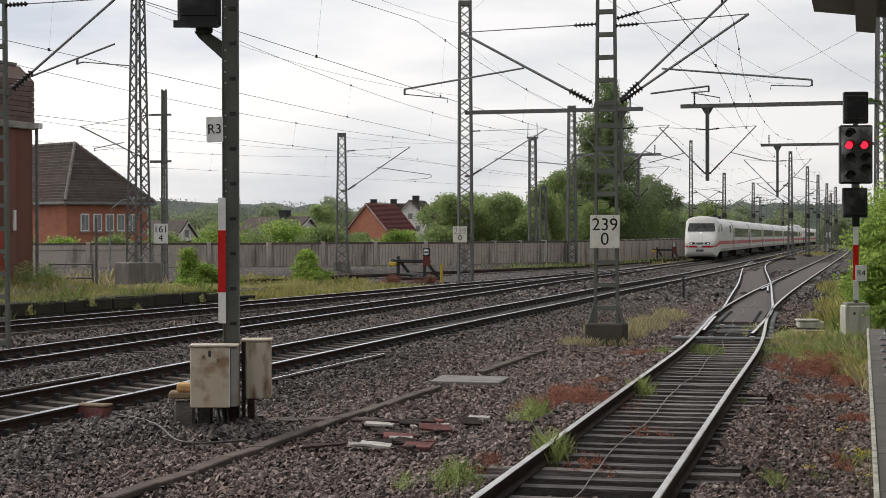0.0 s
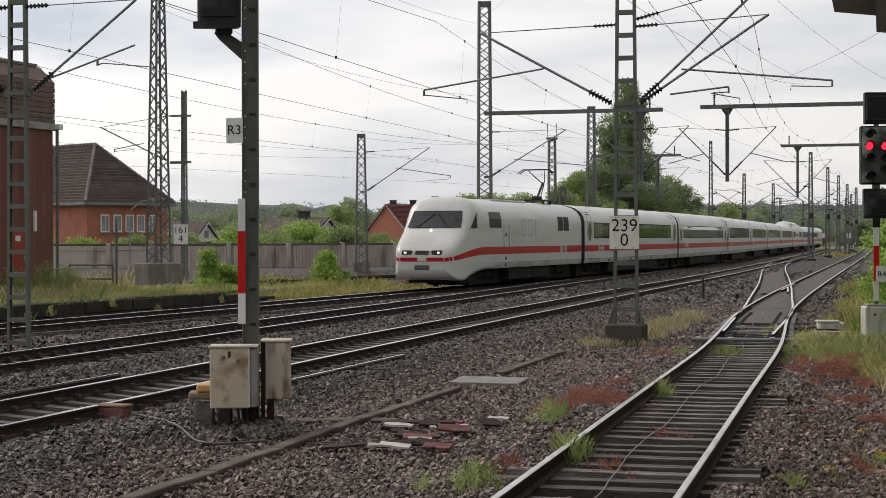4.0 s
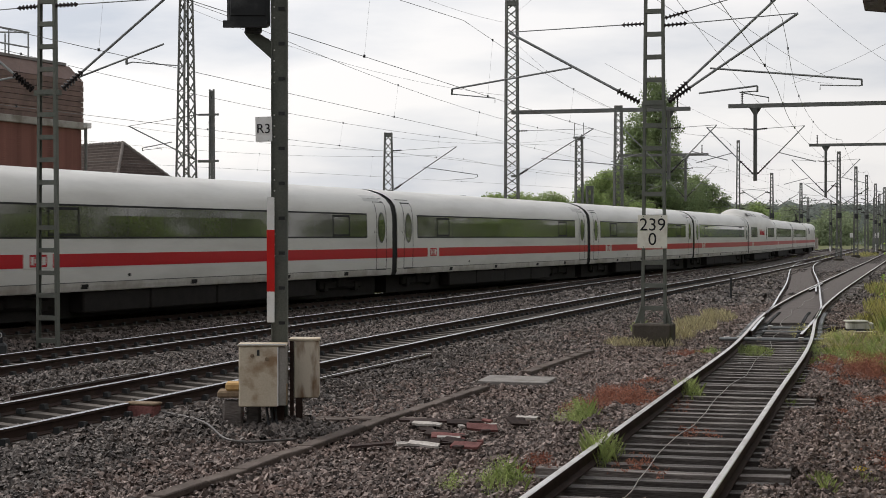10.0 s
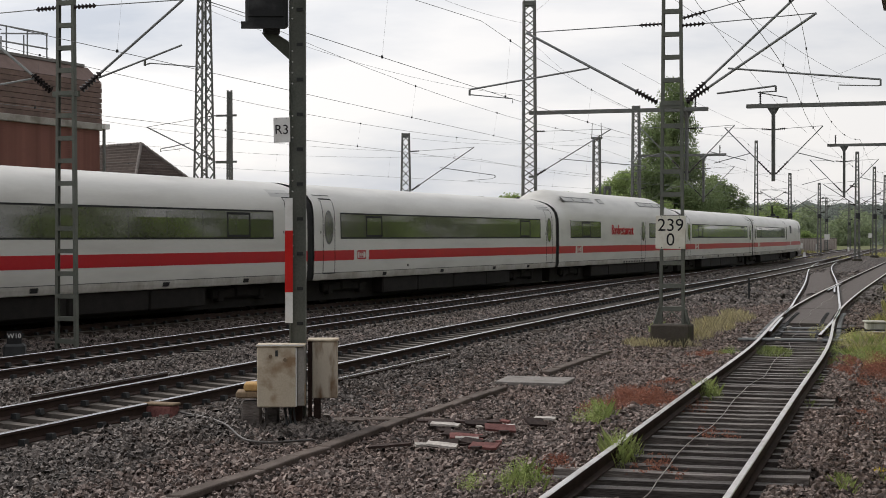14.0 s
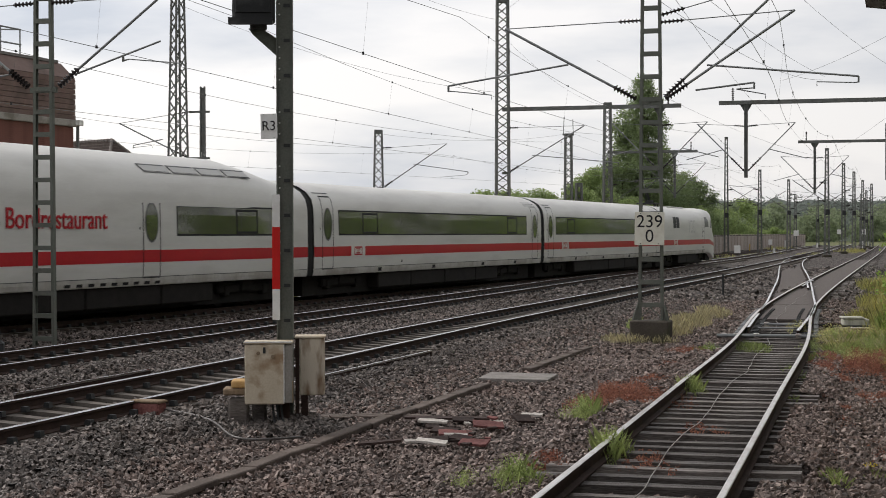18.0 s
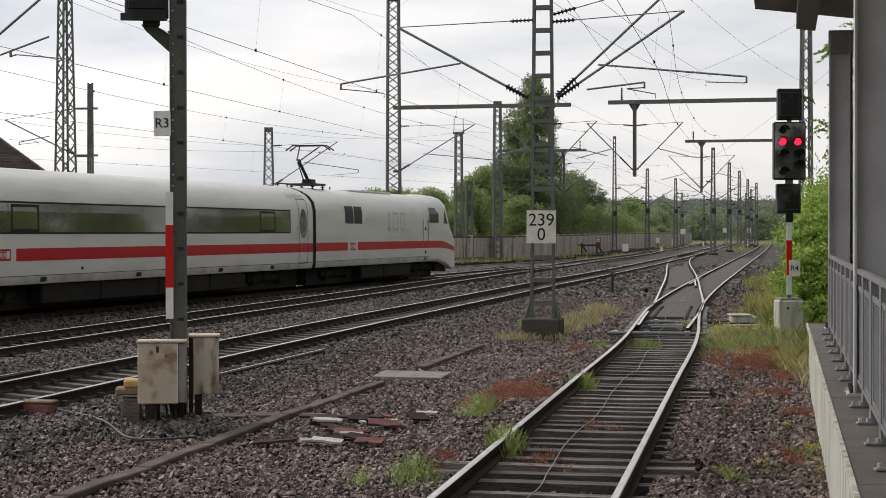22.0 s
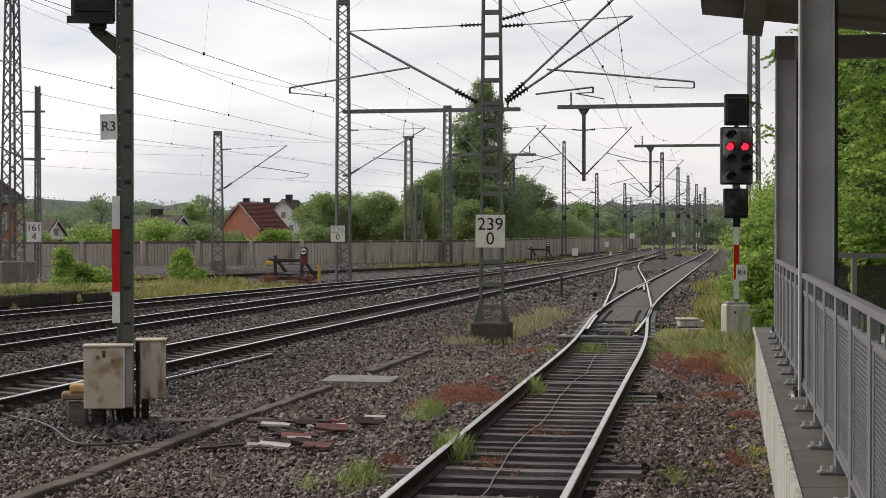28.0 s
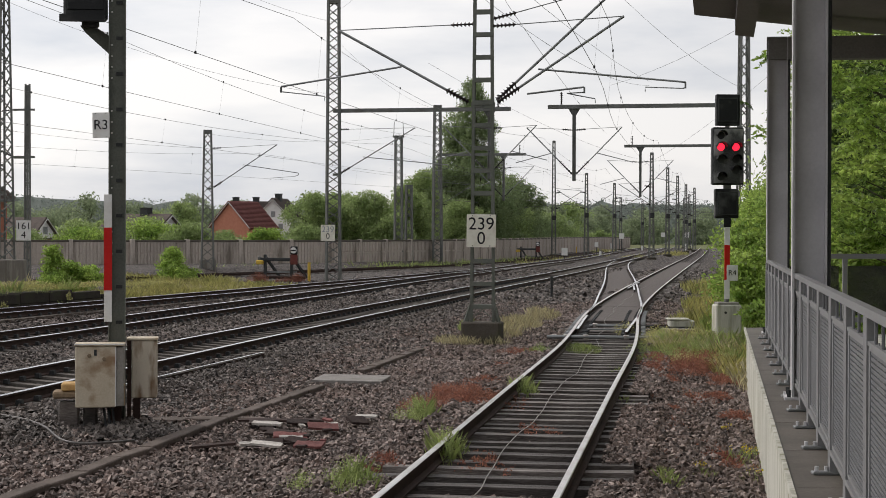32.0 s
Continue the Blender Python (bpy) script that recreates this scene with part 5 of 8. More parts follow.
def restaurant():
    t = coach_base("restaurant_car", "pale grey restaurant car with a raised roof and red lettering", True)
    for sd in (-1, 1):
        part("stripe", skin(bmesh.new(), -HF, HB, 1.405, 1.735, 0.005, (sd,)), "tr", t, "crimson waist stripe")
    doors(t, (3.2,))
    windows(t, -10.9, -5.6, (-8.2,))
    windows(t, 4.6, 11.4, (8.8,))
    logo(t, -9.5)
    def bulged(z):
        return half(z), 2.7 + (z - 2.7) * (1 + 0.52 / 1.22)
    for xa, xb in ((-11.2, -9.5), (-9.4, -7.75), (-7.65, -6.05), (-5.0, -3.9), (3.2, 4.7), (4.8, 6.3), (6.4, 7.9), (8.0, 9.5)):
        for sd in (-1, 1):
            for nm, mt, gap, off in (("roof_light_frame", "tl", 0.0, 0.012), ("roof_light", "tletter", 0.055, 0.022)):
                bm = bmesh.new()
                (ya, za), (yb, zb) = bulged(3.50 + gap * 0.6), bulged(3.66 - gap * 0.6)
                q = [(xa + gap, sd * (ya + off), za), (xb - gap, sd * (ya + off), za), (xb - gap - 0.1, sd * (yb + off), zb + off), (xa + gap - 0.1, sd * (yb + off), zb + off)]
                vs = [bm.verts.new(p) for p in q]
                bm.faces.new(vs if sd < 0 else vs[::-1])
                part(nm, bm, mt, t)
    for sd in (-1, 1):
        part("skirt", skin(bmesh.new(), -HF, HB, 0.80, 1.0, 0.004, (sd,)), "tdirt", t, "grimy streaked skirt")
        part("skirt_seam", skin(bmesh.new(), -HF + 0.05, HB - 0.05, 1.0, 1.02, 0.007, (sd,)), "tl", t)
        for k in range(9):
            part("vent_slot", skin(bmesh.new(), -1.0 + 0.55 * k, -0.72 + 0.55 * k, 0.82, 0.90, 0.008, (sd,)), "td", t)
    for sd in (-1, 1):
        cu = bpy.data.curves.new("lettering", "FONT")
        cu.body, cu.size, cu.align_x, cu.extrude = "Bordrestaurant", 0.72, "CENTER", 0.012
        cu.materials.append(M["tr"])
        ob = new("lettering", cu)
        ob.parent = t
        ob.matrix_basis = Matrix.Translation((-1.3, sd * (half(2.5) + 0.02), 2.30)) @ Euler((radians(90), 0, radians(0 if sd < 0 else 180))).to_matrix().to_4x4() @ Matrix.Diagonal((1.0, 1, 1, 1))
        ob["label"] = "red block lettering"
    return t


PL = 20.3   # power car, from its coupling end at x = 0 to the tip of its nose


def power_car():
    """Coupling end at x = 0, nose towards +x."""
    t = thing("power_car", "streamlined pale grey power car with a red stripe and sloping nose", "locomotive")
    # nose stations: x, width factor, roof height, floor height, squareness
    st = [(0.25, 1, 3.92, 0.78, 0), (16.2, 1, 3.92, 0.78, 0), (16.8, 1, 3.95, 0.77, 0.25), (17.4, 1, 3.97, 0.73, 0.6), (17.95, 0.992, 3.95, 0.68, 0.9), (18.25, 0.982, 3.86, 0.62, 1), (18.45, 0.975, 3.70, 0.59, 1), (18.70, 0.968, 3.42, 0.56, 1),
          (19.0, 0.962, 3.02, 0.46, 1), (19.35, 0.953, 2.66, 0.38, 1), (19.8, 0.94, 2.34, 0.35, 1), (20.2, 0.91, 2.10, 0.39, 1), (20.5, 0.86, 1.88, 0.50, 1), (20.7, 0.78, 1.68, 0.64, 1), (20.82, 0.66, 1.5, 0.80, 1)]

    def prof(x):
        return [float(np.interp(x, [q[0] for q in st], [q[i] for q in st])) for i in (1, 2, 3, 4)]

    def wide(x, u):
        """Half width of the shell at x, at the share u of its height."""
        k, top, low, sq = prof(x)
        soft = half(0.78 + u * 3.14)
        hard = 1.5 * max(0.0, 1 - max(0.0, (u - 0.50) / 0.50) ** 9) ** 0.5
        w = (1 - sq) * soft + sq * hard
        return k * (max(w, 1.40) if u < 0.5 else w)

    def on(x, z):
        k, top, low, sq = prof(x)
        return wide(x, min(1, max(0, (z - low) / (top - low))))

    def over(x, y):
        """Height of the shell's upper side above the point x, y."""
        k, top, low, sq = prof(x)
        a, b = 0.5, 1.0
        for _ in range(24):
            m = (a + b) / 2
            a, b = (m, b) if wide(x, m) > abs(y) else (a, m)
        return low + a * (top - low)

    us = [(z - 0.78) / 3.14 for z, w in SEC]

    def pring(x):
        k, top, low, sq = prof(x)
        return [(sd * wide(x, u), low + u * (top - low)) for sd in (-1, 1) for u in (us if sd < 0 else us[::-1][1:])]
    shell = loft(bmesh.new(), [(q[0], pring(q[0])) for q in st], False)
    shell.verts.ensure_lookup_table()
    nr = len(pring(1.0))
    shell.faces.new(shell.verts[-nr:])
    bmesh.ops.recalc_face_normals(shell, faces=shell.faces[:])
    part("body", shell, "tw", t, smooth=True)
    for sd in (-1, 1):
        part("stripe", skin(bmesh.new(), 0.25, 15.6, 1.415, 1.745, 0.005, (sd,)), "tr", t, "crimson waist stripe")

    # stripe running down round the nose
    bm = bmesh.new()
    xs = [15.6, 16.6, 17.4, 18.0, 18.5, 18.95, 19.35, 19.75, 20.1, 20.4, 20.6, 20.72, 20.83]
    for sd in (-1, 1):
        rows = []
        for x in xs:
            d = max(0, x - 17.2) / 3.5
            zt, zb = 1.745 - 0.41 * d ** 1.4, 1.415 - 0.24 * d ** 1.4
            rows.append([bm.verts.new((x + 0.004, sd * (on(x, z) + 0.010), z)) for z in (zb, (zb + zt) / 2, zt)])
        for a, b in zip(rows[:-1], rows[1:]):
            for j in range(2):
                q = (a[j], b[j], b[j + 1], a[j + 1])
                bm.faces.new(q if sd < 0 else q[::-1])
    front = [[bm.verts.new((20.835, y, z)) for z in (1.165, 1.25, 1.325)] for y in (-0.96, 0.96)]
    for j in range(2):
        bm.faces.new((front[0][j], front[1][j], front[1][j + 1], front[0][j + 1]))
    part("nose_stripe", bm, "tr", t, "crimson stripe curving round the nose")
    # windscreen over the sloping front
    bm = bmesh.new()
    rows = []

    def back(y, z):
        """Where the sloping front passes the height z beside the middle line."""
        a, b = 17.4, 20.6
        for _ in range(24):
            m = (a + b) / 2
            a, b = (m, b) if over(m, y) > z else (a, m)
        return a
    for z, hw in ((3.30, 1.10), (3.06, 1.15), (2.82, 1.19), (2.58, 1.22)):
        rows.append([bm.verts.new((back(y * hw, z) + 0.03, y * hw, z + 0.02)) for y in (-1, -0.75, -0.45, -0.15, 0.15, 0.45, 0.75, 1)])
    for a, b in zip(rows[:-1], rows[1:]):
        for j in range(7):
            bm.faces.new((a[j], b[j], b[j + 1], a[j + 1]))
    bmesh.ops.recalc_face_normals(bm, faces=bm.faces[:])
    part("windscreen", bm, "tdark", t, "dark wraparound windscreen")
    for sd in (-1, 1):
        tri = bmesh.new()
        vs = [tri.verts.new((x, sd * (on(x, z) + 0.012), z)) for x, z in ((17.90, 2.56), (18.72, 2.56), (17.98, 3.26))]
        tri.faces.new(vs if sd < 0 else vs[::-1])
        part("quarter_light", tri, "cabglass", t)
    # side cab window and door
    for sd in (-1, 1):
        o = -1.0 if sd > 0 else 0.0
        part("cab_window", skin(bmesh.new(), 15.45 + o, 16.95 + o - 0.25 * o, 2.60, 3.30, 0.014, (sd,)), "cabglass", t, "cab side window")
        part("cab_door", seams(bmesh.new(), 14.42 + o, 15.12 + o, 1.0, 3.2, 0.012, 0.006, (sd,)), "tletter", t)
        for xh in (14.36 + o, 15.16 + o):
            part("handrail", skin(bmesh.new(), xh - 0.03, xh + 0.03, 1.72, 2.75, 0.03, (sd,)), "td", t)
        for zz in (0.92, 1.22, 2.3):
            part("step_recess", skin(bmesh.new(), 14.66 + o, 14.88 + o, zz - 0.07, zz + 0.07, 0.008, (sd,)), "td", t)
    for xg in (3.6, 4.7):
        for sd in (-1, 1):
            o = -0.8 if sd > 0 else 0.0
            g = part("louvre_grille", skin(bmesh.new(), xg + o, xg + o + 1.0, 2.50, 3.20, 0.010, (sd,)), "louvre", t, "dark square louvre grille")
            for k in range(9):
                part("louvre_blade", skin(bmesh.new(), xg + o + 0.03, xg + o + 0.97, 2.535 + 0.074 * k, 2.565 + 0.074 * k, 0.020, (sd,)), "dark", g)
    logo(t, 4.5, (-1,))
    logo(t, 3.85, (1,))
    for a, b in ((9.2, 9.45), (9.85, 10.6), (10.95, 11.6)):
        for sd in (-1, 1):
            part("faded_bar", seams(bmesh.new(), a - (0.4 if sd > 0 else 0), b - (0.4 if sd > 0 else 0), 2.20, 3.05, 0.14, 0.006, (sd,)), "tletter", t, "faded grey plain bar")
    for sd in (-1, 1):
        part("skirt_seam", skin(bmesh.new(), 0.3, 15.5, 1.02, 1.035, 0.007, (sd,)), "tl", t)
        part("skirt", skin(bmesh.new(), 0.25, 15.5, 0.80, 1.02, 0.004, (sd,)), "tdirt", t, "grimy streaked skirt")
    for sd in (-1, 1):
        lamp = B(20.60, 20.850, sd * 0.74 - 0.10, sd * 0.74 + 0.10, 1.44, 1.62, 0.06)
        part("headlight", lamp, "whitelamp", t, "glowing headlight cluster")
        part("lamp_bezel", B(20.55, 20.838, sd * 0.66 - 0.24, sd * 0.66 + 0.22, 1.43, 1.63, 0.03), "louvre", t)
    for i in range(4):
        part("grille_slot", B(20.6, 20.84, -0.30, 0.30, 1.45 + 0.045 * i, 1.475 + 0.045 * i), "dark", t)
    part("nose_plate", B(20.80, 20.845, -0.20, 0.20, 1.17, 1.33, 0.01), "tw", t, "small pale plate on the nose stripe")
    for sd in (-1, 1):
        part("wiper", bar(bmesh.new(), (back(sd * 0.10, 3.16) + 0.06, sd * 0.10, 3.18), (back(sd * 0.72, 2.58) + 0.07, sd * 0.72, 2.58), 0.024), "td", t)
    part("top_lamp", tube(bmesh.new(), (back(0, 2.46) - 0.05, 0, 2.44), (back(0, 2.46) + 0.06, 0, 2.47), 0.06, 10), "whitelamp", t)
    part("coupler_hatch", B(20.6, 20.85, -0.35, 0.35, 0.80, 1.02, 0.04), "tl", t)
    part("gangway_bellows", loft(bmesh.new(), [(0.02, [(y * 0.95, 0.7 + (z - 0.7) * 0.96) for y, z in ring()]), (0.26, [(y * 0.985, 0.7 + (z - 0.7) * 0.985) for y, z in ring()])]), "td", t, "black rubber bellows")
    part("underframe", B(0.6, 17.5, -0.95, 0.95, 0.10, 0.85), "tu", t)
    for xc in (3.7, 15.6):
        bogie(t, xc)
    under(t, [(6.0, 8.9), (8.95, 12.9)])
    part("plough", loft(bmesh.new(), [(17.3, [(-1.25, 0.28), (1.25, 0.28), (1.25, 0.8), (-1.25, 0.8)]), (19.2, [(-1.2, 0.22), (1.2, 0.22), (1.2, 0.7), (-1.2, 0.7)]), (20.15, [(-0.8, 0.28), (0.8, 0.28), (0.8, 0.6), (-0.8, 0.6)])]), "tu", t, "sooty black plough under the nose, darkened as in shade")
    # pantograph, raised
    p = part("pantograph", B(2.6, 3.95, -0.55, 0.55, 4.02, 4.10), "dark", t, "raised single-arm pantograph")
    for xx in (2.7, 3.85):
        for yy in (-0.45, 0.45):
            insulator(p, (xx, yy, 3.74), (xx, yy, 4.02), 0.10, 3)
    part("lower_arm", tube(bmesh.new(), (3.6, 0, 4.08), (2.35, 0, 5.00), 0.065, 8), "dark", p)
    part("coupling_rod", tube(bmesh.new(), (3.3, 0.1, 4.08), (2.5, 0.1, 4.92), 0.025, 6), "dark", p)
    part("drive_box", B(3.2, 3.75, -0.2, 0.2, 4.10, 4.28, 0.03), "dark", p)
    for sd in (-1, 1):
        part("upper_arm", tube(bmesh.new(), (2.35, sd * 0.08, 5.00), (3.55, sd * 0.42, 5.58), 0.028, 6), "dark", p)
    for dx in (-0.22, 0.22):
        part("collector_shoe", tubes([(3.6 + dx, -0.95, 5.44), (3.6 + dx, -0.65, 5.64), (3.6 + dx, 0.65, 5.64), (3.6 + dx, 0.95, 5.44)], 0.03, 6), "dark", p)
    part("roof_cable", tubes([(0.4, 0.2, 4.05), (1.9, 0.2, 4.05)], 0.03), "dark", t)
    for xx in (0.6, 1.6, 6.5):
        insulator(t, (xx, 0.2, 3.78), (xx, 0.2, 4.06), 0.07, 3)
    part("roof_hatch", B(7.2, 12.6, -0.5, 0.5, 3.85, 3.945, 0.03), "troof", t)
    return t


front_power_car = power_car()
front_power_car.name = "power_car"
rear_power_car = copy_thing(front_power_car, pose(0, 60, 0))
coach_1 = coach()
cars = [coach_1]
dining = restaurant()
for k in range(2, 10):
    cars.append(dining if k == 7 else copy_thing(coach_1, pose(0, 70 + 4 * k, 0)))
for c in cars:
    tagged(c, group="cars of the express train")
for c in (front_power_car, rear_power_car):
    tagged(c, group="power cars of the express train")


# ---- writing and signs ----
def writing(parent, text, size, m, material="ink", squeeze=1.0, name="lettering"):
    cu = bpy.data.curves.new(name, "FONT")
    cu.body, cu.size, cu.align_x, cu.align_y, cu.extrude = text, size, "CENTER", "CENTER", 0.002
    cu.materials.append(M[material])
    ob = new(name, cu)
    ob.parent = parent
    ob.matrix_basis = m @ Euler((radians(90), 0, 0)).to_matrix().to_4x4() @ Matrix.Diagonal((squeeze, 1, 1, 1))
    return ob


def board(x, y, z, w, h, rows, label, heading=0.0, tilt=0.0, name="distance_sign", material="paper", ink="ink", bracket=True):
    """A thin sign plate facing the camera side; rows are (text, size, height offset, material)."""
    t = thing(name, label, "sign", pose(x, y, z, 0, tilt, heading))
    part("plate", B(-w / 2, w / 2, -0.012, 0.0, -h / 2, h / 2, 0.004), material, t)
    for text, size, dz, im in rows:
        writing(t, text, size, Matrix.Translation((0, -0.016, dz)), im)
    for sx in (-1, 1):
        for sz in (-1, 1):
            part("rivet", tube(bmesh.new(), (sx * w * 0.3, -0.018, sz * h * 0.46), (sx * w * 0.3, -0.010, sz * h * 0.46), w * 0.018, 6), "dark", t)
    if bracket:
        part("bracket", B(-w * 0.35, w * 0.35, 0.0, 0.06, -0.05, 0.05), "galv", t)
    return t


board(1.08, 39.10, 2.31, 0.67, 0.75, [("239", 0.40, 0.15, "ink"), ("0", 0.40, -0.18, "ink")], "cream enamel kilometre board with black figures on a mast", -2, 0.5)
board(-5.5, 89.5, 2.32, 0.74, 0.84, [("239", 0.44, 0.17, "grey_ink"), ("0", 0.42, -0.18, "ink")], "white kilometre board with one faded row on a lattice mast", -2)
board(-19.32, 80.88, 2.38, 0.68, 0.95, [("161", 0.46, 0.20, "ink"), ("4", 0.46, -0.22, "ink")], "white kilometre board on a slender grey post", 4, 0, "distance_sign", "white")


# ---- signal with relay boxes beside the main line ----
def signal_three():
    sx, sy = -3.965, 21.4
    t = thing("signal_mast", "olive-grey steel signal mast with a red and white plate", "railway signal", pose(sx, sy, -0.285, 0, 0, 8))
    t.scale = (1.054, 1.054, 1.054)
    bm = bmesh.new()
    box(bm, -0.10, 0.085, -0.006, 0.006, 0, 8.6)
    part("web", bm, "mastgreen", t)
    for a in (-0.10, 0.085):
        part("flange", B(a - 0.006, a + 0.006, -0.075, 0.075, 0, 8.6), "mastgreen", t)
    for z in np.arange(0.9, 8.4, 0.42):
        part("rivet_plate", B(-0.02, 0.055, -0.02, -0.007, z - 0.02, z + 0.02), "dark", t)
    for z in np.arange(2.0, 8.4, 0.13):
        if int(z * 10) % 7 < 4:
            part("bolt_hole", tube(bmesh.new(), (-0.070, -0.012, z), (-0.070, -0.0065, z), 0.011, 6), "white", t)
    part("foot_plate", B(-0.14, 0.14, -0.14, 0.14, -0.12, 0.10, 0.02), "darkconc", t)
    plate = part("mast_plate", B(-0.155, -0.065, -0.10, -0.085, 1.33, 2.83), "white", t, "white and red enamel mast plate")
    part("red_field", B(-0.157, -0.063, -0.104, -0.086, 1.70, 2.44), "red", plate)
    part("plate_bracket", B(-0.13, -0.07, -0.085, 0.0, 2.0, 2.06), "dark", t)
    # signal head on its bracket, seen from behind
    head = part("signal_head", B(-0.62, -0.12, -0.22, 0.10, 4.88, 6.3, 0.03), "black", t, "black signal head with a hood")
    part("hood", B(-0.66, -0.14, -0.30, -0.22, 4.84, 4.92), "black", head)
    part("door_panel", B(-0.58, -0.16, -0.235, -0.215, 4.98, 5.9, 0.01), "black", head)
    part("rear_rim", B(-0.60, -0.14, 0.10, 0.13, 4.95, 6.2), "dark", head)
    g = bmesh.new()
    vs = [g.verts.new(p) for p in ((-0.44, 0, 4.82), (-0.34, 0, 4.86), (-0.09, 0, 4.70), (-0.09, 0, 4.48), (-0.38, 0, 4.74))]
    g.faces.new(vs)
    bmesh.ops.solidify(g, geom=g.faces[:], thickness=0.06)
    part("bracket_arm", g, "mastgreen", t)
    part("bracket_knob", B(-0.42, -0.22, -0.06, 0.06, 4.80, 4.90, 0.02), "dark", t)
    # front relay box
    b1 = part("relay_box", B(-0.46, 0.0, -0.52, -0.16, 0.36, 1.07, 0.012), "beige", t, "beige weathered sheet-steel relay box")
    part("lid", B(-0.475, 0.10, -0.535, -0.14, 1.07, 1.095, 0.006), "beige", b1)
    part("side_panel", B(0.004, 0.095, -0.50, -0.17, 0.37, 1.06, 0.01), "concrete", b1, "grey streaked side panel")
    for px, pz in ((-0.30, 0.96), (-0.13, 0.92)):
        part("lock", tube(bmesh.new(), (px, -0.545, pz), (px, -0.518, pz), 0.022, 10), "timber", b1)
    part("hasp", B(-0.245, -0.215, -0.535, -0.518, 0.96, 1.03), "dark", b1)
    part("worn_edge", B(-0.006, 0.006, -0.526, -0.512, 0.37, 1.06), "white", b1, "chipped pale edge")
    part("worn_edge", B(-0.47, 0.09, -0.541, -0.533, 1.085, 1.099), "white", b1)
    part("rust_patch", B(0.062, 0.099, -0.47, -0.26, 0.37, 0.62, 0.004), "rustflank", b1, "brown rust patch")
    part("foot_clutter", B(-0.42, 0.10, -0.46, -0.02, -0.02, 0.10, 0.04), "darkconc", t, "dark footing under the boxes")
    # rear box
    b2 = part("relay_box", B(0.16, 0.46, 0.05, 0.40, 0.41, 1.10, 0.012), "rustbeige", t, "pale relay box with a rust-brown flank")
    part("lid", B(0.10, 0.475, 0.03, 0.42, 1.10, 1.125, 0.006), "beige", b2)
    part("box_post", B(0.11, 0.155, 0.05, 0.14, 0.0, 1.10), "rust", t)
    part("stand", B(-0.07, 0.05, -0.2, 0.02, 0.0, 0.40), "rust", t)
    part("stand", B(0.18, 0.26, 0.06, 0.2, 0.0, 0.44), "rust", t)
    for i in range(3):
        a = 0.05 * i
        part("conduit", tubes([(-0.15 + a, -0.28, 0.36), (-0.12 + a, -0.36, 0.15), (0.0 + 2 * a, -0.5, 0.0), (0.12 + 2 * a, -0.75, -0.06)], 0.016, 6), "dark", t)
    return t


signal_three()
board(-4.145, 21.25, 3.555, 0.216, 0.316, [("R3", 0.17, 0.0, "ink")], "small white signal plate with black lettering", -4, -1.0, "signal_plate", "white")
wood_pile = thing("sleeper_block", "stacked weathered timber blocks with an ochre end", "block", pose(-4.52, 21.2, 0.0, 0, 0, 10))
part("timber_block", B(-0.14, 0.12, -0.14, 0.16, -0.2, 0.14, 0.03), "wood", wood_pile)
part("timber_block", B(0.16, 0.34, -0.12, 0.16, -0.2, 0.16, 0.03), "wood", wood_pile)
part("timber_cap", B(-0.2, 0.16, -0.2, 0.2, 0.185, 0.27, 0.02), "timber", wood_pile)
part("timber_cap", B(-0.10, 0.4, -0.2, 0.16, 0.275, 0.37, 0.02), "ochre", wood_pile, "ochre worn timber end")
wedge = thing("timber_block", "dark red-brown timber block with a pale worn top", "timber block", pose(-5.70, 21.2, -0.13, 0, 0, -14))
part("block_body", B(-0.22, 0.21, -0.11, 0.11, 0.0, 0.20, 0.02), "redscrap", wedge)
part("block_top", B(-0.21, 0.23, -0.115, 0.105, 0.20, 0.235, 0.012), "timber", wedge, "pale splintered top")


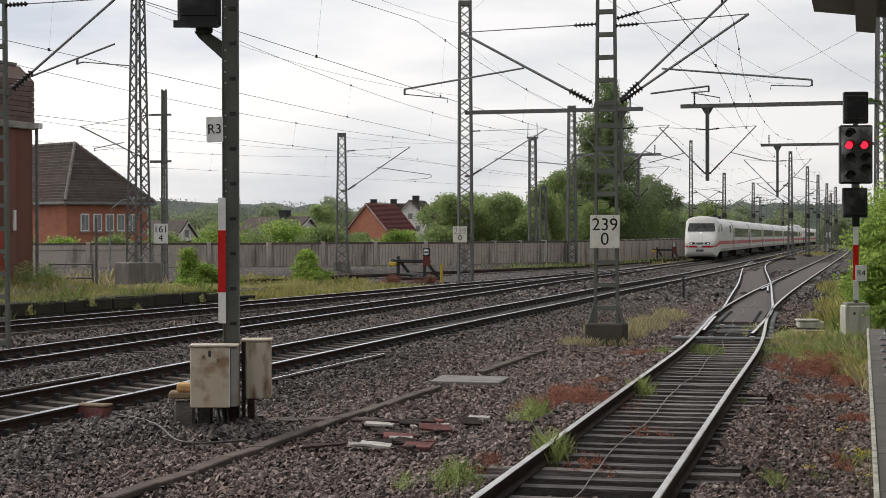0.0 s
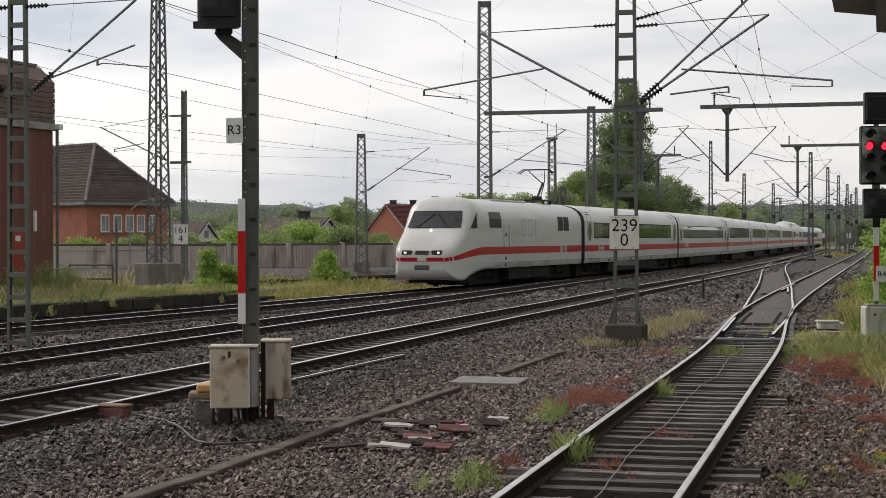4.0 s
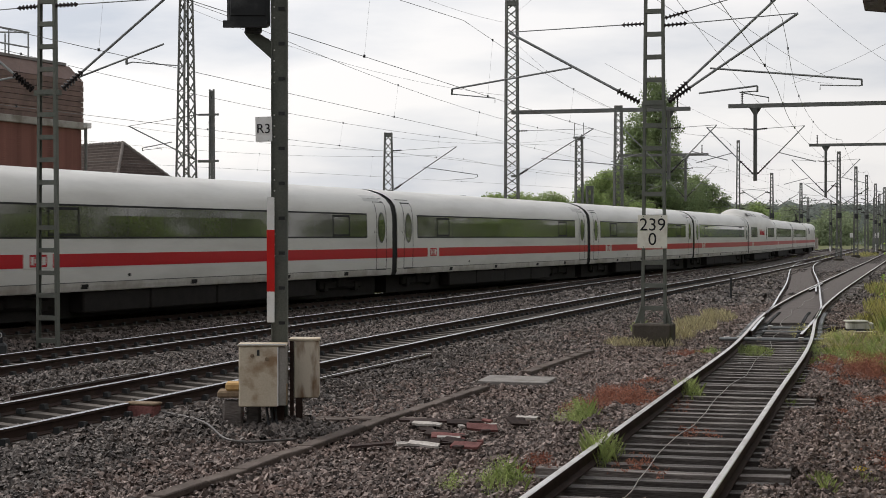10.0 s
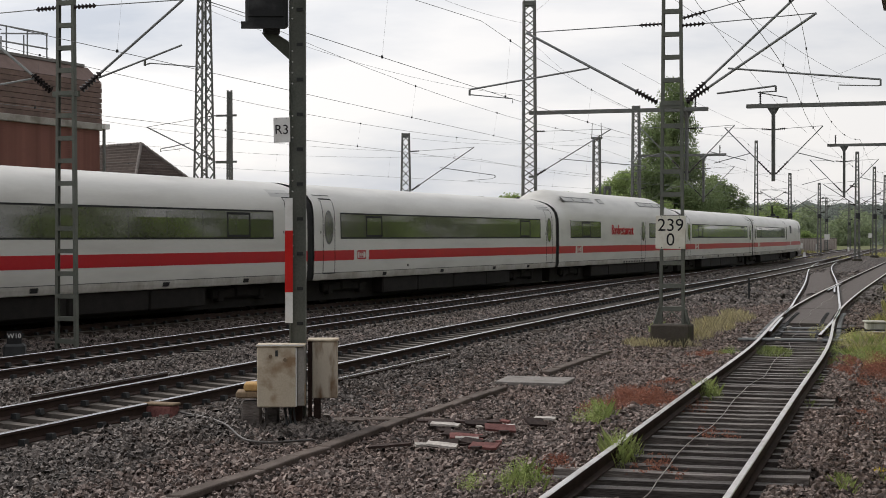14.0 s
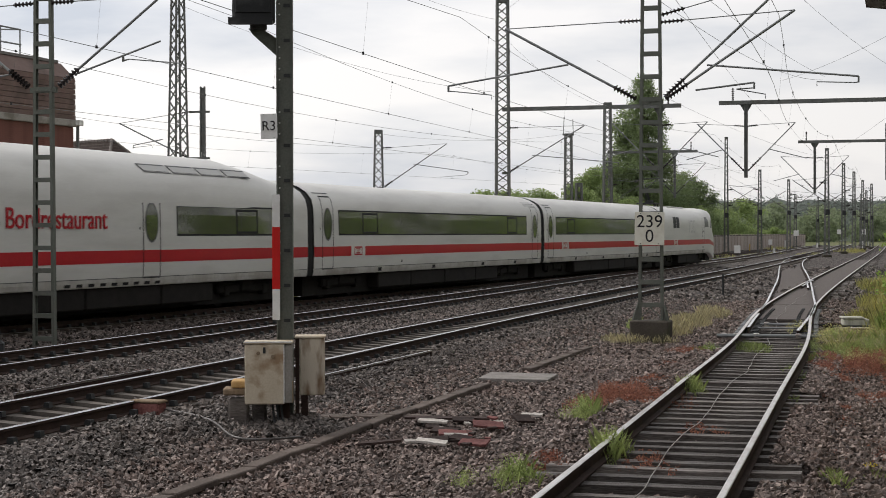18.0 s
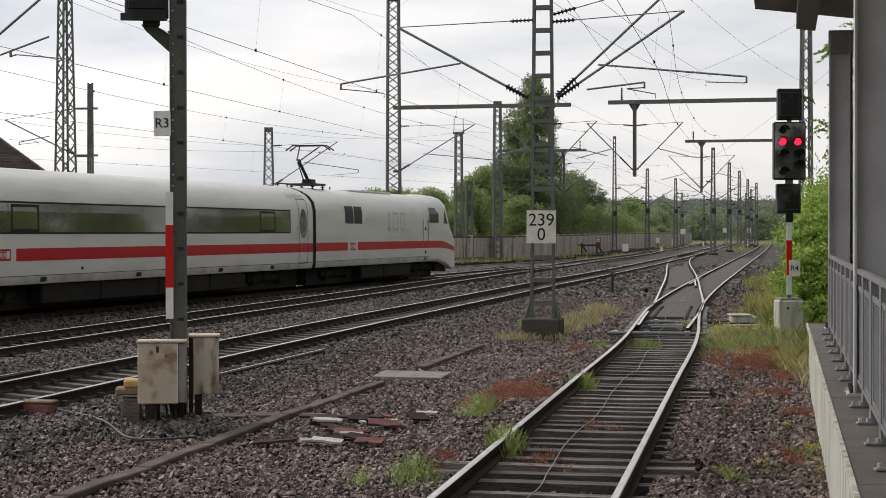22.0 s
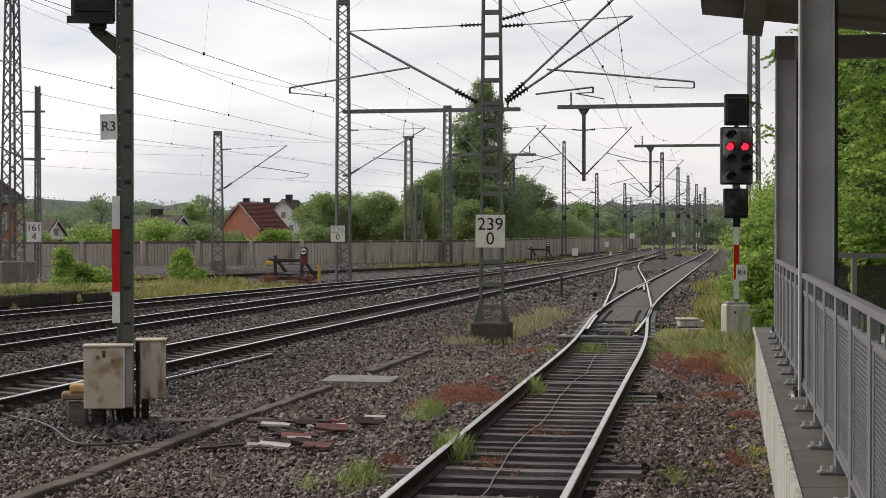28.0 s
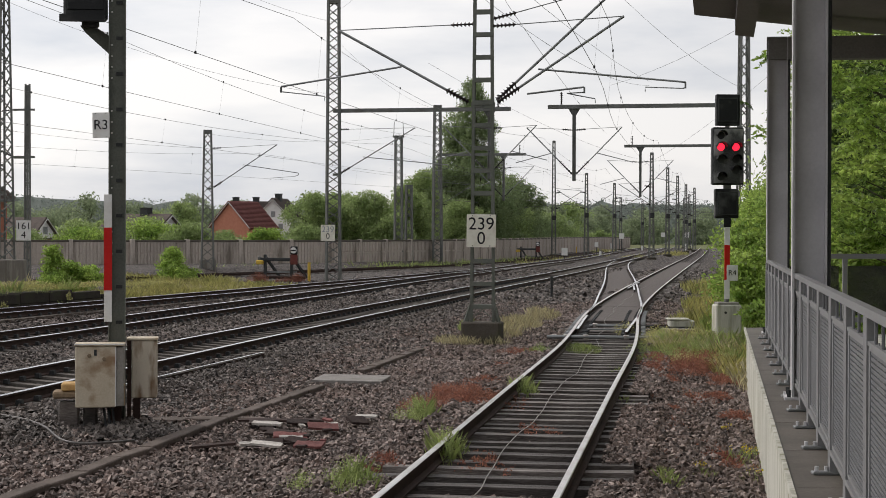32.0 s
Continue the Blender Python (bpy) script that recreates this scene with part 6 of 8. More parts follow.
# ---- two-lamp signal on the right verge ----
def signal_four():
    t = thing("railway_signal", "black colour-light signal showing two red lamps", "railway signal", pose(6.68, 39, -0.25, 0, 0, 2))
    part("plinth", B(-0.29, 0.29, -0.28, 0.28, -0.1, 0.90, 0.03), "wallconc", t, "stained white concrete plinth")
    part("plinth_cap", B(-0.24, 0.24, -0.24, 0.24, 0.90, 0.95, 0.01), "concrete", t)
    part("plinth_eye", tube(bmesh.new(), (-0.08, -0.29, 0.72), (-0.08, -0.275, 0.72), 0.03, 8), "dark", t)
    part("mast", tube(bmesh.new(), (0, 0, 0.9), (0, 0, 5.5), 0.055, 12), "galv", t)
    pl = part("mast_plate", B(-0.07, 0.05, -0.09, -0.07, 1.02, 2.66), "white", t, "white and red enamel mast plate")
    part("red_field", B(-0.072, 0.052, -0.094, -0.072, 1.46, 2.25), "red", pl)
    part("black_field", B(-0.09, 0.07, -0.10, -0.06, 2.66, 2.87), "black", t)
    main = part("main_head", B(-0.36, 0.36, -0.12, 0.12, 3.62, 4.93, 0.03), "black", t, "black lamp head")
    part("front_plate", B(-0.335, 0.335, -0.128, -0.119, 3.66, 4.89, 0.004), "sigface", main, "black face weathered pale grey between the lenses")
    for i, (lx, lz, lit) in enumerate(((-0.17, 4.48, True), (0.17, 4.48, True), (-0.17, 4.74, False), (-0.17, 3.80, False), (-0.17, 4.2, False), (0.17, 4.2, False), (0.17, 3.95, False))):
        r = 0.085
        part("lamp_lens", tube(bmesh.new(), (lx, -0.135, lz), (lx, -0.118, lz), r, 16), "redlamp" if lit else "dark", main, "lit red lens" if lit else "unlit dark lens")
        bm = bmesh.new()
        for k in range(10):
            a0, a1 = math.pi * (k / 10) , math.pi * ((k + 1) / 10)
            p = [(lx + 1.25 * r * math.cos(a), y, lz + 1.25 * r * math.sin(a)) for a in (a0, a1) for y in (-0.12, -0.36)]
            v = [bm.verts.new(q) for q in p]
            bm.faces.new((v[0], v[1], v[3], v[2]))
        bmesh.ops.remove_doubles(bm, verts=bm.verts[:], dist=0.0005)
        bmesh.ops.solidify(bm, geom=bm.faces[:], thickness=0.008)
        part("lamp_hood", bm, "black", main)
    up = part("upper_head", B(-0.27, 0.27, -0.10, 0.10, 4.97, 5.68, 0.02), "black", t, "black speed-indicator box")
    lo = part("lower_head", B(-0.29, 0.25, -0.10, 0.10, 2.86, 3.53, 0.02), "black", t, "black indicator box with a glass front")
    for hd, z0, z1 in ((up, 5.05, 5.60), (lo, 2.93, 3.46)):
        part("front_rim", B(-0.24, 0.22, -0.125, -0.10, z0, z1, 0.01), "dark", hd)
        part("front_glass", B(-0.21, 0.19, -0.130, -0.124, z0 + 0.03, z1 - 0.03), "black", hd)
    part("head_bracket", B(-0.08, 0.08, -0.05, 0.05, 3.50, 3.66), "galv", t)
    return t


signal_four()
board(6.77, 38.8, 1.37, 0.25, 0.36, [("R4", 0.17, 0.0, "ink")], "small white signal plate with black figures", 0, 0, "signal_plate", "white")


# ---- yard clutter ----
def trough():
    t = thing("cable_trough", "worn concrete cable trough lids half sunk in gravel", "cable trough", kind="structure")
    rnd = random.Random(2)
    me = bpy.data.meshes.new("lid")
    b = B(-0.09, 0.09, -0.495, 0.495, -0.05, 0.02, 0.012)
    b.to_mesh(me)
    b.free()
    y = 12.0
    while y < 37:
        if 27.5 < y < 31.0:
            y += 1.0
            continue
        x = -4.62 + 0.178 * (y - 12.0) + 0.03 * math.sin(y * 0.5)
        ob = link_mesh("lid", me, "plank", t)
        ob.matrix_basis = pose(x, y, -0.222 + rnd.uniform(-0.010, 0.008), rnd.uniform(-1, 1), rnd.uniform(-2, 2), -10.1 + rnd.uniform(-1.0, 1.0))
        y += 1.0
    for i in range(4):
        ob = link_mesh("lid", me, "plank", t)
        ob.matrix_basis = pose(-2.75 - 0.95 * i * 0.55, 22.9 - 0.12 * i, -0.255, 0, 0, 84)
    return t


trough()
ob = part("slab", B(-0.62, 0.56, -0.50, 0.50, -0.08, 0.022, 0.008), "slabgrey")
ob.matrix_world = pose(-1.36, 28.9, -0.225, 1.2, 0.5, -8)
tagged(ob, "grey concrete access slab lying in gravel", "concrete slab")
for ra, rb in ((Vector((-4.53, 25.0, 0.0)), Vector((-3.18, 32.0, 0.0))), (Vector((-7.86, 22.4, 0.05)), Vector((-7.12, 26.6, 0.05)))):
    spare = thing("spare_rail", "loose rail lying beside the main line", "rail")
    part("rail_head", bar(bmesh.new(), ra, rb, 0.04, 0.03), "railtop", spare)
    part("rail_web", bar(bmesh.new(), ra - Vector((0, 0, 0.06)), rb - Vector((0, 0, 0.06)), 0.02, 0.08), "rust", spare)
    part("rail_foot", bar(bmesh.new(), ra - Vector((0, 0, 0.12)), rb - Vector((0, 0, 0.12)), 0.12, 0.04), "rust", spare)

rnd_s = random.Random(21)
SCRAP = [(-2.52, 19.5, 0.50, 0.09, 3, "dark"), (-2.16, 19.5, 0.14, 0.09, 20, "pale"), (-1.92, 19.5, 0.36, 0.09, -9, "pale"), (-1.95, 19.62, 0.42, 0.12, -4, "dark"), (-1.72, 20.34, 0.40, 0.14, 8, "red"), (-1.44, 19.6, 0.34, 0.16, -12, "red"), (-1.70, 20.2, 0.28, 0.10, 6, "pale"),
         (-1.88, 20.7, 0.32, 0.22, -14, "dark"), (-1.98, 22.1, 1.10, 0.09, 3, "dark"), (-2.16, 21.7, 0.30, 0.12, -5, "pale"), (-1.76, 22.0, 0.28, 0.14, 8, "dark"), (-1.39, 21.3, 0.38, 0.16, 10, "red"),
         (-1.34, 21.5, 0.24, 0.08, -6, "pale"), (-2.20, 21.9, 0.34, 0.16, 4, "dark"), (-0.99, 22.0, 0.24, 0.24, 25, "dark"), (-0.90, 22.6, 0.28, 0.10, -8, "pale"), (-2.05, 21.0, 0.18, 0.12, 30, "dark"), (-1.62, 19.9, 0.26, 0.14, -25, "dark")]
SCRAP += [(rnd_s.gauss(-1.7, 0.4), rnd_s.gauss(20.9, 0.9), rnd_s.uniform(0.07, 0.18), rnd_s.uniform(0.04, 0.09), rnd_s.uniform(-60, 60), ("red", "dark", "dark", "pale")[i % 4]) for i in range(12)]
for i, (cx, cy, L, W, turn, tone) in enumerate(SCRAP):
    W *= 1.35 if L > 0.2 and W < 0.2 else 1.0
    bm = bmesh.new()
    n = 5
    up, dn = [], []
    for k in range(n + 1):
        u = -L / 2 + L * k / n
        a, b, bow = W / 2 * rnd_s.uniform(0.82, 1.0), -W / 2 * rnd_s.uniform(0.82, 1.0), rnd_s.uniform(-0.003, 0.003)
        up.append([bm.verts.new((u, y, 0.012 + bow)) for y in (a, b)])
        dn.append([bm.verts.new((u, y, -0.015 + bow)) for y in (a, b)])
    for k in range(n):
        bm.faces.new((up[k][0], up[k][1], up[k + 1][1], up[k + 1][0]))
        bm.faces.new((dn[k][0], dn[k + 1][0], dn[k + 1][1], dn[k][1]))
        for s in (0, 1):
            bm.faces.new((up[k][s], up[k + 1][s], dn[k + 1][s], dn[k][s]))
    bm.faces.new((up[0][0], dn[0][0], dn[0][1], up[0][1])), bm.faces.new((up[n][0], up[n][1], dn[n][1], dn[n][0]))
    bmesh.ops.recalc_face_normals(bm, faces=bm.faces[:])
    ob = part("board_fragment", bm, tone + "scrap")
    ob.matrix_world = pose(cx, cy, -0.205 + rnd_s.uniform(0.005, 0.03), rnd_s.uniform(3, 17), rnd_s.uniform(-6, 6), turn)
    tagged(ob, {"red": "splintered dull-red board fragment on gravel", "pale": "pale broken board fragment on gravel", "dark": "dark charred board fragment on gravel"}[tone], "board fragment", group="scattered board fragments")


def loose_cable(pts, r, label, material="cable"):
    cu = bpy.data.curves.new("loose_cable", "CURVE")
    cu.dimensions, cu.bevel_depth, cu.bevel_resolution = "3D", r, 2
    sp = cu.splines.new("NURBS")
    sp.points.add(len(pts) - 1)
    for p, q in zip(sp.points, pts):
        p.co = (*q, 1)
    sp.use_endpoint_u, sp.order_u = True, 4
    cu.materials.append(M[material])
    return tagged(new("loose_cable", cu), label, "cable")


loose_cable([(-5.75, 21.4, 0.0), (-5.55, 21.26, -0.02), (-5.19, 21.0, -0.03), (-4.85, 20.71, -0.06), (-4.6, 20.3, -0.09), (-4.40, 19.8, -0.12), (-4.21, 19.41, -0.15), (-3.97, 19.29, -0.16), (-3.75, 19.4, -0.16), (-3.62, 19.6, -0.17), (-3.5, 19.9, -0.19)], 0.015, "dark cable with a dull sheen looping over the ballast", "darkcable")
rnd_w = random.Random(8)
loose_cable([(siding(y) - 0.12 + 0.05 * math.sin(y * 0.9) + rnd_w.uniform(-0.035, 0.035), y, -0.15 if y < 43 else -0.10) for y in np.arange(11, 78, 0.8)], 0.0058, "thin grey cable lying along the sleepers")


def buffer_stop(x, y, heading, label):
    t = thing("buffer_stop", label, "buffer stop", pose(x, y, -0.1, 0, 0, heading))
    for sx in (-0.75, 0.75):
        part("post", bar(bmesh.new(), (sx, 0, 0), (sx, 0, 1.25), 0.14), "dark", t)
        part("raking_strut", bar(bmesh.new(), (sx, 0.05, 1.1), (sx + 0.55, 0.9, 0), 0.12), "dark", t)
    part("buffer_beam", B(-1.0, 1.1, -0.14, 0.06, 0.90, 1.08, 0.03), "dark", t)
    part("base_sill", B(-1.4, 1.4, -0.2, 0.5, -0.05, 0.11, 0.04), "rust", t, "rusty base sill")
    part("target_board", B(0.74, 1.14, -0.22, -0.16, 0.72, 1.26, 0.02), "buffer", t, "dull red target board")
    part("lamp_case", B(0.75, 1.13, -0.26, -0.10, 1.26, 1.70, 0.03), "black", t, "black lamp case")
    part("target_disc", tube(bmesh.new(), (0.94, -0.30, 1.48), (0.94, -0.25, 1.48), 0.165, 20), "white", t, "white stop disc with black bar")
    part("disc_bar", B(0.775, 1.105, -0.31, -0.30, 1.445, 1.515), "ink", t)
    part("tie_rail", bar(bmesh.new(), (-0.9, 0.2, 0.32), (0.95, 0.2, 0.30), 0.10), "galvlight", t)
    part("lamp_box", B(-1.22, -0.80, -0.2, 0.1, 0.72, 0.95, 0.04), "yellow", t, "yellow lamp housing")
    part("lamp_cap", B(-1.14, -0.98, -0.14, 0.04, 0.95, 1.14, 0.03), "galv", t)
    return t


buffer_stop(-8.3, 92, -14, "dark red buffer stop with a white disc at a track end")
buffer_stop(9.3, 166, -12, "distant buffer stop with a yellow lamp housing")
for mx, my, mz, mw, mh, lab in ((1.75, 148, 0.9, 0.7, 0.75, "small white board on a short post"), (13.1, 170, 0.63, 0.6, 0.75, "small white board on a short post"), (22.5, 235, 1.0, 0.5, 0.7, "small white board on a short post"),
                               (26.3, 238, 2.2, 0.7, 0.75, "small white board on a short post"), (35.3, 262, 2.4, 0.6, 0.7, "small white board on a short post"), (40.1, 270, 2.4, 0.8, 0.85, "small white board on a short post")):
    t = thing("marker_board", lab, "sign", pose(mx, my, 0, 0, 0, -5), group="lineside marker boards")
    part("plate", B(-mw / 2, mw / 2, -0.02, 0.02, mz - mh / 2, mz + mh / 2, 0.01), "white", t)
    part("post", tube(bmesh.new(), (0, 0.05, -0.3), (0, 0.05, mz), 0.04, 8), "dark", t)
for px, py in ((-6.6, 91.2), (19.5, 232)):
    ob = part("marker_post", tube(bmesh.new(), (px, py, -0.3), (px, py, 0.75), 0.08, 8), "yellow")
    tagged(ob, "short yellow marker post beside the track", "marker post")
ob = part("marker_post", tube(bmesh.new(), (siding(70) - 3.6, 70, -0.3), (siding(70) - 3.6, 70, 0.55), 0.05, 8), "dark")
tagged(ob, "short dark fouling-point post between tracks", "marker post")
for px, py, ph in ((26.2, 290, 0.75), (26.9, 291, 0.75), (30.0, 288, 1.0), (35.0, 286, 0.6), (44.5, 300, 0.9), (45.4, 301, 0.9), (19.2, 196, 0.5)):
    ob = part("marker_post", tube(bmesh.new(), (px, py, -0.3), (px, py, ph), 0.16, 8, 0.13), "white")
    tagged(ob, "short white marker post beside the track", "marker post", group="white marker posts")
wb = thing("point_lantern", "low dark point box with a small white figure plate", "point machine", pose(-12.4, 34.0, -0.28, 0, 0, 15))
part("housing", B(-0.22, 0.22, -0.2, 0.2, 0, 0.30, 0.05), "dark", wb)
part("figure_plate", B(-0.15, 0.15, -0.12, -0.10, 0.30, 0.56), "ink", wb)
writing(wb, "W10", 0.14, Matrix.Translation((0, -0.125, 0.46)), "white")


# ---- concrete barrier along the back of the yard ----
BAR = [(-64, 101), (-42, 108), (-19, 116), (-8, 123), (1.8, 142), (9.5, 178), (17.5, 226), (38, 330)]


def barrier():
    t = thing("barrier_wall", "grey-brown ribbed concrete panel barrier with posts", "wall", kind="structure")
    pts = [Vector((x, y, 0)) for x, y in BAR]
    # one ribbed panel, 4 m long
    bm = bmesh.new()
    n = 16
    for i in range(n):
        x0 = -1.9 + 3.8 * i / n
        box(bm, x0, x0 + 3.8 / n * 0.62, -0.13, 0.0, -0.5, 0.72)
        box(bm, x0, x0 + 3.8 / n * 0.62, -0.13, 0.0, 0.84, 1.52)
    box(bm, -1.95, 1.95, -0.07, 0.05, -0.5, 1.55)
    me = bpy.data.meshes.new("panel")
    bm.to_mesh(me)
    bm.free()
    bm = B(-1.95, 1.95, -0.05, 0.05, -0.5, 1.55)
    box(bm, -1.9, 1.9, -0.10, -0.05, 1.22, 1.55, 0.01)
    box(bm, -1.9, 1.9, -0.10, -0.05, -0.5, 0.35, 0.01)
    plain = bpy.data.meshes.new("panel")
    bm.to_mesh(plain)
    bm.free()
    bm = B(-0.14, 0.14, -0.16, 0.14, -0.5, 1.72, 0.02)
    post = bpy.data.meshes.new("post")
    bm.to_mesh(post)
    bm.free()
    bm = B(-2.0, 2.0, -0.13, 0.10, 1.55, 1.68, 0.02)
    cap = bpy.data.meshes.new("coping")
    bm.to_mesh(cap)
    bm.free()
    rest = 0.0
    for a, b in zip(pts[:-1], pts[1:]):
        d = b - a
        h = math.degrees(math.atan2(d.y, d.x))
        s = rest
        while s < d.length:
            c = a + d.normalized() * s
            lift = 0.15 + float(np.interp(c.y, [110, 230], [0.0, 0.18]))
            for nm, m_, o in (("panel", me, 0.0), ("coping", cap, 0.0), ("post", post, -2.0)):
                q = c + d.normalized() * o
                ob = link_mesh(nm, plain if nm == "panel" and c.x < -27 else m_, "darkbarrier" if nm == "coping" else "barrier", t)
                ob.matrix_basis = pose(q.x, q.y, lift, 0, 0, h)
            s += 4.0
        rest = s - d.length


barrier()
pier = thing("brick_pier", "short red brick pier ending a barrier wall", "wall", pose(-26.6, 117.4, 0.0, 0, 0, 15))
part("shaft", B(-0.45, 0.45, -0.35, 0.35, -0.4, 1.85, 0.02), "brick", pier)
for k in range(22):
    part("brick_course", B(-0.462, 0.462, -0.362, 0.362, -0.30 + 0.094 * k, -0.225 + 0.094 * k), "brick", pier)
part("pier_cap", B(-0.52, 0.52, -0.42, 0.42, 1.85, 1.96, 0.02), "darkbarrier", pier)


# ---- grassy platform, signal box and houses on the far side ----
def platform_left():
    t = thing("grass_platform", "overgrown platform with a dark crumbling edge wall", "platform", kind="structure")
    ys = np.linspace(-40, 61, 26)
    verts, faces = [], []
    for y in ys:
        e = main_3(y) - 1.85
        fall = 0.0 if y < 56 else (y - 56) * 0.06
        verts += [(e, y, -0.35), (e, y, 0.36 - fall), (e - 0.45, y, 0.38 - fall), (e - 26, y, 0.42 - fall), (e - 26, y, -0.4)]
    for j in range(len(ys) - 1):
        for i in range(4):
            faces.append((j * 5 + i, j * 5 + 5 + i, j * 5 + 6 + i, j * 5 + i + 1))
    faces += [(0, 1, 2, 3, 4), tuple((len(ys) - 1) * 5 + k for k in (4, 3, 2, 1, 0))]
    ob = raw("platform_body", verts, faces, "darkconc", t)
    ob.data.materials.append(M["field"])
    ob.data.polygons.foreach_set("material_index", np.array([1 if i % 4 in (2,) else 0 for i in range(len(faces))], np.int32))


platform_left()
rnd_e = random.Random(14)
crumbling = thing("platform_edge", "dark mossy stone blocks edging the overgrown platform", "platform edge", kind="structure")
y = 33.0
while y < 60.5:
    n = rnd_e.uniform(1.5, 2.8)
    fall = 0.0 if y < 56 else (y - 56) * 0.06
    for z0, z1 in ((-0.34, -0.02), (-0.01, 0.35)):
        o = part("edge_block", B(-0.30, rnd_e.uniform(0.015, 0.06), 0.01, n - 0.015, z0, z1 - fall + rnd_e.uniform(-0.035, 0.03), 0.02), "edgestone", crumbling)
        o.matrix_basis = pose(main_3(y) - 1.84, y, 0, 0, 0, math.degrees(math.atan(-(main_3(y + n) - main_3(y)) / n)))
    y += n


def signal_box():
    """Local x runs along the platform, away from the camera; its face is at y = 0."""
    h = math.degrees(math.atan2(0.97, 0.26))
    t = thing("signal_box", "dark red brick signal box with brown cladding and roof railing", "building", pose(-19.4, 61.5, 0.15, 0, 0, h))
    L, D = 17.0, 8.0
    part("wall", B(-L, 0, 0.0, D, -0.4, 6.0), "brickdark", t, "dark red clinker brick wall")
    nrow = 74
    me = bpy.data.meshes.new("brick_course")
    bm = B(-L, -0.002, -0.012, 0.0, 0.0, 0.066)
    bm.to_mesh(me)
    bm.free()
    for i in range(nrow):
        link_mesh("brick_course", me, "brickdark", t).location.z = 0.05 + i * 0.08
    part("ledge", B(-L - 0.1, 0.12, -0.14, D + 0.1, 6.0, 6.25, 0.02), "concrete", t, "weathered pale concrete ledge")
    for i in range(8):
        z = 6.25 + i * 0.19
        part("cladding_board", B(-L, 0.06 - 0.0 * i, -0.07 + 0.012 * (i % 2), D, z, z + 0.175), "clad", t)
    part("fascia", loft(bmesh.new(), [(-L, [(-0.06, 7.77), (D, 7.77), (D, 8.35), (0.55, 8.35)]), (0.05, [(-0.06, 7.77), (D, 7.77), (D, 8.35), (0.55, 8.35)])]), "clad", t)
    part("roof", B(-L - 0.05, -0.2, 0.5, D, 8.35, 8.45), "canopy", t)
    part("downpipe", tubes([(0.12, -0.12, 6.1), (0.12, -0.12, 0.0)], 0.06, 8), "galv", t)
    part("flood_lamp", B(-0.05, 0.25, -0.3, 0.1, 6.05, 6.25, 0.02), "white", t)
    part("wall_lamp", B(-1.30, -1.16, -0.10, 0.0, 2.30, 3.05, 0.02), "white", t, "narrow white wall lamp")
    part("wall_lamp", B(-9.5, -9.36, -0.10, 0.0, 2.30, 3.05, 0.02), "white", t, "narrow white wall lamp")
    d = part("door", B(-2.75, -1.85, -0.03, 0.02, 0.28, 2.35, 0.01), "reddoor", t, "faded orange-red steel door")
    part("door_frame", B(-2.82, -1.78, -0.022, 0.0, 0.25, 2.45), "dark", d)
    part("door_handle", B(-1.98, -1.92, -0.08, -0.03, 1.25, 1.42), "galvlight", d)
    part("notice_plate", B(-1.74, -1.52, -0.04, -0.012, 1.55, 2.0), "white", t)
    part("notice_plate", B(-2.45, -2.15, -0.05, -0.031, 1.95, 2.15), "white", d)
    for xx in np.arange(-7.5, -1.4, 1.25):
        part("railing_post", tube(bmesh.new(), (xx, 1.4, 8.4), (xx, 1.4, 9.5), 0.03, 6), "galvlight", t)
    for zz in (8.95, 9.5):
        part("railing_bar", tube(bmesh.new(), (-7.5, 1.4, zz), (-1.25, 1.4, zz), 0.03, 6), "galvlight", t)
    for xx in np.arange(-7.5, -1.4, 0.62):
        part("railing_post", tube(bmesh.new(), (xx, 3.4, 8.4), (xx, 3.4, 9.75), 0.028, 6), "galvlight", t)
    for zz in (8.8, 9.25, 9.75):
        part("railing_bar", tube(bmesh.new(), (-7.5, 3.4, zz), (-1.3, 3.4, zz), 0.028, 6), "galvlight", t)
    for yy in (1.4, 2.4, 3.4):
        part("railing_post", tube(bmesh.new(), (-1.3, yy, 8.4), (-1.3, yy, 9.5), 0.03, 6), "galvlight", t)
    part("railing_bar", tube(bmesh.new(), (-1.3, 1.4, 9.5), (-1.3, 3.4, 9.6), 0.03, 6), "galvlight", t)
    part("ladder_hoop", tubes([(-5.2, 1.1, 8.4), (-5.2, 1.1, 9.9), (-4.6, 1.1, 9.9), (-4.6, 1.1, 8.4)], 0.03, 6), "galvlight", t)
    return t


signal_box()


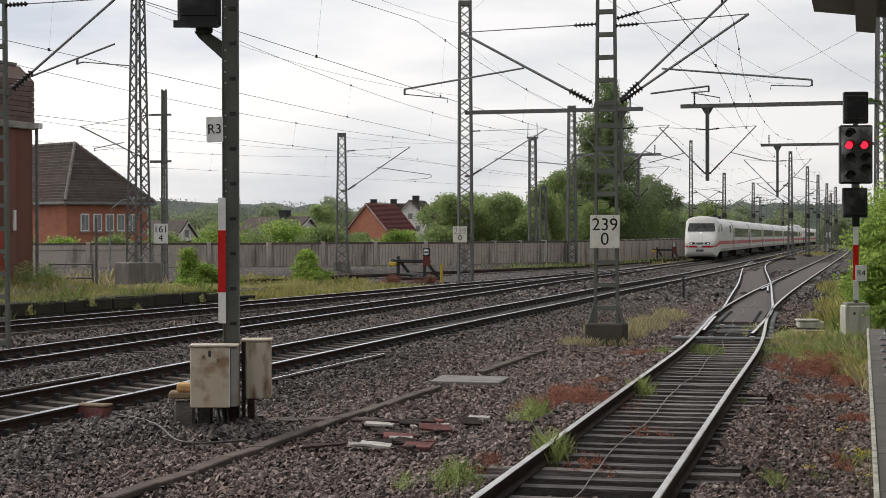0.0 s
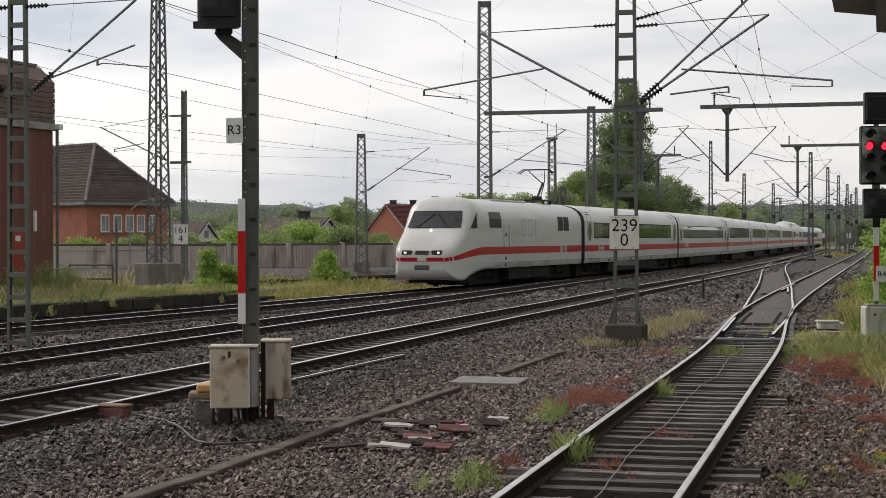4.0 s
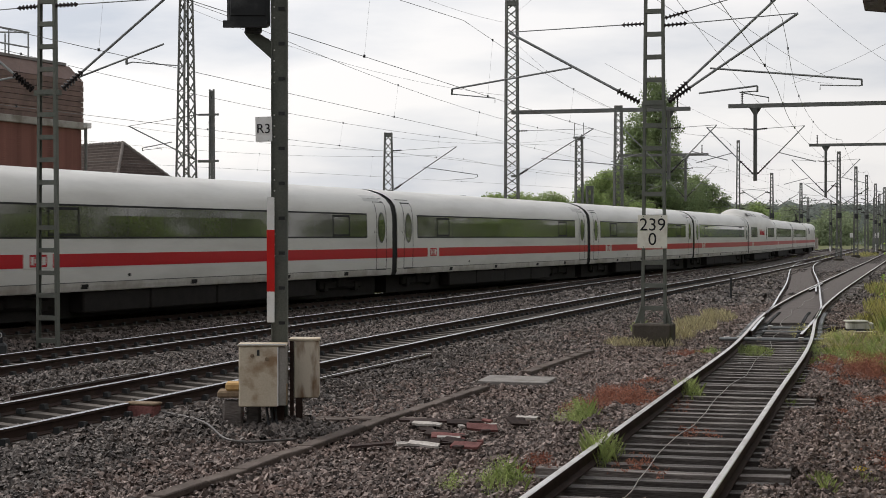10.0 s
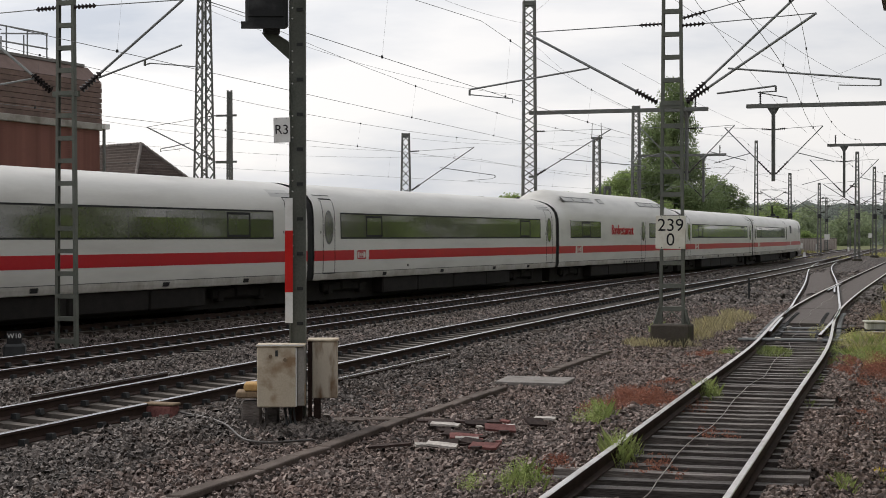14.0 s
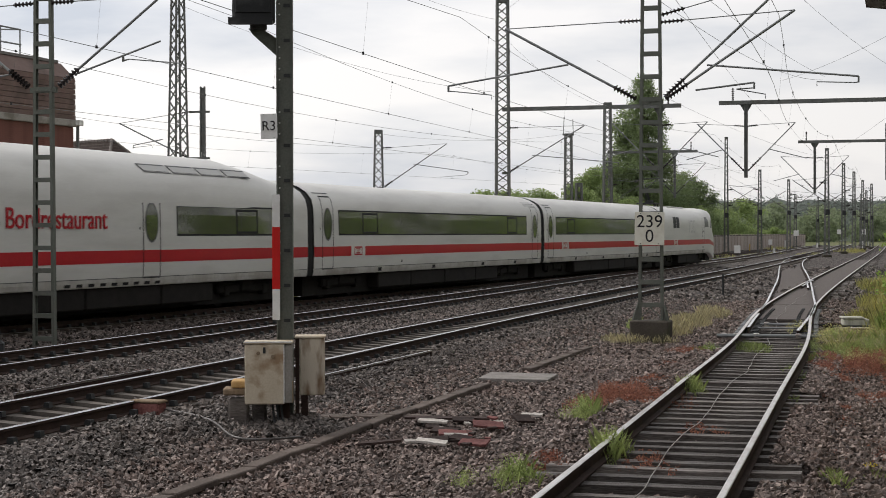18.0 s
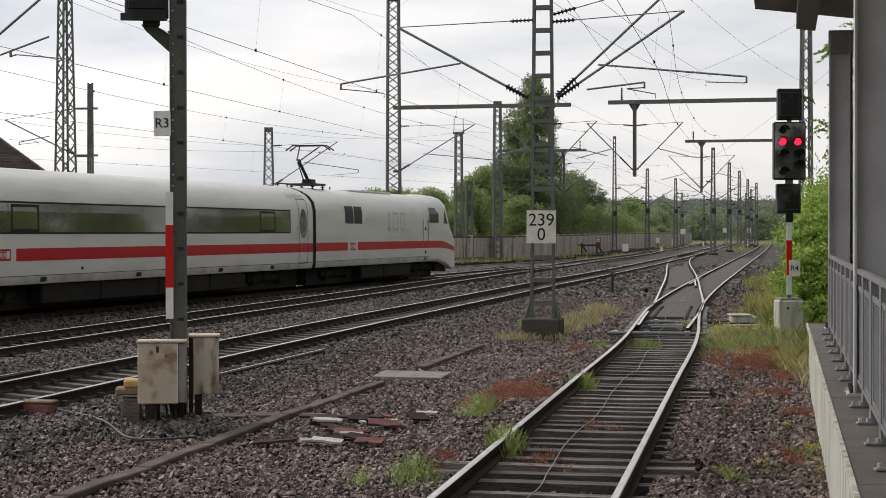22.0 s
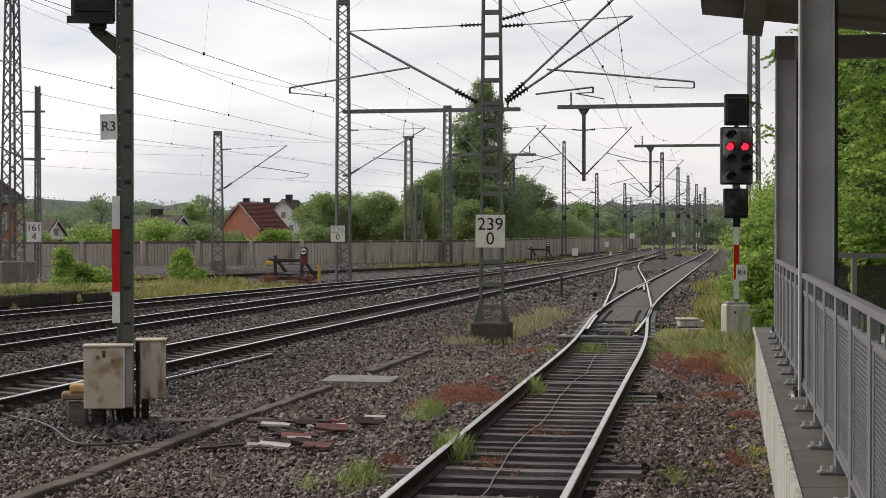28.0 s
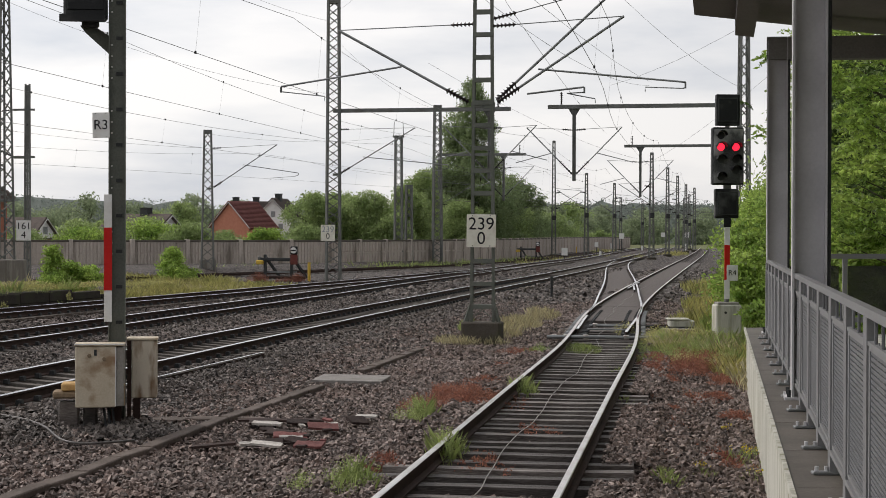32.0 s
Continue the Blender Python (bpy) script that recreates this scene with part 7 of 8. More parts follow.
def hip_house():
    """Hip end along local x at y = 0, the ridge running back along local y."""
    t = thing("brick_house", "orange-red brick house with a dark hipped tile roof", "house", pose(-33.4, 122.7, -0.3, 0, 0, 50))
    w, depth, e, r, inset = 3.5, 15.0, 5.05, 9.45, 4.2
    part("wall", B(-w, w, 0, depth, -0.4, e), "brick", t, "orange-red brick wall")
    o = 0.42
    A = [Vector(q) for q in ((-w - o, -o, e), (w + o, -o, e), (w + o, depth + o, e), (-w - o, depth + o, e), (0, inset, r), (0, depth - inset, r))]
    for nm, q in (("roof_hip", (0, 1, 4)), ("roof_slope", (1, 2, 5, 4)), ("roof_hip", (2, 3, 5)), ("roof_slope", (3, 0, 4, 5))):
        bm = bmesh.new()
        vs = [A[i] for i in q]
        f = bm.faces.new([bm.verts.new(v) for v in vs])
        bm.normal_update()
        bmesh.ops.solidify(bm, geom=[f], thickness=0.18)
        slope = part(nm, bm, "tile", t, "dark brown tile roof")
        hi = vs[2].lerp(vs[3], 0.5) if len(vs) == 4 else vs[2]
        nrm = (vs[1] - vs[0]).cross(hi - vs[0]).normalized()
        for k in range(20):
            u = (k + 0.5) / 20
            a = vs[0].lerp(vs[3] if len(vs) == 4 else vs[2], u) + nrm * 0.03
            b = vs[1].lerp(vs[2], u) + nrm * 0.03
            part("tile_course", bar(bmesh.new(), a, b, 0.05, 0.20), "tile", slope)
    up = Vector((0, 0, 0.10))
    for i, j in ((4, 0), (4, 1), (5, 2), (5, 3), (4, 5)):
        p, q = A[j] + up, A[i] + up
        n = int((q - p).length / 0.42)
        ridge_part = part("hip_ridge" if j != 5 else "ridge", tube(bmesh.new(), p, q, 0.09, 6), "tile", t)
        for k in range(n):
            part("ridge_tile", tube(bmesh.new(), p.lerp(q, k / n), p.lerp(q, (k + 0.9) / n), 0.10, 6, 0.14), "ridgetile", ridge_part)
    part("gutter", B(-w - o - 0.1, w + o + 0.1, -o - 0.14, -o, e - 0.14, e), "galvlight", t)
    part("gutter", B(-w - o - 0.14, -w - o, -o, depth, e - 0.14, e), "galvlight", t)
    part("soffit", B(-w - o, w + o, -o, depth + o, e - 0.20, e - 0.14), "concrete", t)
    for f in (0.215, 0.37, 0.52, 0.66, 0.805):
        xw = -w + 2 * w * f
        win = part("window", B(xw - 0.36, xw + 0.36, -0.05, 0.03, 2.95, 4.22), "white", t, "white framed window")
        for k in (-1, 1):
            part("pane", B(xw + k * 0.15 - 0.125, xw + k * 0.15 + 0.125, -0.065, -0.05, 3.04, 4.13), "curtain", win)
        part("sill", B(xw - 0.41, xw + 0.41, -0.14, 0.0, 2.86, 2.95), "concrete", win)
    return t


hip_house()


def gable_house(x, y, z, heading, w, depth, eave, ridge, wall, roof, label, chim=(0.35,), windows=True):
    """Gable front at local y = 0, ridge running back."""
    t = thing("gabled_house", label, "house", pose(x, y, z, 0, 0, heading))
    bm = bmesh.new()
    fr = [(-w / 2, 0, 0), (w / 2, 0, 0), (w / 2, 0, eave), (0, 0, ridge), (-w / 2, 0, eave)]
    a = [bm.verts.new(p) for p in fr]
    b = [bm.verts.new((p[0], depth, p[2])) for p in fr]
    bm.faces.new(a), bm.faces.new(b[::-1])
    for i in range(5):
        bm.faces.new((a[i], b[i], b[(i + 1) % 5], a[(i + 1) % 5]))
    bmesh.ops.recalc_face_normals(bm, faces=bm.faces[:])
    part("wall", bm, wall, t)
    for sd in (-1, 1):
        bm = bmesh.new()
        k = (ridge - eave) / (w / 2)
        p = [(0, -0.4, ridge + 0.08), (sd * (w / 2 + 0.5), -0.4, eave - 0.5 * k + 0.08), (sd * (w / 2 + 0.5), depth + 0.4, eave - 0.5 * k + 0.08), (0, depth + 0.4, ridge + 0.08)]
        bm.faces.new([bm.verts.new(q) for q in p])
        bm.normal_update()
        bmesh.ops.solidify(bm, geom=bm.faces[:], thickness=0.2)
        o = part("roof_slope", bm, roof, t)
        for i in range(1, 20):
            u = i / 20
            q0, q1 = Vector(p[0]).lerp(Vector(p[1]), u), Vector(p[3]).lerp(Vector(p[2]), u)
            part("tile_course", bar(bmesh.new(), q0 + Vector((0, 0, 0.05)), q1 + Vector((0, 0, 0.05)), 0.10, 0.03), roof, o)
        part("barge_board", bar(bmesh.new(), (0, -0.42, ridge), (sd * (w / 2 + 0.5), -0.42, eave - 0.5 * k), 0.22, 0.06), "white", t)
    for u in chim:
        c = part("chimney", B(-0.5, 0.5, depth * u, depth * u + 1.2, ridge - 0.8, ridge + 0.9, 0.03), "dark", t, "dark brick chimney")
        part("chimney_cap", B(-0.58, 0.58, depth * u - 0.08, depth * u + 1.28, ridge + 0.9, ridge + 1.02), "dark", c)
    for xw, zw in ((0.0, eave + 0.6), (-w * 0.22, eave - 1.6), (w * 0.22, eave - 1.6))[:3 if windows else 0]:
        wd = part("window", B(xw - 0.5, xw + 0.5, -0.06, 0.02, zw - 0.6, zw + 0.6), "white", t, "white framed window")
        part("pane", B(xw - 0.4, xw + 0.4, -0.075, -0.06, zw - 0.5, zw + 0.5), "curtain", wd)
    return t


gable_house(-34.3, 290, -0.3, -30, 7.8, 7.8, 4.1, 8.05, "salmon", "redtile", "small brick gabled house with a red tile roof", (), False)
gable_house(-28.3, 304, -0.3, -12, 6.4, 9.0, 5.6, 8.9, "plaster", "tile", "white plastered gabled house with a dark roof", (0.3,))
gable_house(-38.2, 322, -0.3, -88, 8.0, 10.5, 5.4, 8.6, "plaster", "tile", "grey-roofed house with two dark chimneys", (0.06, 0.42))
gable_house(-52.0, 230, -0.3, 58, 4.2, 9, 2.4, 4.6, "plaster", "tile", "small white gable house behind bushes", ())
gable_house(-33.0, 215, -0.3, 60, 7, 9, 2.4, 4.9, "plaster", "tile", "low grey-roofed house among bushes")
lf = thing("field_fence", "low green-grey tubular railing on the platform", "fence", pose(-20.17, 66, 0.35, 0, 0, 5))
for zz in (0.25, 0.80):
    part("rail_bar", tube(bmesh.new(), (0, 0, zz), (1.72, 0, zz), 0.035, 6), "galv", lf)
for xx in (0.02, 1.70):
    part("post", tube(bmesh.new(), (xx, 0, -0.2), (xx, 0, 0.83), 0.04, 6), "galv", lf)
fp = part("marker_post", tube(bmesh.new(), (-18.28, 66, 0.1), (-18.28, 66, 2.95), 0.05, 8), "galv")
tagged(fp, "slender grey steel post on the platform", "post")
lp = thing("street_lamp", "slender grey street lamp with a curved arm", "street lamp", pose(-26.5, 98, 0, 0, 0, 0))
part("pole", tube(bmesh.new(), (0, 0, -0.3), (0, 0, 3.2), 0.05, 8), "galvlight", lp)
part("arm", tubes([(0, 0, 3.2), (0.15, 0, 3.9), (0.7, 0, 4.35), (1.5, 0, 4.5)], 0.04, 6), "galvlight", lp)
part("lamp_head", B(1.4, 2.1, -0.12, 0.12, 4.42, 4.55, 0.03), "galvlight", lp)


# ---- the near platform: wall, railing, posts, canopy ----
def edge(y):
    return 0.434 + 0.167 * y


def platform_right():
    t = thing("platform", "raised concrete platform with a streaked pale edge wall", "platform", kind="structure")
    ys = [3.0, 9, 15, 21, 27.7]
    verts, faces = [], []
    for y in ys:
        verts += [(edge(y), y, -0.5), (edge(y), y, 0.62), (edge(y) + 7, y, 0.62), (edge(y) + 7, y, -0.5)]
    for j in range(len(ys) - 1):
        for i in range(3):
            faces.append((j * 4 + i, j * 4 + 4 + i, j * 4 + 5 + i, j * 4 + i + 1))
    faces += [(0, 1, 2, 3), (19, 18, 17, 16)]
    raw("edge_wall", verts, faces, "wallconc", t, "pale concrete wall streaked with moss")
    for j in range(14):
        y0, y1 = 3.0 + j * 1.765, 3.0 + (j + 1) * 1.765 - 0.012
        bm = bmesh.new()
        v = [bm.verts.new(p) for p in ((edge(y0) - 0.03, y0, 0.62), (edge(y1) - 0.03, y1, 0.62), (edge(y1) + 0.42, y1, 0.62), (edge(y0) + 0.42, y0, 0.62))]
        f = bm.faces.new(v)
        r = bmesh.ops.extrude_face_region(bm, geom=[f])
        for q in r["geom"]:
            if isinstance(q, bmesh.types.BMVert):
                q.co.z += 0.10
        bmesh.ops.recalc_face_normals(bm, faces=bm.faces[:])
        part("coping_stone", bm, "coping", t)
        part("edge_strip", bar(bmesh.new(), (edge(y0) - 0.032, y0, 0.705), (edge(y1) - 0.032, y1, 0.705), 0.03, 0.05), "wallconc", t)
    x0 = siding(0) + 1.72
    part("platform_slab", B(x0, x0 + 8, -14, 3.0, -0.5, 0.72), "concrete", t)


platform_right()


def railing():
    t = thing("platform_railing", "grey painted steel railing with perforated infill panels", "railing")
    off = 0.25

    def pt(y, z, o=0.0):
        return Vector((edge(y) + off + o, y, z))
    ys = [2.94 + 1.28 * i for i in range(18)]
    part("top_rail", bar(bmesh.new(), pt(ys[0], 1.845), pt(ys[-1], 1.845), 0.05, 0.042), "railing", t)
    part("lower_rail", bar(bmesh.new(), pt(ys[0], 0.86), pt(ys[-1], 0.86), 0.04, 0.03), "railing", t)
    part("upper_rail", bar(bmesh.new(), pt(ys[0], 1.70), pt(ys[-1], 1.70), 0.03, 0.02), "railing", t)
    for i, y in enumerate(ys):
        part("post", bar(bmesh.new(), pt(y, 0.74), pt(y, 1.83), 0.05, 0.06), "railing", t)
        f = part("foot_bracket", B(edge(y) + off - 0.13, edge(y) + off + 0.05, y - 0.04, y + 0.04, 0.72, 0.742, 0.006), "galvlight", t)
        for bx in (0.04, 0.10):
            part("bolt", tube(bmesh.new(), (edge(y) + off - bx, y, 0.742), (edge(y) + off - bx, y, 0.772), 0.014, 6), "postgrey", f)
        if i < len(ys) - 1:
            a, b = y + 0.08, ys[i + 1] - 0.08
            p = part("infill_panel", bmesh.new(), "railing", t)
            bm = bmesh.new()
            for q, r in ((pt(a, 0.90), pt(a, 1.68)), (pt(b, 0.90), pt(b, 1.68)), (pt(a, 0.90), pt(b, 0.90)), (pt(a, 1.68), pt(b, 1.68))):
                bar(bm, q, r, 0.022)
            bm.to_mesh(p.data)
            bm.free()
            bm = bmesh.new()
            z = 0.93
            while z < 1.66:
                bar(bm, pt(a, z), pt(b, z), 0.007, 0.018)
                z += 0.026
            for k in range(1, 8):
                yy = a + (b - a) * k / 8
                bar(bm, pt(yy, 0.90, 0.008), pt(yy, 1.72, 0.008), 0.004, 0.012)
            s = part("infill_slats", bm, "mesh", p, "perforated grey sheet")
            s["kind"] = "stuff"
            for k in (0.2, 0.5, 0.8):
                part("spacer", tube(bmesh.new(), pt(a + (b - a) * k, 1.70), pt(a + (b - a) * k, 1.83), 0.008, 6), "mesh", t)
    return t


railing()


def canopy_post(x, y, ztop, beam):
    t = thing("canopy_post", "grey painted steel H-section canopy post", "post", pose(x, y, 0.72, 0, 0, -9.5), group="canopy posts")
    h = ztop - 0.72
    for sd in (-1, 1):
        part("flange", B(sd * 0.145 - 0.010, sd * 0.145 + 0.010, -0.14, 0.14, 0, h), "postgrey", t)
    part("web", B(-0.14, 0.14, -0.012, 0.012, 0, h), "postgrey", t)
    part("base_plate", B(-0.22, 0.22, -0.2, 0.2, -0.02, 0.025), "postgrey", t)
    for bx in (-0.18, 0.18):
        for by in (-0.16, 0.16):
            part("anchor_bolt", tube(bmesh.new(), (bx, by, 0.02), (bx, by, 0.09), 0.02, 6), "dark", t)
    part("downpipe", tube(bmesh.new(), (0.17, -0.10, 0.0), (0.17, -0.10, h), 0.02, 8), "dark", t)
    if beam:
        part("cross_beam", B(-0.16, 5.2, -0.14, 0.14, h - 0.34, h), "canopy", t, "dark steel cross beam")
    return t


canopy_post(3.40, 15.6, 5.4, True)
canopy_post(5.20, 26.0, 5.22, True)


def canopy():
    t = thing("canopy", "dark flat platform canopy with a deep edge", "canopy", kind="structure")
    def slab(name, a, b, y0, y1, z0, z1):
        bm = bmesh.new()
        lo = [bm.verts.new((a + 0.167 * y, y, z - 0.10 * (a + 0.43))) for y in (y0, y1) for z in (z0, z1)]
        hi = [bm.verts.new((b + 0.167 * y, y, z - 0.10 * (b + 0.43))) for y in (y0, y1) for z in (z0, z1)]
        for f in ((lo[0], lo[1], lo[3], lo[2]), (hi[0], hi[2], hi[3], hi[1]), (lo[0], lo[2], hi[2], hi[0]), (lo[1], hi[1], hi[3], lo[3]), (lo[0], hi[0], hi[1], lo[1]), (lo[2], lo[3], hi[3], hi[2])):
            bm.faces.new(f)
        bmesh.ops.recalc_face_normals(bm, faces=bm.faces[:])
        return part(name, bm, "canopy", t)
    slab("roof_slab", -0.43, 7.5, -10, 27.4, 5.74, 6.05)
    slab("edge_beam", 0.22, 0.52, -10, 27.2, 5.46, 5.74)
    slab("edge_beam", 4.2, 4.5, -10, 27.2, 5.46, 5.74)


canopy()
hf = thing("access_fence", "dark grey steel fence behind the platform", "fence", pose(6.9, 27.9, 0.72, 0, 0, 0))
for zz in (0.12, 1.16):
    part("rail_bar", B(-1.2, 5.5, -0.03, 0.03, zz - 0.04, zz + 0.04), "railing", hf)
for xx in np.arange(-1.15, 5.5, 0.95):
    part("post", B(xx - 0.035, xx + 0.035, -0.035, 0.035, -0.05, 1.2), "railing", hf)
for xx in np.arange(-1.1, 5.4, 0.95):
    part("infill_panel", B(xx, xx + 0.8, 0.0, 0.012, 0.2, 1.0), "smoked", hf, "smoked glass panel")


# ---- plants ----
def quads(centers, size, rnd, aspect=0.55, flat=0.0):
    """Small leaf faces at random turns."""
    k = len(centers)
    u = rnd.normal(size=(k, 3))
    u[:, 2] *= 1 - flat
    u /= np.linalg.norm(u, axis=1, keepdims=True)
    w = np.cross(u, rnd.normal(size=(k, 3)))
    w /= np.linalg.norm(w, axis=1, keepdims=True)
    s = size * rnd.uniform(0.6, 1.4, (k, 1))
    a, b = u * s, w * s * aspect
    v = np.stack([centers - a, centers + b * 0.9, centers + a, centers - b * 0.9], 1).reshape(-1, 3)
    f = np.arange(4 * k).reshape(k, 4)
    return v, f


def crown_points(rnd, lobes, per, spread, count, twigs=True):
    """Leaf centres gathered in twiggy clumps on uneven lobes (cx, cy, cz, rx, ry, rz)."""
    out = []
    for cx, cy, cz, rx, ry, rz in lobes:
        d = rnd.normal(size=(per, 3))
        d /= np.linalg.norm(d, axis=1, keepdims=True)
        r = rnd.uniform(0.45, 1.05, (per, 1)) ** 0.6
        clumps = np.array([cx, cy, cz]) + d * r * np.array([rx, ry, rz])
        n = count
        leaf = clumps[:, None, :] + np.clip(rnd.normal(size=(per, n, 3)), *((-2.4, 2.4) if twigs else (-1.5, 1.5))) * spread * np.array([1, 1, 0.7])
        out.append(leaf.reshape(-1, 3))
        if not twigs:
            continue
        # loose twigs standing out of the lobe
        k = max(2, per // 3)
        d = rnd.normal(size=(k, 3))
        d[:, 2] = np.abs(d[:, 2]) + 0.2
        d /= np.linalg.norm(d, axis=1, keepdims=True)
        reach = rnd.uniform(1.0, 1.75, (k, 1, 1)) * np.linspace(0.65, 1.0, max(4, n // 3))[None, :, None]
        twig = np.array([cx, cy, cz]) + d[:, None, :] * reach * np.array([rx, ry, rz]) + rnd.normal(size=(k, max(4, n // 3), 3)) * spread * 0.35
        out.append(twig.reshape(-1, 3))
    return np.concatenate(out)


def tree(x, y, z, height, width, label, material="leafmid", seed=1, leaf=0.16, lobes=9, per=46, trunk=0.18, narrow=False, low=0.12, name="tree", tuft=None, dense=0):
    rnd = np.random.RandomState(seed)
    t = thing(name, label, "tree" if name == "tree" else "bush", pose(x, y, z))
    bm = bmesh.new()
    tube(bm, (0, 0, -0.3), (0, 0, height * 0.45), trunk, 7, trunk * 0.6)
    tube(bm, (0, 0, height * 0.45), (0.05 * width, 0, height * 0.85), trunk * 0.6, 6, trunk * 0.15)
    L = []
    ring_n = 1 if narrow else 2
    for i in range(lobes * ring_n):
        u = (i // ring_n) / max(1, lobes - 1)
        zc = height * (low + 0.08 + (0.86 - low) * u) if narrow else height * (low + 0.10 + (0.74 - low) * u)
        prof = 0.5 + 0.5 * math.sin(math.pi * min(1, 0.3 + 0.7 * u)) if narrow else math.sqrt(max(0.05, 1 - ((u - 0.38) / 0.80) ** 2))
        a, rr = rnd.uniform(0, 3.14) + 3.14 * (i % 2), rnd.uniform(0.35, 0.62) * width / 2 * prof
        if narrow:
            rr *= 0.4
        cx, cy = rr * math.cos(a), rr * math.sin(a)
        r = width / 2 * prof * rnd.uniform(0.38, 0.62)
        if narrow:
            r *= 1.45
        L.append((cx, cy, zc, r, r, height / lobes * rnd.uniform(0.9, 1.5) if narrow else min(max(0.7 * r, 0.09 * height), 0.16 * height)))
        tube(bm, (0, 0, max(0.1, zc - 0.18 * height)), (cx * 1.2, cy * 1.2, zc), trunk * 0.35, 5, trunk * 0.1)
    part("trunk", bm, "bark", t)
    pts = crown_points(rnd, L, per, tuft or width * 0.045 + 0.10, dense or (22 if y < 75 else 17 if y < 200 else 9), y < 120)
    pts = pts[pts[:, 2] > 0.05]
    v, f = quads(pts, leaf, rnd)
    raw("crown", v.tolist(), f.tolist(), material, t)
    return t


def blades(name, spots, material, label, seed, category="grass"):
    """spots: (x, y, z, rx, ry, count, height, lean) - tufts of narrow blades."""
    rnd = np.random.RandomState(seed)
    V, F, n0 = [], [], 0
    for x, y, z, rx, ry, count, h, lean in spots:
        a, r = rnd.uniform(0, 6.283, count), np.sqrt(rnd.uniform(0, 1, count))
        bx, by = x + rx * r * np.cos(a), y + ry * r * np.sin(a)
        hh = h * rnd.uniform(0.35, 1.2, count) * (1 - 0.45 * r)
        d, wv = rnd.uniform(0, 6.283, count), rnd.uniform(0.0009, 0.0022, count) * max(1.0, y / 42)
        lx, ly = lean * hh * np.cos(d), lean * hh * np.sin(d)
        px, py = -np.sin(d) * wv, np.cos(d) * wv
        bz = np.full(count, z)
        v = np.stack([np.stack([bx - px, by - py, bz], 1), np.stack([bx + px, by + py, bz], 1),
                      np.stack([bx + lx * 0.4 + px * 0.8, by + ly * 0.4 + py * 0.8, bz + hh * 0.62], 1), np.stack([bx + lx, by + ly, bz + hh], 1),
                      np.stack([bx + lx * 0.4 - px * 0.8, by + ly * 0.4 - py * 0.8, bz + hh * 0.62], 1)], 1)
        V.append(v.reshape(-1, 3))
        F.append(np.arange(5 * count).reshape(count, 5) + n0)
        n0 += 5 * count
    ob = raw(name, np.concatenate(V).tolist(), np.concatenate(F).tolist(), material)
    return tagged(ob, label, category, kind="stuff")


def herbs(name, spots, material, label, seed, leaf=0.02, category="weeds"):
    rnd = np.random.RandomState(seed)
    P = []
    for x, y, z, rx, ry, count, h in spots:
        a, r = rnd.uniform(0, 6.283, count), rnd.uniform(0, 1, count) ** 0.8
        r = r * (0.75 + 0.35 * np.sin(3 * a + x * 7))
        st = np.stack([x + rx * r * np.cos(a), y + ry * r * np.sin(a), np.full(count, z)], 1)
        top = h * rnd.uniform(0.3, 1.1, count) * (1 - 0.5 * r * r)
        for k in range(7):
            q = st.copy()
            q[:, 2] += top * (k + 0.4) / 7
            q[:, :2] += rnd.normal(size=(count, 2)) * 0.02
            P.append(q)
    v, f = quads(np.concatenate(P), leaf, rnd, 0.5)
    return tagged(raw(name, v.tolist(), f.tolist(), material), label, category, kind="stuff")


G0 = -0.27
herbs("red_weeds", [(0.40, 25.2, G0, 0.98, 2.4, 2300, 0.24), (0.85, 28.0, G0, 0.40, 1.2, 400, 0.18), (1.85, 35.2, G0, 0.57, 1.8, 436, 0.16), (1.3, 32.0, G0, 0.34, 1.4, 163, 0.10), (4.7, 31.2, G0, 0.75, 1.9, 1300, 0.30), (4.2, 31.8, G0, 0.5, 1.6, 500, 0.2), (4.9, 33.8, G0, 0.69, 1.8, 500, 0.26), (4.3, 26.2, G0, 0.35, 0.7, 160, 0.1), (3.2, 26.5, G0, 0.28, 0.9, 150, 0.1), (4.15, 23.3, G0, 0.3, 0.6, 130, 0.1), (2.9, 21.6, G0, 0.2, 0.7, 110, 0.08), (3.35, 24.0, G0, 0.2, 1.0, 160, 0.10), (3.9, 28.6, G0, 0.3, 1.2, 300, 0.16), (3.95, 30.6, G0, 0.4, 1.8, 1000, 0.20), (4.3, 33.0, G0, 0.4, 1.6, 700, 0.22), (5.2, 32.6, G0, 0.5, 1.2, 500, 0.30), (4.9, 29.0, G0, 0.35, 1.2, 260, 0.14), (2.55, 19.2, G0, 0.14, 0.7, 90, 0.08),
      (3.1, 22.4, G0, 0.29, 1.4, 163, 0.08), (3.9, 26.0, G0, 0.40, 1.8, 163, 0.09), (-0.52, 17.9, G0, 0.26, 0.7, 420, 0.20), (-0.2, 23.3, G0, 0.23, 0.8, 109, 0.10), (0.5, 17.9, G0 + 0.08, 0.34, 1.1, 72, 0.06), (1.2, 21.0, G0 + 0.08, 0.34, 0.9, 72, 0.05), (3.2, 19.0, G0, 0.34, 1.6, 127, 0.06),
      (-9.3, 91.4, -0.28, 0.7, 0.35, 900, 0.5), (-7.2, 91.2, -0.28, 0.55, 0.35, 800, 0.5), (-7.9, 91.3, -0.28, 0.9, 0.3, 300, 0.25)],
     "redherb", "patches of low reddish stonecrop on the gravel", 31, 0.016)
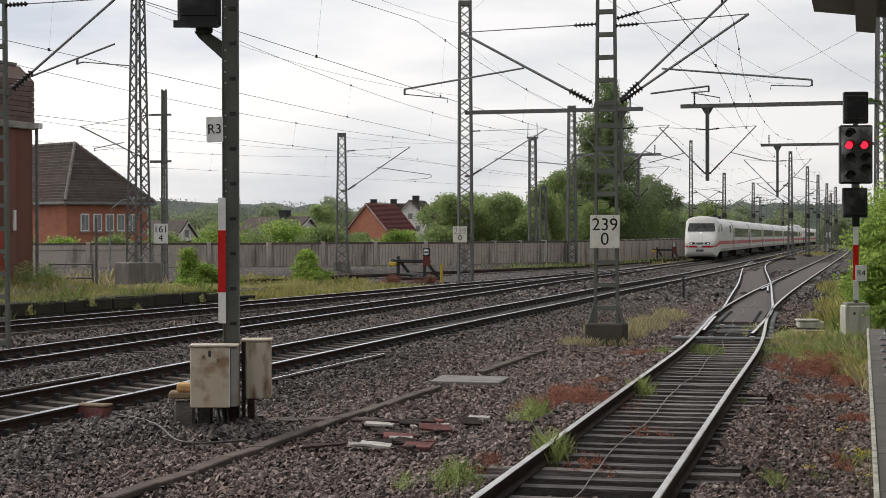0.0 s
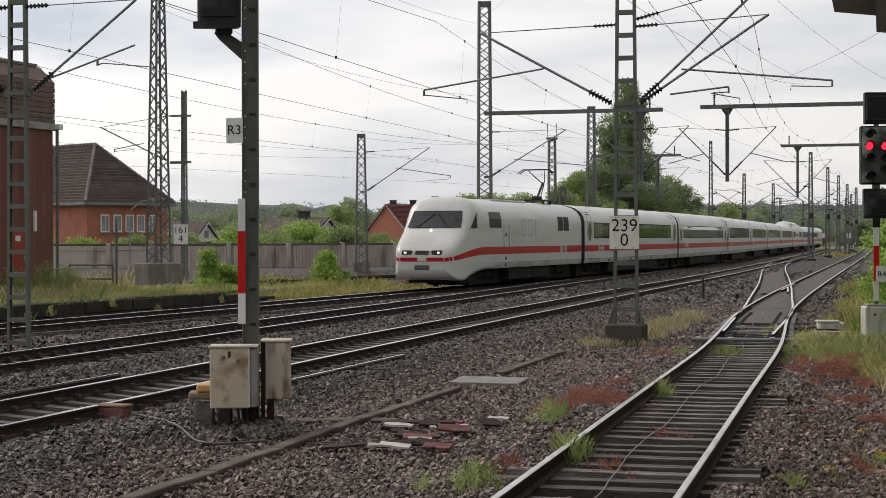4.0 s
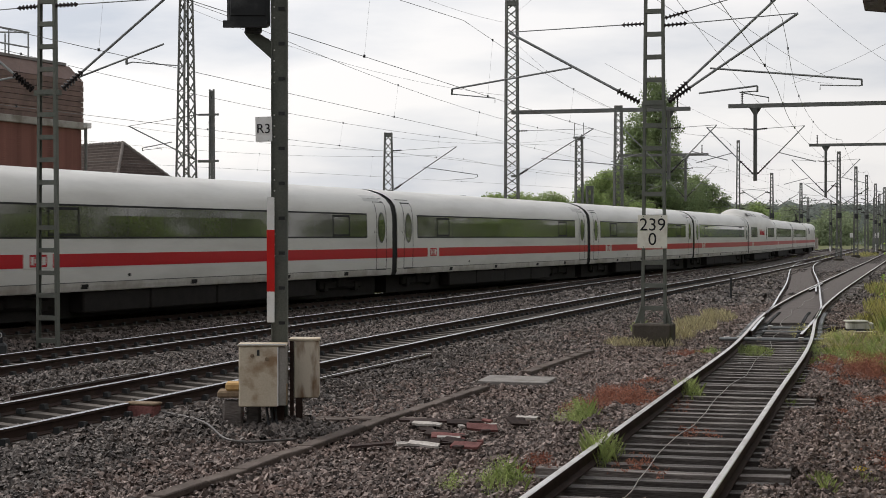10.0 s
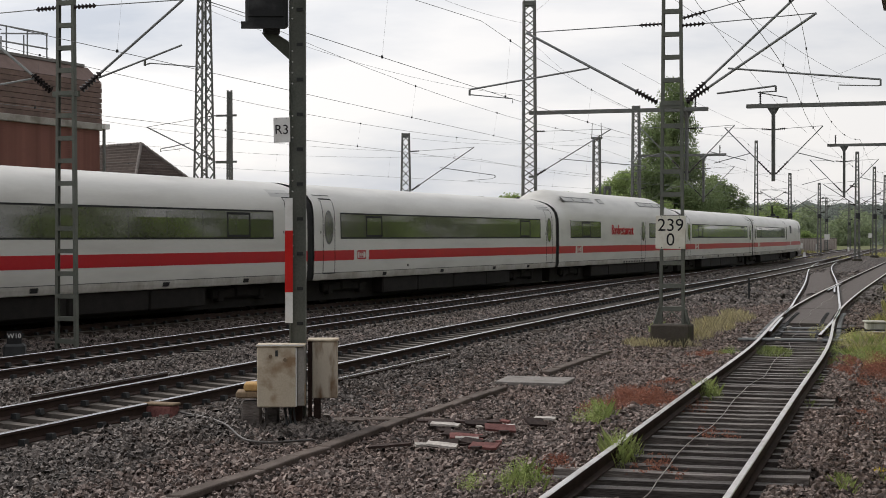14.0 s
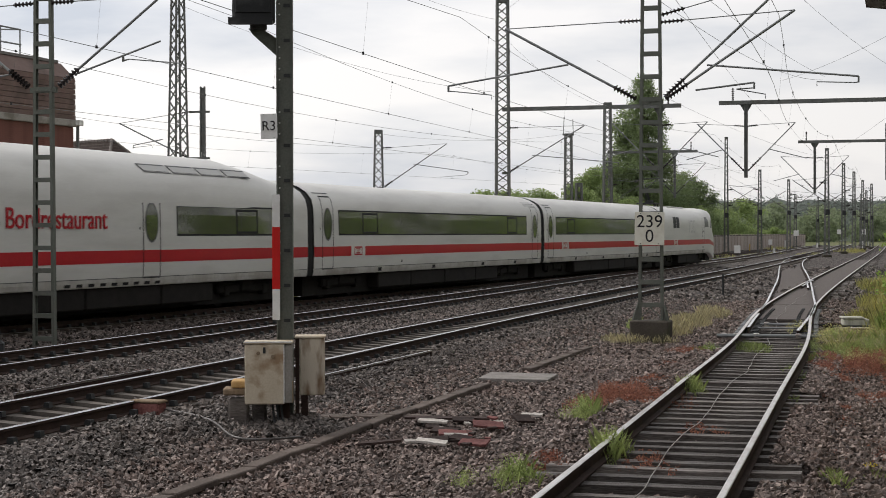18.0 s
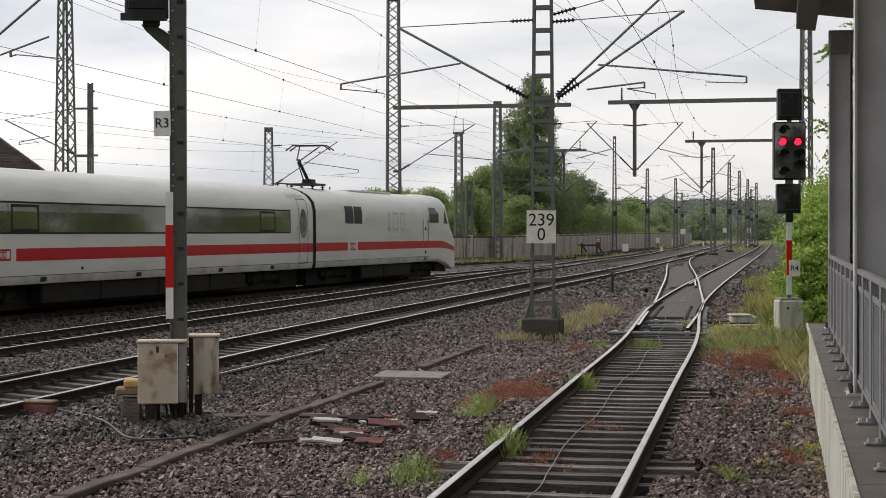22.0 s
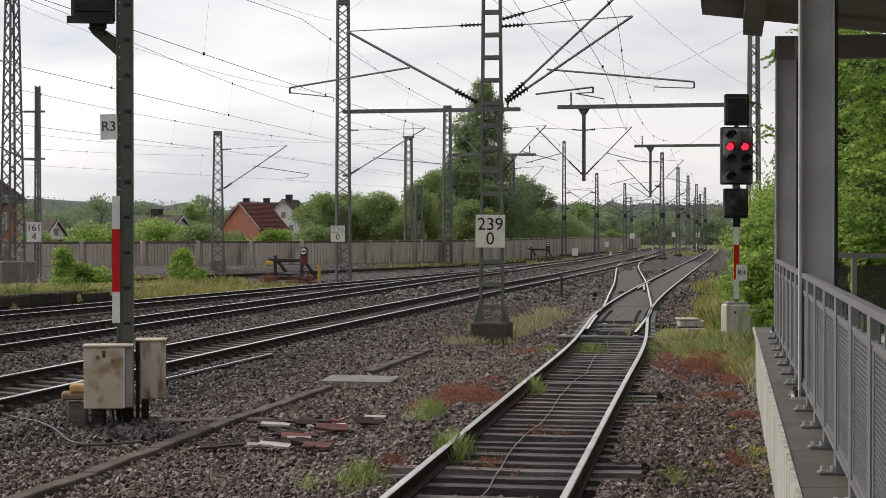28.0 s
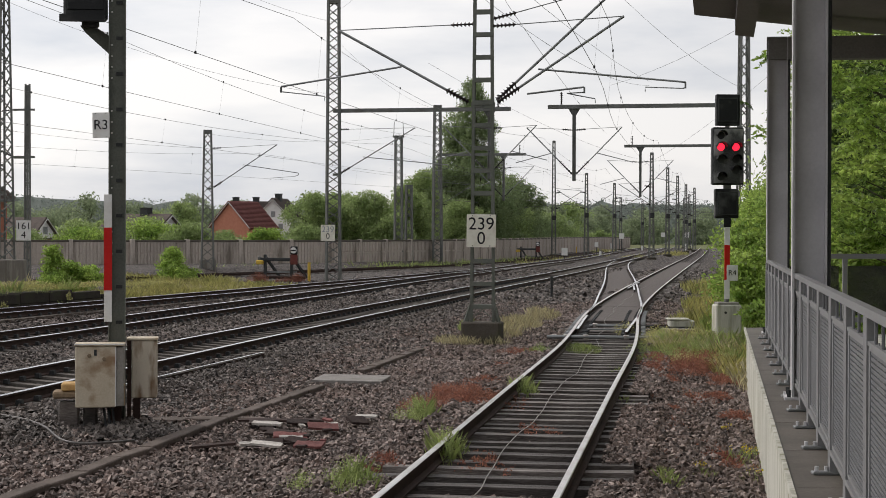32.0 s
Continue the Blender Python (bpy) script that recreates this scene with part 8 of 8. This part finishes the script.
blades("green_tufts", [(0.12, 18.6, G0 + 0.02, 0.20, 0.8, 132, 0.42, 0.5), (1.36, 26.3, G0 + 0.02, 0.22, 0.8, 110, 0.34, 0.5), (-0.15, 22.9, G0, 0.22, 0.8, 110, 0.36, 0.5), (-0.80, 16.3, G0, 0.24, 0.8, 110, 0.40, 0.5), (2.15, 35.3, G0, 0.25, 0.6, 242, 0.22, 0.6),
                       (3.1, 36.0, G0 + 0.05, 0.42, 1.4, 572, 0.18, 0.6), (2.3, 17.0, G0, 0.14, 0.6, 132, 0.18, 0.7), (0.9, 44.5, G0, 0.25, 0.6, 308, 0.3, 0.6), (3.3, 30.0, G0, 0.2, 2.0, 242, 0.16, 0.6), (2.75, 25.0, G0, 0.12, 1.2, 154, 0.14, 0.7),
                       (4.9, 35.0, G0, 0.5, 1.6, 572, 0.30, 0.6), (4.2, 33.0, G0, 0.4, 1.5, 440, 0.22, 0.6)], "grass", "fresh green grass tufts beside the rails", 32)
herbs("leafy_weeds", [(0.12, 18.6, G0, 0.26, 0.8, 620, 0.40), (1.36, 26.3, G0, 0.26, 0.9, 460, 0.32), (-0.22, 22.7, G0, 0.32, 0.9, 560, 0.34), (-0.80, 16.3, G0, 0.34, 1.0, 560, 0.38), (-1.3, 16.6, G0, 0.2, 0.6, 120, 0.2), (2.2, 35.3, G0, 0.3, 0.7, 240, 0.26), (5.3, 34.6, G0, 0.5, 1.5, 900, 0.42), (4.6, 33.4, G0, 0.3, 0.8, 500, 0.36), (6.1, 36.4, G0, 0.7, 1.8, 1300, 0.55), (5.1, 38.4, G0, 0.5, 1.6, 900, 0.40), (4.3, 35.6, G0, 0.3, 1.6, 500, 0.28), (5.6, 32.4, G0, 0.4, 1.2, 600, 0.36), (3.1, 36.2, G0, 0.4, 1.2, 60, 0.2)], "grass", "small fresh green weeds beside the rails", 40, 0.010)
blades("dry_grass", [(2.4, 47.0, G0, 0.55, 3.0, 700, 0.34, 0.5), (3.3, 52.0, G0, 0.5, 3.2, 550, 0.36, 0.5), (0.35, 39.6, G0, 0.4, 0.7, 260, 0.22, 0.5), (0.62, 38.75, G0, 0.45, 0.3, 160, 0.26, 0.5), (1.4, 38.7, G0, 0.4, 0.25, 90, 0.24, 0.5), (1.7, 42.2, G0, 0.5, 1.2, 350, 0.40, 0.5),
                     (6.1, 36.0, G0, 0.9, 3.0, 700, 0.44, 0.5), (5.4, 38.6, G0, 0.6, 2.2, 500, 0.4, 0.5), (5.35, 29.5, G0, 0.30, 3.0, 500, 0.36, 0.5), (5.0, 36.5, G0, 0.4, 2.0, 260, 0.35, 0.5), (5.0, 27.0, G0, 0.16, 1.6, 120, 0.35, 0.5)], "drygrass", "straw-coloured dry grass on the gravel verge", 33)
blades("tall_verge_grass", [(6.2, 35.8, G0, 0.8, 2.6, 420, 0.55, 0.5), (5.8, 31.5, G0, 0.35, 2.6, 220, 0.5, 0.5), (5.3, 37.5, G0, 0.6, 2.4, 260, 0.4, 0.6), (7.3, 42.0, G0, 0.7, 2.5, 700, 0.7, 0.4)], "grass", "tall green grass stalks on the verge below the platform", 44)
blades("verge_grass", [(6.2, 37.6, G0, 0.9, 3.2, 2200, 0.32, 0.55), (6.3, 33.5, G0, 0.8, 2.8, 2200, 0.36, 0.55), (5.4, 39.5, G0, 0.6, 2.4, 1400, 0.28, 0.6), (5.1, 36.0, G0, 0.5, 2.0, 1000, 0.26, 0.6), (5.6, 34.0, G0, 0.8, 1.8, 1500, 0.28, 0.6), (5.35, 30.5, G0, 0.35, 2.2, 1200, 0.34, 0.55),
                       (7.4, 45.0, G0, 1.0, 4.0, 1500, 0.6, 0.45), (9.2, 54.0, G0, 1.0, 6.0, 1700, 0.7, 0.4), (12.0, 70.0, G0, 1.2, 10, 1500, 0.8, 0.4)], "vergegrass", "tall yellow-green grass on the verge below the platform", 34)
herbs("yellow_flowers", [(3.45, 18.7, G0 + 0.12, 0.26, 0.6, 9, 0.08), (2.75, 17.6, G0 + 0.10, 0.12, 0.25, 4, 0.05), (3.3, 17.3, G0 + 0.10, 0.15, 0.3, 5, 0.05), (3.6, 21.0, G0 + 0.10, 0.2, 0.5, 4, 0.06)], "bloom", "small yellow flowers on the gravel", 35, 0.012, "flowers")
blades("flower_leaves", [(3.45, 18.7, G0, 0.30, 0.7, 70, 0.16, 0.6), (2.75, 17.6, G0, 0.15, 0.3, 24, 0.12, 0.6), (3.3, 17.3, G0, 0.2, 0.35, 28, 0.12, 0.6)], "grass", "green leaves of small yellow flowers", 36)


def strip(f, y0, y1, inner, outer, n, z, h, seed):
    rnd = random.Random(seed)
    return [(f(y) + rnd.uniform(inner, outer), y, z, 0.9, 0.9, 60, h * rnd.uniform(0.5, 1.3), 0.6) for y in [rnd.uniform(y0, y1) for _ in range(n)]]


blades("platform_grass", strip(main_3, 34, 62, -9, -2.2, 420, 0.36, 0.13, 1) + strip(main_3, 62, 82, -7, -2.6, 300, -0.28, 0.34, 2), "vergegrass", "rough low grass growing over the old platform", 37)
rnd_m = random.Random(71)
herbs("platform_moss", [(main_3(y) + rnd_m.uniform(-8.5, -2.1), y, 0.35, 0.9, 0.9, 46, rnd_m.uniform(0.04, 0.13)) for y in [rnd_m.uniform(34, 66) for _ in range(260)]], "vergegrass", "yellow-green moss and low herbs over the old platform", 72, 0.022)
herbs("verge_moss", [(rnd_m.uniform(4.7, 6.7), y, G0, 0.45, 0.8, 200, rnd_m.uniform(0.14, 0.42)) for y in [rnd_m.uniform(30.5, 42) for _ in range(56)]], "vergegrass", "fresh yellow-green herbs among the verge grass", 73, 0.016)
blades("platform_straw", strip(main_3, 34, 62, -9, -4.5, 34, 0.38, 0.34, 3) + strip(main_3, 62, 78, -6, -3, 24, -0.28, 0.4, 4), "drygrass", "straw-coloured grass on the old platform", 38)
blades("signal_box_grass", [(-19.6 + 0.26 * (y - 58) + dx, y, 0.36, 0.8, 0.9, 260, h, 0.45) for y, dx, h in ((50, 0.4, 0.3), (52, 0.3, 0.4), (54, 0.5, 0.45), (56, 0.4, 0.5), (58, 0.5, 0.55), (60, 0.6, 0.6), (61.5, 0.2, 0.5), (57, 1.6, 0.3), (60, 1.9, 0.35), (55, 1.5, 0.3))], "vergegrass", "yellow-green grass against the brick signal box", 46)
herbs("signal_box_scrub", [(-19.5 + 0.26 * (y - 58) + dx, y, 0.36, 0.75, 0.8, 420, h) for y, dx, h in ((51, 0.2, 0.5), (53, 0.3, 0.65), (55, 0.4, 0.75), (57, 0.4, 0.95), (59, 0.4, 1.05), (60.5, 0.3, 1.0))], "leafmid", "dull green scrub against the brick signal box", 49, 0.035)
rnd_g = random.Random(12)
blades("lineside_grass", [(rnd_g.uniform(-18.5, -11.0), rnd_g.uniform(81, 96), -0.30, 1.0, 1.4, 170, rnd_g.uniform(0.25, 0.6), 0.5) for _ in range(44)], "vergegrass", "bright low grass between the platform end and the back siding", 42)
blades("far_yard_weeds", [(x, y, -0.3, 1.6, 3.0, 160, h, 0.5) for x, y, h in ((29.5, 215, 0.7), (31.5, 222, 0.8), (33, 230, 0.7), (24.5, 250, 0.8), (19.5, 200, 0.5), (8.0, 150, 0.5), (12.5, 176, 0.5), (27.5, 262, 0.7), (16.5, 190, 0.4), (22.0, 188, 0.5), (23.4, 196, 0.5))], "vergegrass", "yellow-green weeds between distant tracks", 45)
blades("tall_straw", [(rnd_g.uniform(-25.5, -18.6), rnd_g.uniform(70, 79), -0.30, 1.0, 1.0, 130, rnd_g.uniform(0.8, 1.35), 0.3) for _ in range(26)], "drygrass", "tall pale straw grass behind the old platform", 43)
blades("barrier_grass", [(x, y, -0.3, 2.2, 1.0, 200, 0.7, 0.45) for x, y in ((-8, 119), (-5.5, 121), (-3.5, 124), (-1.5, 128), (0, 131), (2.0, 138), (-12, 112), (4, 146), (6, 152), (-14, 108), (9, 166))], "grass", "bright grass along the foot of the barrier", 39)

tree(-13.9, 91, -0.25, 1.75, 1.7, "bright leafy bush beside the back siding", "leaf", 51, 0.065, 6, 22, 0.05, low=0.0, name="bush", tuft=0.13)
tree(-13.7, 90.6, -0.25, 0.8, 2.6, "low leafy scrub beside the back siding", "leaf", 55, 0.06, 4, 18, 0.04, low=0.0, name="bush", tuft=0.12)
for i, (bx, by, bh, bw) in enumerate(((-16.0, 72.0, 2.1, 0.9), (-15.3, 72.3, 1.35, 1.2), (-15.7, 71.7, 0.9, 1.6))):
    tree(bx, by, -0.3, bh, bw, "leafy bush beside the lattice tower", "leaf", 300 + i, 0.06, 5, 18, 0.04, low=0.0, name="bush", tuft=0.13)
tree(-14.7, 72.6, -0.3, 1.1, 1.9, "leafy bush beside the lattice tower", "leaf", 53, 0.06, 4, 18, 0.04, low=0.0, name="bush", tuft=0.12)
for i, (bx, by, bh, bw) in enumerate(((-38, 134, 3.0, 8), (-31, 130, 2.7, 7), (-25, 129, 3.0, 7), (-21.5, 131, 3.6, 6), (-18.6, 129, 3.3, 5), (-15.2, 128.5, 2.7, 3.6), (-12.9, 130, 2.9, 4.0), (-23.5, 140, 3.9, 5.5), (-10.2, 139, 3.2, 4), (-48, 140, 3.2, 9), (-28, 134, 3.3, 5),
                                        (-37.5, 113.5, 2.5, 4), (-34.2, 114, 2.3, 4), (-30.8, 115, 2.4, 4), (-27.6, 116.5, 2.6, 4), (-24.4, 118, 2.8, 4.5))):
    tree(bx, by, -0.3, bh, bw, "dense green bushes behind the concrete barrier", "leafmid" if i % 3 else "leaf", 60 + i, 0.095, 6, 25, 0.1, low=0.0, name="bush", dense=36)
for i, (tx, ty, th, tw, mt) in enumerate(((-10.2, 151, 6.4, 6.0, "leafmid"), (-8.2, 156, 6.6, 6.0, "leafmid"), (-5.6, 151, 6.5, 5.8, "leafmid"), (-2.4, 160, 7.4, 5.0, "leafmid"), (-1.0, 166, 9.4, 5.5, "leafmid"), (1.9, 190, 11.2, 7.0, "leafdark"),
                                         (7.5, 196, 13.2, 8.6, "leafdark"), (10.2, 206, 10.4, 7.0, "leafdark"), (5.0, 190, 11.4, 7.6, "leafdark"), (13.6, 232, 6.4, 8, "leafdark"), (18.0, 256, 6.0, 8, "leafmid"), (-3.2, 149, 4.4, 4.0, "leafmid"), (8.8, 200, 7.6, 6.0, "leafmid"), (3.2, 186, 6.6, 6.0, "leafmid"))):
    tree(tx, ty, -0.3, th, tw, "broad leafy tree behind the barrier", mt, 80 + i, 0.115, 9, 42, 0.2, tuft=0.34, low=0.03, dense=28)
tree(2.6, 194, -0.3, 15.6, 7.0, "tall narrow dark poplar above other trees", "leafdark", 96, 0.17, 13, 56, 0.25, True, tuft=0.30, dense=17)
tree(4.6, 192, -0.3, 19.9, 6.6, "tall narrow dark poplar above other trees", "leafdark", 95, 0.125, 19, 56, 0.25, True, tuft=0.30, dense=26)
for i in range(16):
    u = i / 15
    y = 244 + 170 * u
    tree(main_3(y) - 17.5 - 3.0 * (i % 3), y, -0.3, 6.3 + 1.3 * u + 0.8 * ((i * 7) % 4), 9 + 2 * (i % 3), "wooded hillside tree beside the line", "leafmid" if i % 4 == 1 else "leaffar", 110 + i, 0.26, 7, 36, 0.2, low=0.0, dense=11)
for i in range(16):
    u = i / 15
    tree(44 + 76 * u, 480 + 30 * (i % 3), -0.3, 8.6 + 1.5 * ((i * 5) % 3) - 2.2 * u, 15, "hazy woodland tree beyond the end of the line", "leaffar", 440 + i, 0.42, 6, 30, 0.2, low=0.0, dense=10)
for i in range(10):
    u = i / 9
    y = 236 + 160 * u
    tree(main_3(y) - 12.2, y, -0.3, 2.4 + 0.6 * ((i * 5) % 3), 5, "bright scrub along the foot of the woods", "leafmid", 400 + i, 0.26, 5, 22, 0.1, low=0.0, dense=10, name="bush")
for i in range(22):
    x = -124 + 122 * i / 21
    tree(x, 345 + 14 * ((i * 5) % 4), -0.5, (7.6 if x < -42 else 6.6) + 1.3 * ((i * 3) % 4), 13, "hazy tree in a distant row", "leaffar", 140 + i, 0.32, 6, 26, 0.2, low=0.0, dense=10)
for i in range(16):
    x = -74 + 68 * i / 15
    if -38.5 < x < -21:
        continue
    tree(x, 262 + 9 * ((i * 5) % 4), -0.4, 4.6 + 1.1 * ((i * 3) % 3), 8, "garden tree among distant houses", "leafmid" if i % 3 else "leaffar", 170 + i, 0.34, 6, 28, 0.25, low=0.05)
for tx, ty, th, tw in ((-34.6, 236, 7.4, 5.6), (-39.5, 240, 6.0, 6.0)):
    tree(tx, ty, -0.3, th, tw, "broad garden tree beside a red-roofed house", "leafmid", 190 + int(th), 0.2, 8, 32, 0.2, low=0.05)


def ridge(name, y, x0, x1, h, seed, label):
    rnd = np.random.RandomState(seed)
    n = 60
    xs = np.linspace(x0, x1, n)
    prof = h * (0.75 + 0.25 * np.sin(np.linspace(0.3, 5.6, n)) + 0.05 * rnd.normal(size=n))
    verts = [(x, y, -2) for x in xs] + [(x, y + 60, max(1, z)) for x, z in zip(xs, prof)] + [(x, y + 220, -2) for x in xs]
    faces = [(i + j * n, i + 1 + j * n, i + 1 + (j + 1) * n, i + (j + 1) * n) for j in range(2) for i in range(n - 1)]
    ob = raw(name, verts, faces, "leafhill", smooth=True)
    pts = []
    for k in range(1500):
        i = rnd.randint(n)
        t = rnd.uniform(0.2, 1)
        c = np.array([xs[i] + rnd.uniform(-8, 8), y + 60 * t, max(1, prof[i]) * t])
        pts.append(c + np.clip(rnd.normal(size=(22, 3)), -1.4, 1.4) * np.array([3, 2, 0.8]))
    v, f = quads(np.concatenate(pts), 0.5, rnd)
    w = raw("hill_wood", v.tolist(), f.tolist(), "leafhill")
    tagged(w, "hazy blue-green woods on a distant hill", "woods", kind="stuff")
    return tagged(ob, label, "hill", kind="structure")


ridge("backdrop_hill", 620, -420, 60, 23, 5, "low wooded hill on the horizon")
ridge("backdrop_hill", 560, 20, 260, 13.5, 6, "wooded hill beyond the end of the line")

# thick growth on the right verge and behind the platform
for i, (tx, ty, th, tw) in enumerate(((8.6, 45, 3.0, 2.6), (9.8, 49, 3.8, 3.2), (11.2, 55, 4.4, 3.8), (12.6, 62, 4.2, 4.0), (14.6, 70, 4.6, 4.4), (17.2, 80, 5.0, 5.0), (20.0, 96, 5.5, 6.0), (24.5, 118, 6, 7), (30, 142, 6, 8), (36, 176, 6.5, 9), (45, 215, 7, 10), (7.9, 41.5, 2.2, 1.8))):
    tree(tx, ty, -0.3, th, tw, "bright green lineside shrub", "leaf", 200 + i, 0.06 if ty < 58 else 0.08 if ty < 70 else 0.14, 7, 34 if ty < 80 else 26, 0.06, low=0.0, name="bush")


def robinia(x, y, z, height, width, label, seed, boughs, sprays, leaflet=0.035, material="leaf"):
    """A feathery tree: boughs carrying drooping sprays of paired leaflets, with deep gaps between them."""
    rnd = np.random.RandomState(seed)
    t = thing("tree", label, "tree", pose(x, y, z))
    bm = bmesh.new()
    tube(bm, (0, 0, -0.3), (0.1, 0, height * 0.5), 0.17, 8, 0.11)
    tube(bm, (0.1, 0, height * 0.5), (0.0, 0.1, height * 0.9), 0.11, 6, 0.03)
    out = []
    for i in range(boughs):
        u = (i + rnd.uniform(0, 0.8)) / boughs
        zc = height * (0.05 + 0.90 * u)
        reach = width / 2 * math.sqrt(max(0.10, 1 - ((u - 0.48) / 0.62) ** 2)) * rnd.uniform(0.6, 1.08)
        ang = i * 2.4 + rnd.uniform(-0.5, 0.5)
        tip = np.array([reach * math.cos(ang), reach * math.sin(ang), zc])
        root = np.array([0.0, 0.0, max(0.3, zc - 0.45 * reach)])
        tube(bm, root, root + (tip - root) * 0.75, 0.022, 5, 0.006)
        s = rnd.uniform(0.35, 1.0, (sprays, 1)) ** 0.7
        base = root + (tip - root) * s + rnd.normal(size=(sprays, 3)) * np.array([0.34, 0.34, 0.075]) * (0.5 + width / 12)
        d = rnd.normal(size=(sprays, 3)) * np.array([1, 1, 0.22]) + (tip - root) / np.linalg.norm(tip - root) * 0.8
        d /= np.linalg.norm(d, axis=1, keepdims=True)
        side = np.cross(d, np.array([0, 0, 1.0]))
        side /= np.linalg.norm(side, axis=1, keepdims=True) + 1e-6
        k = np.linspace(0, 1, 9)[None, :, None]
        stem = base[:, None, :] + d[:, None, :] * k * 0.50 - np.array([0, 0, 1.0]) * (k ** 2) * 0.22
        for sg in (-1, 1):
            out.append((stem + sg * side[:, None, :] * 0.065).reshape(-1, 3))
    part("trunk", bm, "bark", t)
    v, f = quads(np.concatenate(out), leaflet, rnd, 0.5, 0.35)
    raw("crown", v.tolist(), f.tolist(), material, t)
    return t


for i, (tx, ty, th, tw, nb, ns) in enumerate(((10.4, 38, 11.0, 5.6, 70, 34), (9.7, 34.5, 9.0, 4.4, 46, 30), (12.6, 35, 11.0, 6.0, 50, 34), (11.0, 31.0, 9.0, 4.0, 40, 28), (10.6, 30.5, 4.6, 3.4, 26, 26), (8.7, 40.5, 3.6, 2.6, 30, 28), (8.2, 36.5, 3.0, 2.2, 26, 24))):
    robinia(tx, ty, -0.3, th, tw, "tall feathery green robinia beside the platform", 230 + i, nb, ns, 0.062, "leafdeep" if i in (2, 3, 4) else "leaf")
for i, (tx, ty, th, tw, nb, ns) in enumerate(((11.6, 41.5, 11.0, 6.0, 60, 36), (12.0, 33.0, 10.0, 5.0, 50, 30), (14.0, 37.0, 11.5, 6.5, 50, 34))):
    robinia(tx, ty, -0.3, th, tw, "tree behind the robinias with shade put into its leaf colour", 330 + i, nb, ns, 0.075, "leafshade")
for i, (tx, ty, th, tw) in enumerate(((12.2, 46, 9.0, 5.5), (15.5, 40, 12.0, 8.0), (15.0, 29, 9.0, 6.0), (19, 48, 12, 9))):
    tree(tx, ty, -0.3, th, tw, "leafy tree behind the robinia, leaves coloured as if shaded", "leafshade", 240 + i, 0.06, 9, 22, 0.16, low=0.02, tuft=0.24, dense=26)
# mostly hidden tall row, added to be mirrored in the coach windows
for i in range(9):
    u = i / 8
    tree(16.5 + 27 * u, 66 + 125 * u, -0.3, 10.5 + 1.5 * (i % 3), 8.5, "tall dense tree behind the lineside shrubs", "leafmid", 260 + i, 0.10 if i < 3 else 0.17, 8, 26, 0.2, low=0.0, tuft=0.32, dense=34 if i < 3 else 16)
# unseen trees, added so the coach windows mirror foliage instead of sky
for i in range(5):
    tree(13 + 4 * (i % 2), 20 - 10 * i, -0.3, 10 + 1.5 * (i % 3), 8, "unseen tall tree added behind the platform for reflections", "leafdark", 280 + i, 0.22, 7, 18, 0.2, low=0.0)
herbs("edge_herbs", [(main_3(y) - 1.7, y, -0.1 + 0.12 * (i % 3), 0.10, 0.5, 26, 0.3) for i, y in enumerate((37.5, 41.0, 44.2, 46.0, 47.1, 50.3, 53.0, 57.2))], "vergegrass", "yellow-green weeds on the crumbling platform edge", 47, 0.03)
blades("edge_weeds", [(main_3(y) - 1.75 - 0.2 * (i % 3), y, 0.30 if i % 4 else -0.25, 0.4, 0.5, 34, 0.28 + 0.15 * (i % 3), 0.6) for i, y in enumerate(np.arange(36, 60, 1.3))], "grass", "weeds hanging over the platform edge", 41)


# ---- what moves ----
# place of the joint behind the leading power car, metres along the line, over the seconds
JOINT = spline([(0, 166.5), (1.5, 134.5), (3, 104.0), (6, 45.3), (8, 8.6), (11, -42.2), (13, -72.9), (14.5, -94.1), (17.5, -132.4), (19.25, -152.0), (22.5, -185.4), (24, -199.4), (25, -208.3), (28, -231), (32, -257)])


def on_line(s):
    s += 0.42
    return Vector((float(np.interp(s, TRAIN_S, TRAIN_X)), float(np.interp(s, TRAIN_S, TRAIN_Y)), 0.04))


def riding(s, turn, a=9.5):
    """The pose of a car whose middle is at s on the line."""
    p, q = on_line(s - a), on_line(s + a)
    d = q - p
    return Matrix.Translation((p + q) / 2) @ Euler((0, 0, math.atan2(d.y, d.x) + (math.pi if turn else 0))).to_matrix().to_4x4()


def motions():
    times = [i * 0.5 for i in range(65)]
    for k, c in enumerate(cars):
        walk(c, [(t, riding(JOINT(t) + 26.4 * (k + 0.5), False)) for t in times])
    shift = Matrix.Translation((-9.3, 0, 0))
    walk(front_power_car, [(t, riding(JOINT(t) - 9.3, True, 5.6) @ shift) for t in times])
    walk(rear_power_car, [(t, riding(JOINT(t) + 26.4 * 9 + 9.3, False, 5.6) @ shift) for t in times])


motions()
